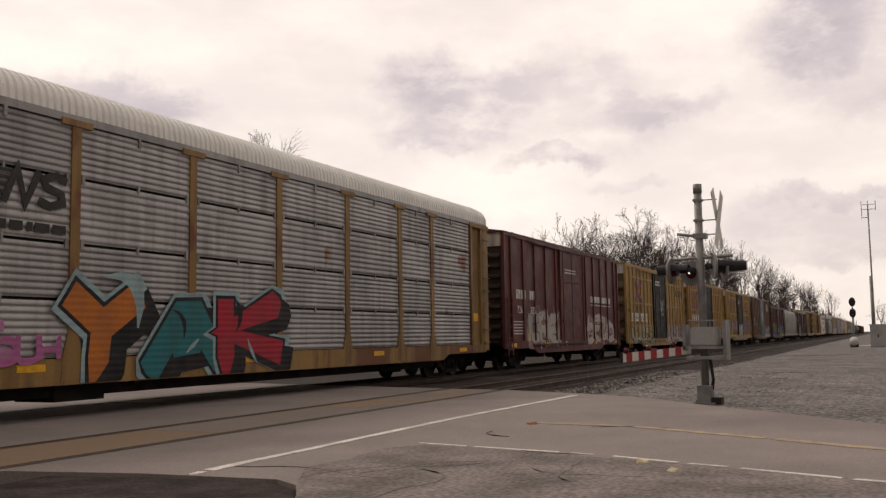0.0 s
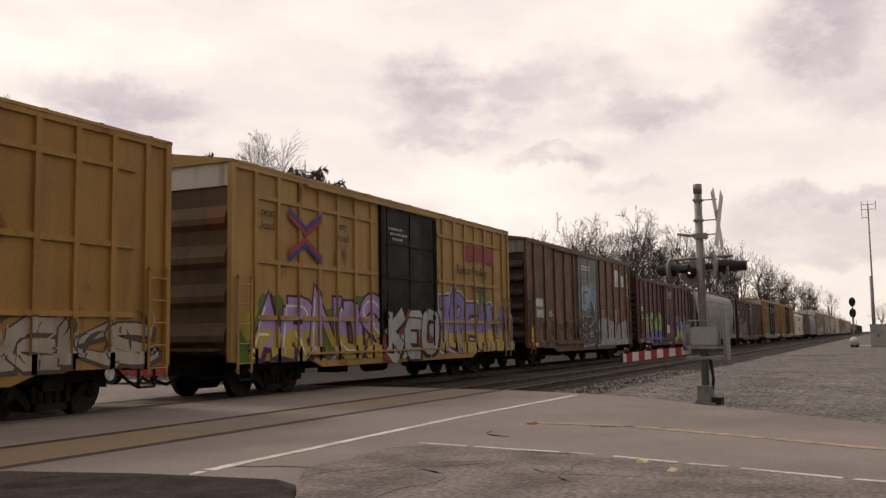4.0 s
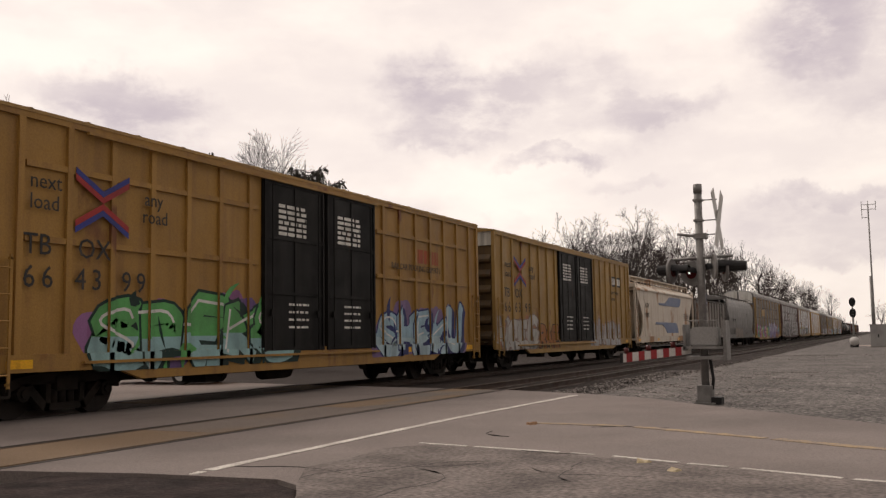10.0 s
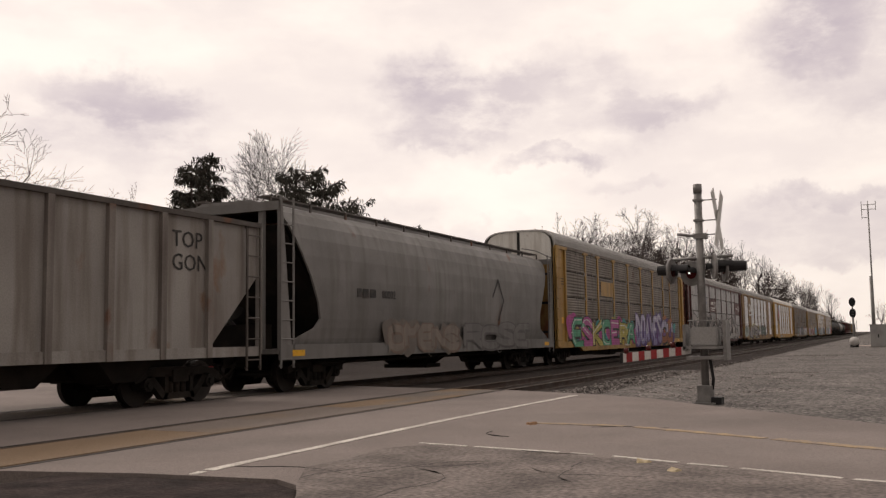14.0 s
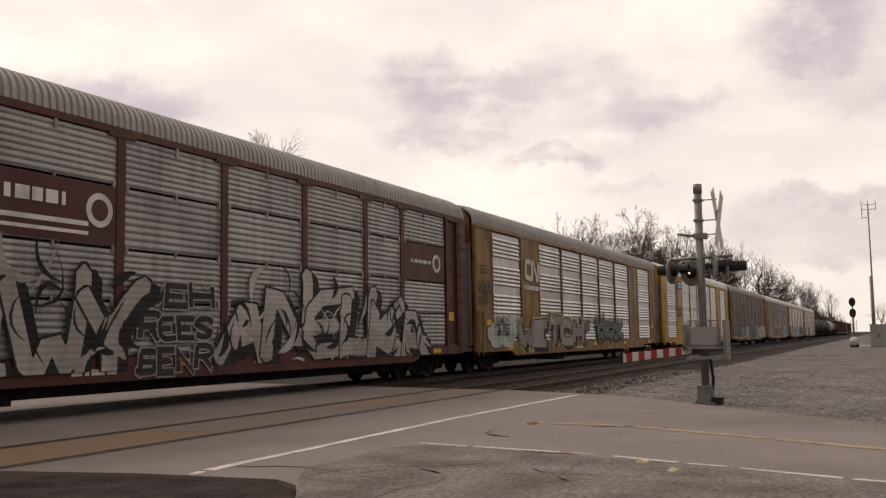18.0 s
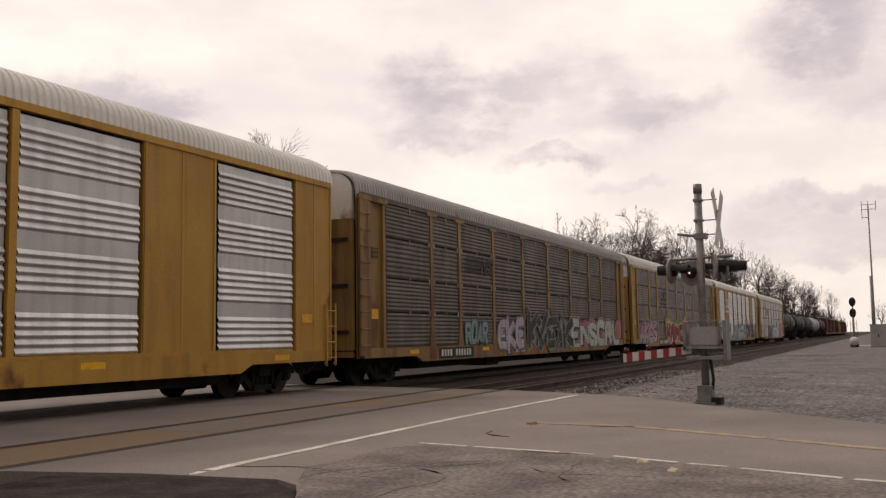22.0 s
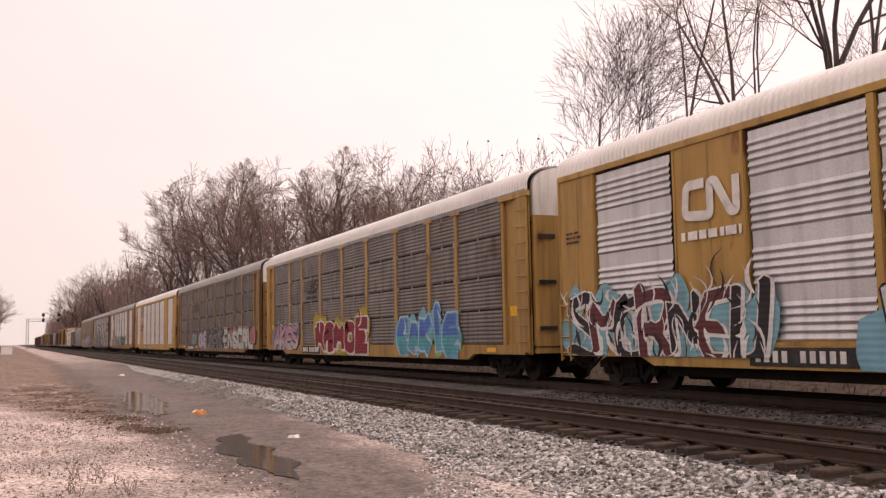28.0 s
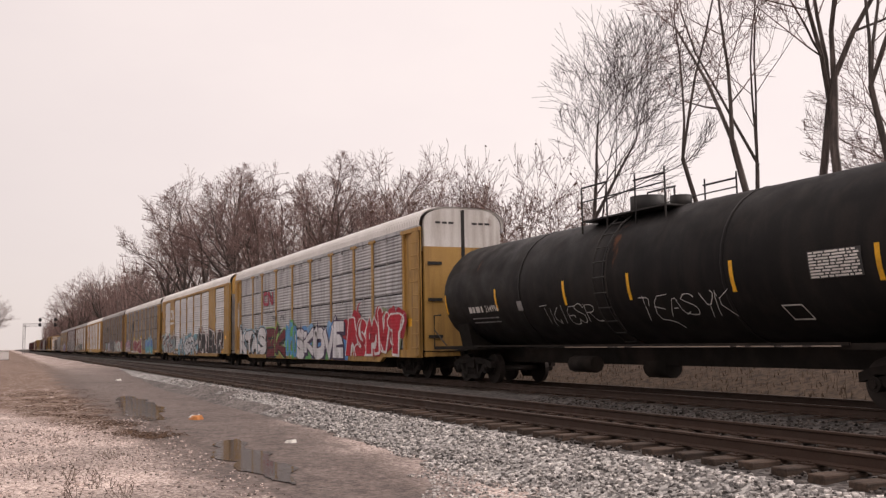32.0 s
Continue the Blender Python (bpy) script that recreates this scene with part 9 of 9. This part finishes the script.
def crossing_signal():
    bx, by, bz = 18.6, 3.15, -0.15
    t = thing("crossing_signal", "grey level crossing signal mast with crossbuck and lowered gate", "railway signal", pose(bx, by, bz))
    bm = bmesh.new()
    tube(bm, [(0, 0, 0.3), (0, 0, 4.28)], 0.075, 12)
    tube(bm, [(0, 0, 4.12), (0, 0, 4.3)], 0.085, 12)
    part("mast", bm, M_ALU, t)
    bm = bmesh.new()
    box(bm, -0.2, 0.2, -0.2, 0.2, -0.05, 0.06)
    box(bm, -0.14, 0.14, -0.14, 0.14, 0.06, 0.38)
    for a in (-0.15, 0.15):
        for b in (-0.15, 0.15):
            tube(bm, [(a, b, 0.06), (a, b, 0.11)], 0.025, 6)
    part("base", bm, M_ALU, t)
    bm = bmesh.new()
    box(bm, -0.18, 0.1, -0.32, -0.12, -0.05, 0.16)
    part("junction_box", bm, M_HOOD, t)
    bm = bmesh.new()
    tube(bm, [(-0.02, -0.13, 0.3), (-0.05, -0.16, 0.5), (0, -0.12, 0.8), (0, -0.09, 0.95)], 0.03, 6)
    part("cable", bm, M_HOOD, t)
    # crossbuck, turned nearly edge-on to the camera
    cb = new("crossbuck")
    cb.parent = t
    cb.matrix_basis = pose(0.02, -0.36, 3.58, 0, 0, -5)
    for s in (-1, 1):
        bm = bmesh.new()
        box(bm, -0.63, 0.63, -0.012 + 0.014 * s, 0.0 + 0.014 * s, -0.115, 0.115)
        ob = part("blade", bm, M_STRIPE_W, cb, "white crossbuck blade")
        ob.matrix_basis = pose(0, 0, 0, 0, 60 * s, 0)
    bm = bmesh.new()
    for z in (3.98, 3.58, 3.3):
        tube(bm, [(0, -0.06, z), (0.02, -0.36, z)], 0.012, 5)
        box(bm, -0.09, 0.09, -0.09, 0.09, z - 0.02, z + 0.02)
    part("bracket", bm, M_ALU, t)
    bm = bmesh.new()
    tube(bm, [(-0.05, 0.42, 3.33), (-0.02, 0.12, 3.28), (0, -0.1, 3.3)], 0.03, 6)
    box(bm, -0.1, 0.1, -0.15, 0.1, 3.22, 3.32)
    part("side_arm", bm, M_ALU, t)
    # lamp arm and four hooded lamps
    bm = bmesh.new()
    tube(bm, [(-0.02, 0.62, 2.83), (-0.02, -0.62, 2.86)], 0.03, 8)
    part("lamp_arm", bm, M_ALU, t)
    round_lamp(t, -0.12, 0.52, 2.6, -8)
    round_lamp(t, 0.12, 0.2, 2.56, 250, 0.3)
    round_lamp(t, -0.1, -0.3, 2.66, 20)
    round_lamp(t, 0.1, -0.42, 2.62, 200)
    # arms of hoods seen from the side
    for y0, y1, z in ((0.46, 0.84, 2.63), (-0.3, -0.86, 2.66)):
        bm = bmesh.new()
        n = 12
        loft(bm, [[(0.02 + r * math.sin(2 * math.pi * i / n), y, z + r * math.cos(2 * math.pi * i / n)) for i in range(n)] for y, r in ((y0, 0.12), (y1, 0.095))])
        part("hood", bm, M_HOOD, t)
    bm = bmesh.new()
    tube(bm, [(-0.14, 0.2, 2.55), (-0.12, 0.2, 2.55)], 0.018, 8)
    part("lit_lens", bm, M_GREEN_GLOW, t, "small lit lamp")
    # gate mechanism and counterweight frame
    bm = bmesh.new()
    box(bm, -0.2, 0.2, -0.3, 0.22, 1.12, 1.5)
    bmesh.ops.bevel(bm, geom=bm.edges[:], offset=0.03, segments=2, affect="EDGES")
    part("gate_mechanism", bm, M_BOXG, t)
    bm = bmesh.new()
    box(bm, -0.26, -0.2, -0.42, 0.36, 1.08, 1.13)
    box(bm, 0.2, 0.26, -0.42, 0.36, 1.08, 1.13)
    box(bm, -0.26, 0.26, -0.46, -0.4, 0.86, 1.62)
    box(bm, -0.26, 0.26, 0.3, 0.35, 1.05, 1.55)
    box(bm, -0.26, 0.26, -0.4, 0.3, 0.88, 0.94)
    for y in (-0.3, -0.16, 0.1, 0.22):
        tube(bm, [(-0.18, y, 1.5), (-0.18, y, 1.62)], 0.012, 5)
    tube(bm, [(-0.18, -0.32, 1.62), (-0.18, 0.26, 1.62)], 0.012, 5)
    part("gate_frame", bm, M_ALU, t)
    bm = bmesh.new()
    box(bm, 0.08, 0.13, -0.06, 0.06, 1.95, 2.15)
    part("number_tag", bm, material("blue_tag", (0.05, 0.08, 0.25), 0.5), t, "small blue tag")
    # gate arm, lowered towards the road
    tip, root = Vector((18.33 - bx, 4.72 - by, 0.74 - bz + 0.02)), Vector((0.0, 0.25, 1.06))
    d = tip - root
    arm = part("gate_arm", bmesh.new(), M_STRIPE_W, t, "short red and white striped gate arm")
    bm = bmesh.new()
    ring = lambda p, hh: [(p.x - 0.03, p.y, p.z - hh), (p.x + 0.03, p.y, p.z - hh), (p.x + 0.03, p.y, p.z + hh), (p.x - 0.03, p.y, p.z + hh)]
    loft(bm, [ring(root, 0.075), ring(tip, 0.09)])
    me = mesh_of("gate_arm", bm, M_STRIPE_W)
    arm.data = me
    for k in range(5):
        a, b = root + d * (0.13 + 0.175 * k), root + d * (0.13 + 0.175 * k + 0.085)
        bm = bmesh.new()
        ring2 = lambda p, hh: [(p.x - 0.034, p.y, p.z - hh), (p.x + 0.034, p.y, p.z - hh), (p.x + 0.034, p.y, p.z + hh), (p.x - 0.034, p.y, p.z + hh)]
        loft(bm, [ring2(a, 0.081 + 0.0027 * k), ring2(b, 0.083 + 0.0027 * k)])
        part("red_stripe", bm, M_STRIPE_R, arm, "red stripe")
    bm = bmesh.new()
    box(bm, tip.x - 0.036, tip.x + 0.036, tip.y - 0.05, tip.y + 0.01, tip.z - 0.1, tip.z + 0.1)
    part("arm_end", bm, M_HOOD, arm)
    for u in (0.25, 0.6, 0.92):
        p = root + d * u
        bm = bmesh.new()
        tube(bm, [(p.x, p.y, p.z + 0.08), (p.x, p.y, p.z + 0.19)], 0.05, 8)
        part("arm_light", bm, M_LENS, arm, "small red arm light")


def block_signal(x, y, h, name="block_signal", label="black two-head railway block signal on a short mast"):
    t = thing(name, label, "railway signal", pose(x, y, ground_z(x, y)))
    bm = bmesh.new()
    tube(bm, [(0, 0, -0.05), (0, 0, h - 1.0)], 0.09, 8)
    box(bm, -0.35, 0.35, -0.35, 0.35, -0.05, 0.3)
    part("mast", bm, M_ALU, t)
    for z in (h - 0.4, h - 1.35):
        bm = bmesh.new()
        prof = [(0.27 * math.cos(a), z + 0.4 * math.sin(a)) for a in [2 * math.pi * k / 18 for k in range(18)]]
        loft(bm, [[(-0.05, u, v) for u, v in prof], [(0.03, u, v) for u, v in prof]])
        hd = part("signal_head", bm, M_HOOD, t)
        for q in (0.22, -0.02, -0.26):
            bm = bmesh.new()
            tube(bm, [(-0.3, 0, z + q), (-0.05, 0, z + q)], 0.11, 8)
            part("hood", bm, M_HOOD, hd)
    bm = bmesh.new()
    tube(bm, [(0, 0, h - 2.4), (0, 0, h - 0.6)], 0.05, 6)
    for q in (-0.25, 0.25):
        tube(bm, [(0.25, q, 0.3), (0.25, q, h - 2.0)], 0.02, 5)
    for k in range(5):
        tube(bm, [(0.25, -0.25, 0.6 + k * 0.35), (0.25, 0.25, 0.6 + k * 0.35)], 0.015, 5)
    part("ladder", bm, M_ALU, t)


def cantilever_signal(x=-318.0):
    t = thing("signal_bridge", "cantilever signal bridge with two black heads over the tracks", "railway signal", pose(x, 0, -0.3))
    bm = bmesh.new()
    for dx in (-0.4, 0.4):
        for dy in (4.1, 4.8):
            box(bm, dx - 0.06, dx + 0.06, dy - 0.06, dy + 0.06, 0, 9.4)
    for k in range(9):
        tube(bm, [(-0.4, 4.1, k * 1.04), (-0.4, 4.8, (k + 1) * 1.04)], 0.04, 4)
        tube(bm, [(0.4, 4.8, k * 1.04), (0.4, 4.1, (k + 1) * 1.04)], 0.04, 4)
    part("post", bm, M_ALU, t)
    bm = bmesh.new()
    for z in (8.6, 9.4):
        for dx in (-0.4, 0.4):
            box(bm, dx - 0.05, dx + 0.05, 4.1, 14.4, z - 0.05, z + 0.05)
    for k in range(10):
        tube(bm, [(0.4, 4.5 + k, 8.6), (0.4, 5.5 + k, 9.4)], 0.035, 4)
    part("arm", bm, M_ALU, t)
    for y in (8.9, 13.3):
        for z in (10.6, 9.0):
            bm = bmesh.new()
            prof = [(y + 0.45 * math.cos(a), z + 0.62 * math.sin(a)) for a in [2 * math.pi * k / 16 for k in range(16)]]
            loft(bm, [[(0.42, u, v) for u, v in prof], [(0.55, u, v) for u, v in prof]])
            part("signal_head", bm, M_HOOD, t)
        bm = bmesh.new()
        box(bm, 0.42, 0.5, y - 0.06, y + 0.06, 8.6, 11.0)
        part("head_mast", bm, M_ALU, t)


def antenna_mast():
    x, y = 95.0, 0.62
    t = thing("antenna_mast", "thin radio antenna mast with a forked aerial", "mast", pose(x, y, ground_z(x, y)))
    bm = bmesh.new()
    tube(bm, [(0, 0, -0.1), (0, 0, 13.2)], 0.09, 8, r1=0.06)
    part("pole", bm, M_ALU, t)
    bm = bmesh.new()
    for z in (12.7, 13.15):
        tube(bm, [(0, -0.65, z), (0, 0.55, z)], 0.03, 5)
    for q in (-0.65, 0.0, 0.55):
        tube(bm, [(0, q, 12.6 - (0.8 if q > 0.3 else 0)), (0, q, 13.5)], 0.03, 5)
    tube(bm, [(0, 0, 11.9), (0, 0.6, 12.0)], 0.025, 5)
    part("aerial", bm, M_ALU, t)
    t = thing("utility_pole", "short grey pole standing beside the antenna mast", "pole", pose(x - 1.5, y + 0.1, ground_z(x - 1.5, y)))
    bm = bmesh.new()
    tube(bm, [(0, 0, -0.1), (0, 0, 6.4)], 0.13, 8, r1=0.11)
    part("pole", bm, M_ALU, t)
    bm = bmesh.new()
    box(bm, -0.25, 0.25, -0.2, 0.2, 0.4, 1.1)
    part("meter_box", bm, M_BOXG, t)


def bungalow(x, y, w, d, h, label, name="equipment_cabinet", ma=None):
    t = thing(name, label, "cabinet", pose(x, y, ground_z(x, y) - 0.02))
    ma = ma or M_BOXG
    bm = bmesh.new()
    box(bm, -d / 2, d / 2, -w / 2, w / 2, 0.1, h)
    part("body", bm, ma, t)
    bm = bmesh.new()
    box(bm, -d / 2 - 0.06, d / 2 + 0.06, -w / 2 - 0.06, w / 2 + 0.06, h, h + 0.07)
    part("roof", bm, ma, t)
    bm = bmesh.new()
    box(bm, -d / 2 - 0.1, d / 2 + 0.1, -w / 2 - 0.1, w / 2 + 0.1, 0, 0.1)
    part("footing", bm, M_ROAD, t)
    bm = bmesh.new()
    box(bm, -d / 2 - 0.02, -d / 2 - 0.001, -w * 0.3, w * 0.3, 0.2, h - 0.12)
    dr = part("door", bm, ma, t)
    bm = bmesh.new()
    box(bm, -d / 2 - 0.05, -d / 2 - 0.02, w * 0.2, w * 0.24, h * 0.45, h * 0.6)
    part("handle", bm, M_HOOD, dr)


def small_things():
    block_signal(88.0, 2.25, 4.3)
    cantilever_signal()
    antenna_mast()
    bungalow(88.0, -0.15, 2.2, 3.0, 1.9, "pale grey steel equipment cabinet beside the track")
    bungalow(-150.0, -0.6, 1.5, 1.8, 1.3, "small white shed far down the track", "shed", M_STRIPE_W)
    t = thing("fuel_tank", "small white horizontal fuel tank on a stand", "tank", pose(86.5, 2.2, ground_z(86.5, 2.2)))
    bm = bmesh.new()
    loft(bm, [[(x, 0.38 * k * math.cos(a), 0.55 + 0.38 * k * math.sin(a)) for a in [2 * math.pi * i / 14 for i in range(14)]] for x, k in ((-0.6, 0.1), (-0.55, 0.6), (-0.4, 1), (0.4, 1), (0.55, 0.6), (0.6, 0.1))], smooth=True)
    part("tank", bm, M_STRIPE_W, t)
    bm = bmesh.new()
    for x in (-0.3, 0.3):
        box(bm, x - 0.05, x + 0.05, -0.3, 0.3, 0, 0.3)
    part("stand", bm, M_HOOD, t)
    # scraps on the ground
    rr = random.Random(9)
    for x, y, s, rgb, lab in ((-24.3, 4.35, 0.4, (0.5, 0.2, 0.06), "crumpled orange and white litter in wet mud"), (-25.2, 4.5, 0.3, (0.7, 0.68, 0.62), "scrap of white litter in the mud"), (-17.4, 4.9, 0.22, (0.7, 0.7, 0.66), "scrap of white litter in the mud"),
                              (-52, 5.3, 0.35, (0.75, 0.74, 0.7), "scrap of white litter by the track"), (9.05, 2.15, 0.16, (0.5, 0.4, 0.25), "scrap of pale wood on the asphalt"), (8.55, 1.75, 0.13, (0.45, 0.3, 0.16), "scrap of pale wood on the asphalt"), (12.45, 4.5, 0.14, (0.3, 0.16, 0.08), "dead leaf on the road"), (18.8, 3.9, 0.2, (0.75, 0.74, 0.7), "scrap of white litter beside the mast")):
        bm = bmesh.new()
        z = max(ground_z(x, y), 0.0 if 6.5 < x < 18 else -9)
        n = 9
        ring = [(x + s * rr.uniform(0.5, 1) * math.cos(6.283 * i / n), y + s * rr.uniform(0.3, 0.7) * math.sin(6.283 * i / n)) for i in range(n)]
        loft(bm, [[(a, b, z) for a, b in ring], [(x + (a - x) * 0.8, y + (b - y) * 0.8, z + rr.uniform(0.03, 0.3) * s) for a, b in ring]])
        tagged(new("litter", mesh_of("litter", bm, material("litter_" + lab[:12].replace(" ", "_"), rgb, 0.7, second=tuple(c * 0.8 for c in rgb), patch=(8, 0.4, 0.6)))), lab, "litter")
    for x, y, hh in ((-12.6, 0.75, 0.42), (-13.4, 1.1, 0.3), (-12.0, 1.3, 0.3), (-16.5, 1.6, 0.2), (-20, 1.0, 0.22)):
        t = thing("dry_weed", "dry brown weed stalks in gravel", "weed", pose(x, y, ground_z(x, y) - 0.02))
        seg = []
        for _ in range(12):
            p = Vector((rr.uniform(-0.08, 0.08), rr.uniform(-0.08, 0.08), 0))
            for _ in range(4):
                q = p + Vector((rr.uniform(-0.07, 0.07), rr.uniform(-0.07, 0.07), hh / 4 * rr.uniform(0.6, 1.2)))
                seg.append((p, q, 0.0035, 0.0025))
                p = q
        me = sticks(seg, 3)
        me.materials.append(M_BRUSH)
        tagged(part("stalks", me, None, t), "", "", "", "stuff")
    # a drift of dead leaves along the dirt
    rl = random.Random(21)
    V, F = [], []
    for _ in range(7000):
        x = -19.0 - 26 * rl.random() ** 1.4
        lo = max(-1.0, 6.5 + 0.22 * x)
        y = lo + max(0.8, 3.5 - lo) * (rl.random() + rl.random()) / 2
        if noise.noise((x * 0.6, y * 1.2, 4.0)) < -0.12:
            continue
        z, r, a, n = ground_z(x, y) + 0.006, rl.uniform(0.02, 0.05), rl.uniform(0, 6.28), len(V)
        for k, q in enumerate((1.0, 0.5, 0.9, 0.55)):
            V.append((x + r * q * math.cos(a + k * 1.57), y + r * q * math.sin(a + k * 1.57), z + rl.uniform(0, 0.025)))
        F.append((n, n + 1, n + 2, n + 3))
    me = bpy.data.meshes.new("dead_leaves")
    me.from_pydata(V, [], F)
    me.materials.append(material("dead_leaf", (0.12, 0.07, 0.042), 0.9, second=(0.07, 0.042, 0.027), patch=(9, 0.35, 0.65), bump=0.0))
    tagged(new("dead_leaves", me), "drift of brown dead leaves along the dirt", "leaves", "", "stuff")
    # dry grass over the pale gravel
    def tuft(r):
        x, y = r.uniform(-34, -6), r.uniform(-4, 2.2)
        return x, y, ground_z(x, y) - 0.01, 0.07 if noise.noise((x * 0.5, y * 0.8, 2.0)) > 0.02 else 0.02
    thicket("dry_grass", 4000, tuft, (0.5, 1.6), M_BRUSH, "short dry grass in the gravel", 14, (0.004, 0.012), "grass")


crossing_signal()
small_things()


def parked_car(x, y, turn):
    """Small red hatchback waiting on the road beyond the train."""
    paint = material("red_car_paint", (0.3, 0.02, 0.025), 0.3, second=(0.26, 0.018, 0.02), patch=(2, 0.4, 0.6), coat=0.5, bump=0.0)
    glass = material("dark_car_glass", (0.02, 0.022, 0.024), 0.08, bump=0.0)
    rubber = material("tyre_rubber", (0.02, 0.02, 0.02), 0.9)
    t = thing("car", "red hatchback waiting on the road behind the train", "car", pose(x, y, 0.0, 0, 0, turn))
    bm = bmesh.new()
    side = [(-2.1, 0.3), (-2.15, 0.62), (-1.95, 0.82), (-1.2, 0.92), (1.7, 0.95), (2.0, 0.88), (2.05, 0.35), (1.75, 0.25), (-1.8, 0.25)]
    loft(bm, [[(u, -0.82, v) for u, v in side], [(u, -0.86, v) for u, v in side], [(u, 0.86, v) for u, v in side], [(u, 0.82, v) for u, v in side]])
    bmesh.ops.bevel(bm, geom=bm.edges[:], offset=0.03, segments=2, affect="EDGES")
    body = part("body", bm, paint, t)
    bm = bmesh.new()
    loft(bm, [[(-1.15, -0.78, 0.93), (1.75, -0.78, 0.95), (1.75, 0.78, 0.95), (-1.15, 0.78, 0.93)], [(-0.35, -0.6, 1.42), (1.3, -0.6, 1.44), (1.3, 0.6, 1.44), (-0.35, 0.6, 1.42)]])
    part("window_glass", bm, glass, t)
    bm = bmesh.new()
    box(bm, -0.4, 1.35, -0.63, 0.63, 1.42, 1.48)
    bmesh.ops.bevel(bm, geom=bm.edges[:], offset=0.025, segments=2, affect="EDGES")
    part("roof", bm, paint, t)
    for u in (-1.35, 1.3):
        for v in (-0.78, 0.78):
            bm = bmesh.new()
            disc(bm, (0, 0), 0.31, -0.1, 0.1, 20)
            w = part("wheel", bm, rubber, t, m=pose(u, v, 0.31))
            bm = bmesh.new()
            disc(bm, (0, 0), 0.2, -0.108, 0.108, 14)
            part("rim", bm, M_GALV, w)
    for v in (-0.62, 0.62):
        bm = bmesh.new()
        box(bm, -2.16, -2.08, v - 0.16, v + 0.16, 0.6, 0.74)
        part("headlight", bm, M_REFL_W, t)
    bm = bmesh.new()
    box(bm, -2.2, -2.1, -0.75, 0.75, 0.32, 0.48)
    part("bumper", bm, M_HOOD, body)


parked_car(22.0, 19.6, 90)
# ---- the train runs towards -x, easing off a little ----
SPEED = ((0, 17.15), (3, 17.0), (17, 16.3), (24, 16.25), (25.4, 16.51), (26.8, 16.23), (27.3, 16.15), (32, 16.115))


def run(t):
    """Metres travelled since the start."""
    d = 0.0
    for (a, va), (b, vb) in zip(SPEED, SPEED[1:]):
        u = min(max(t, a), b)
        v = va + (vb - va) * (u - a) / (b - a)
        d += (u - a) * (va + v) / 2
    return d


def motions():
    times = [0, 1.5, 3, 6, 9, 12, 15, 17, 20, 22, 23, 24, 25, 26, 27, 28, 29, 30, 31, 32]
    for car, s in CARS:
        walk(car, [(t, pose(s - run(t), TRACK_Y, 0)) for t in times])
    # wheels of a truck share their turning
    turning = {}
    for w in WHEELS:
        q = round(w.location.x, 2)
        if q not in turning:
            walk(w, [(k / 30, pose(q, 0, 0.42) @ Matrix.Rotation(-run(k / 30) / 0.42, 4, "Y")) for k in range(0, 961)])
            turning[q] = (w.animation_data.action, w.animation_data.action_slot)
        else:
            w.rotation_mode = "QUATERNION"
            w.animation_data_create()
            w.animation_data.action, w.animation_data.action_slot = turning[q]


motions()
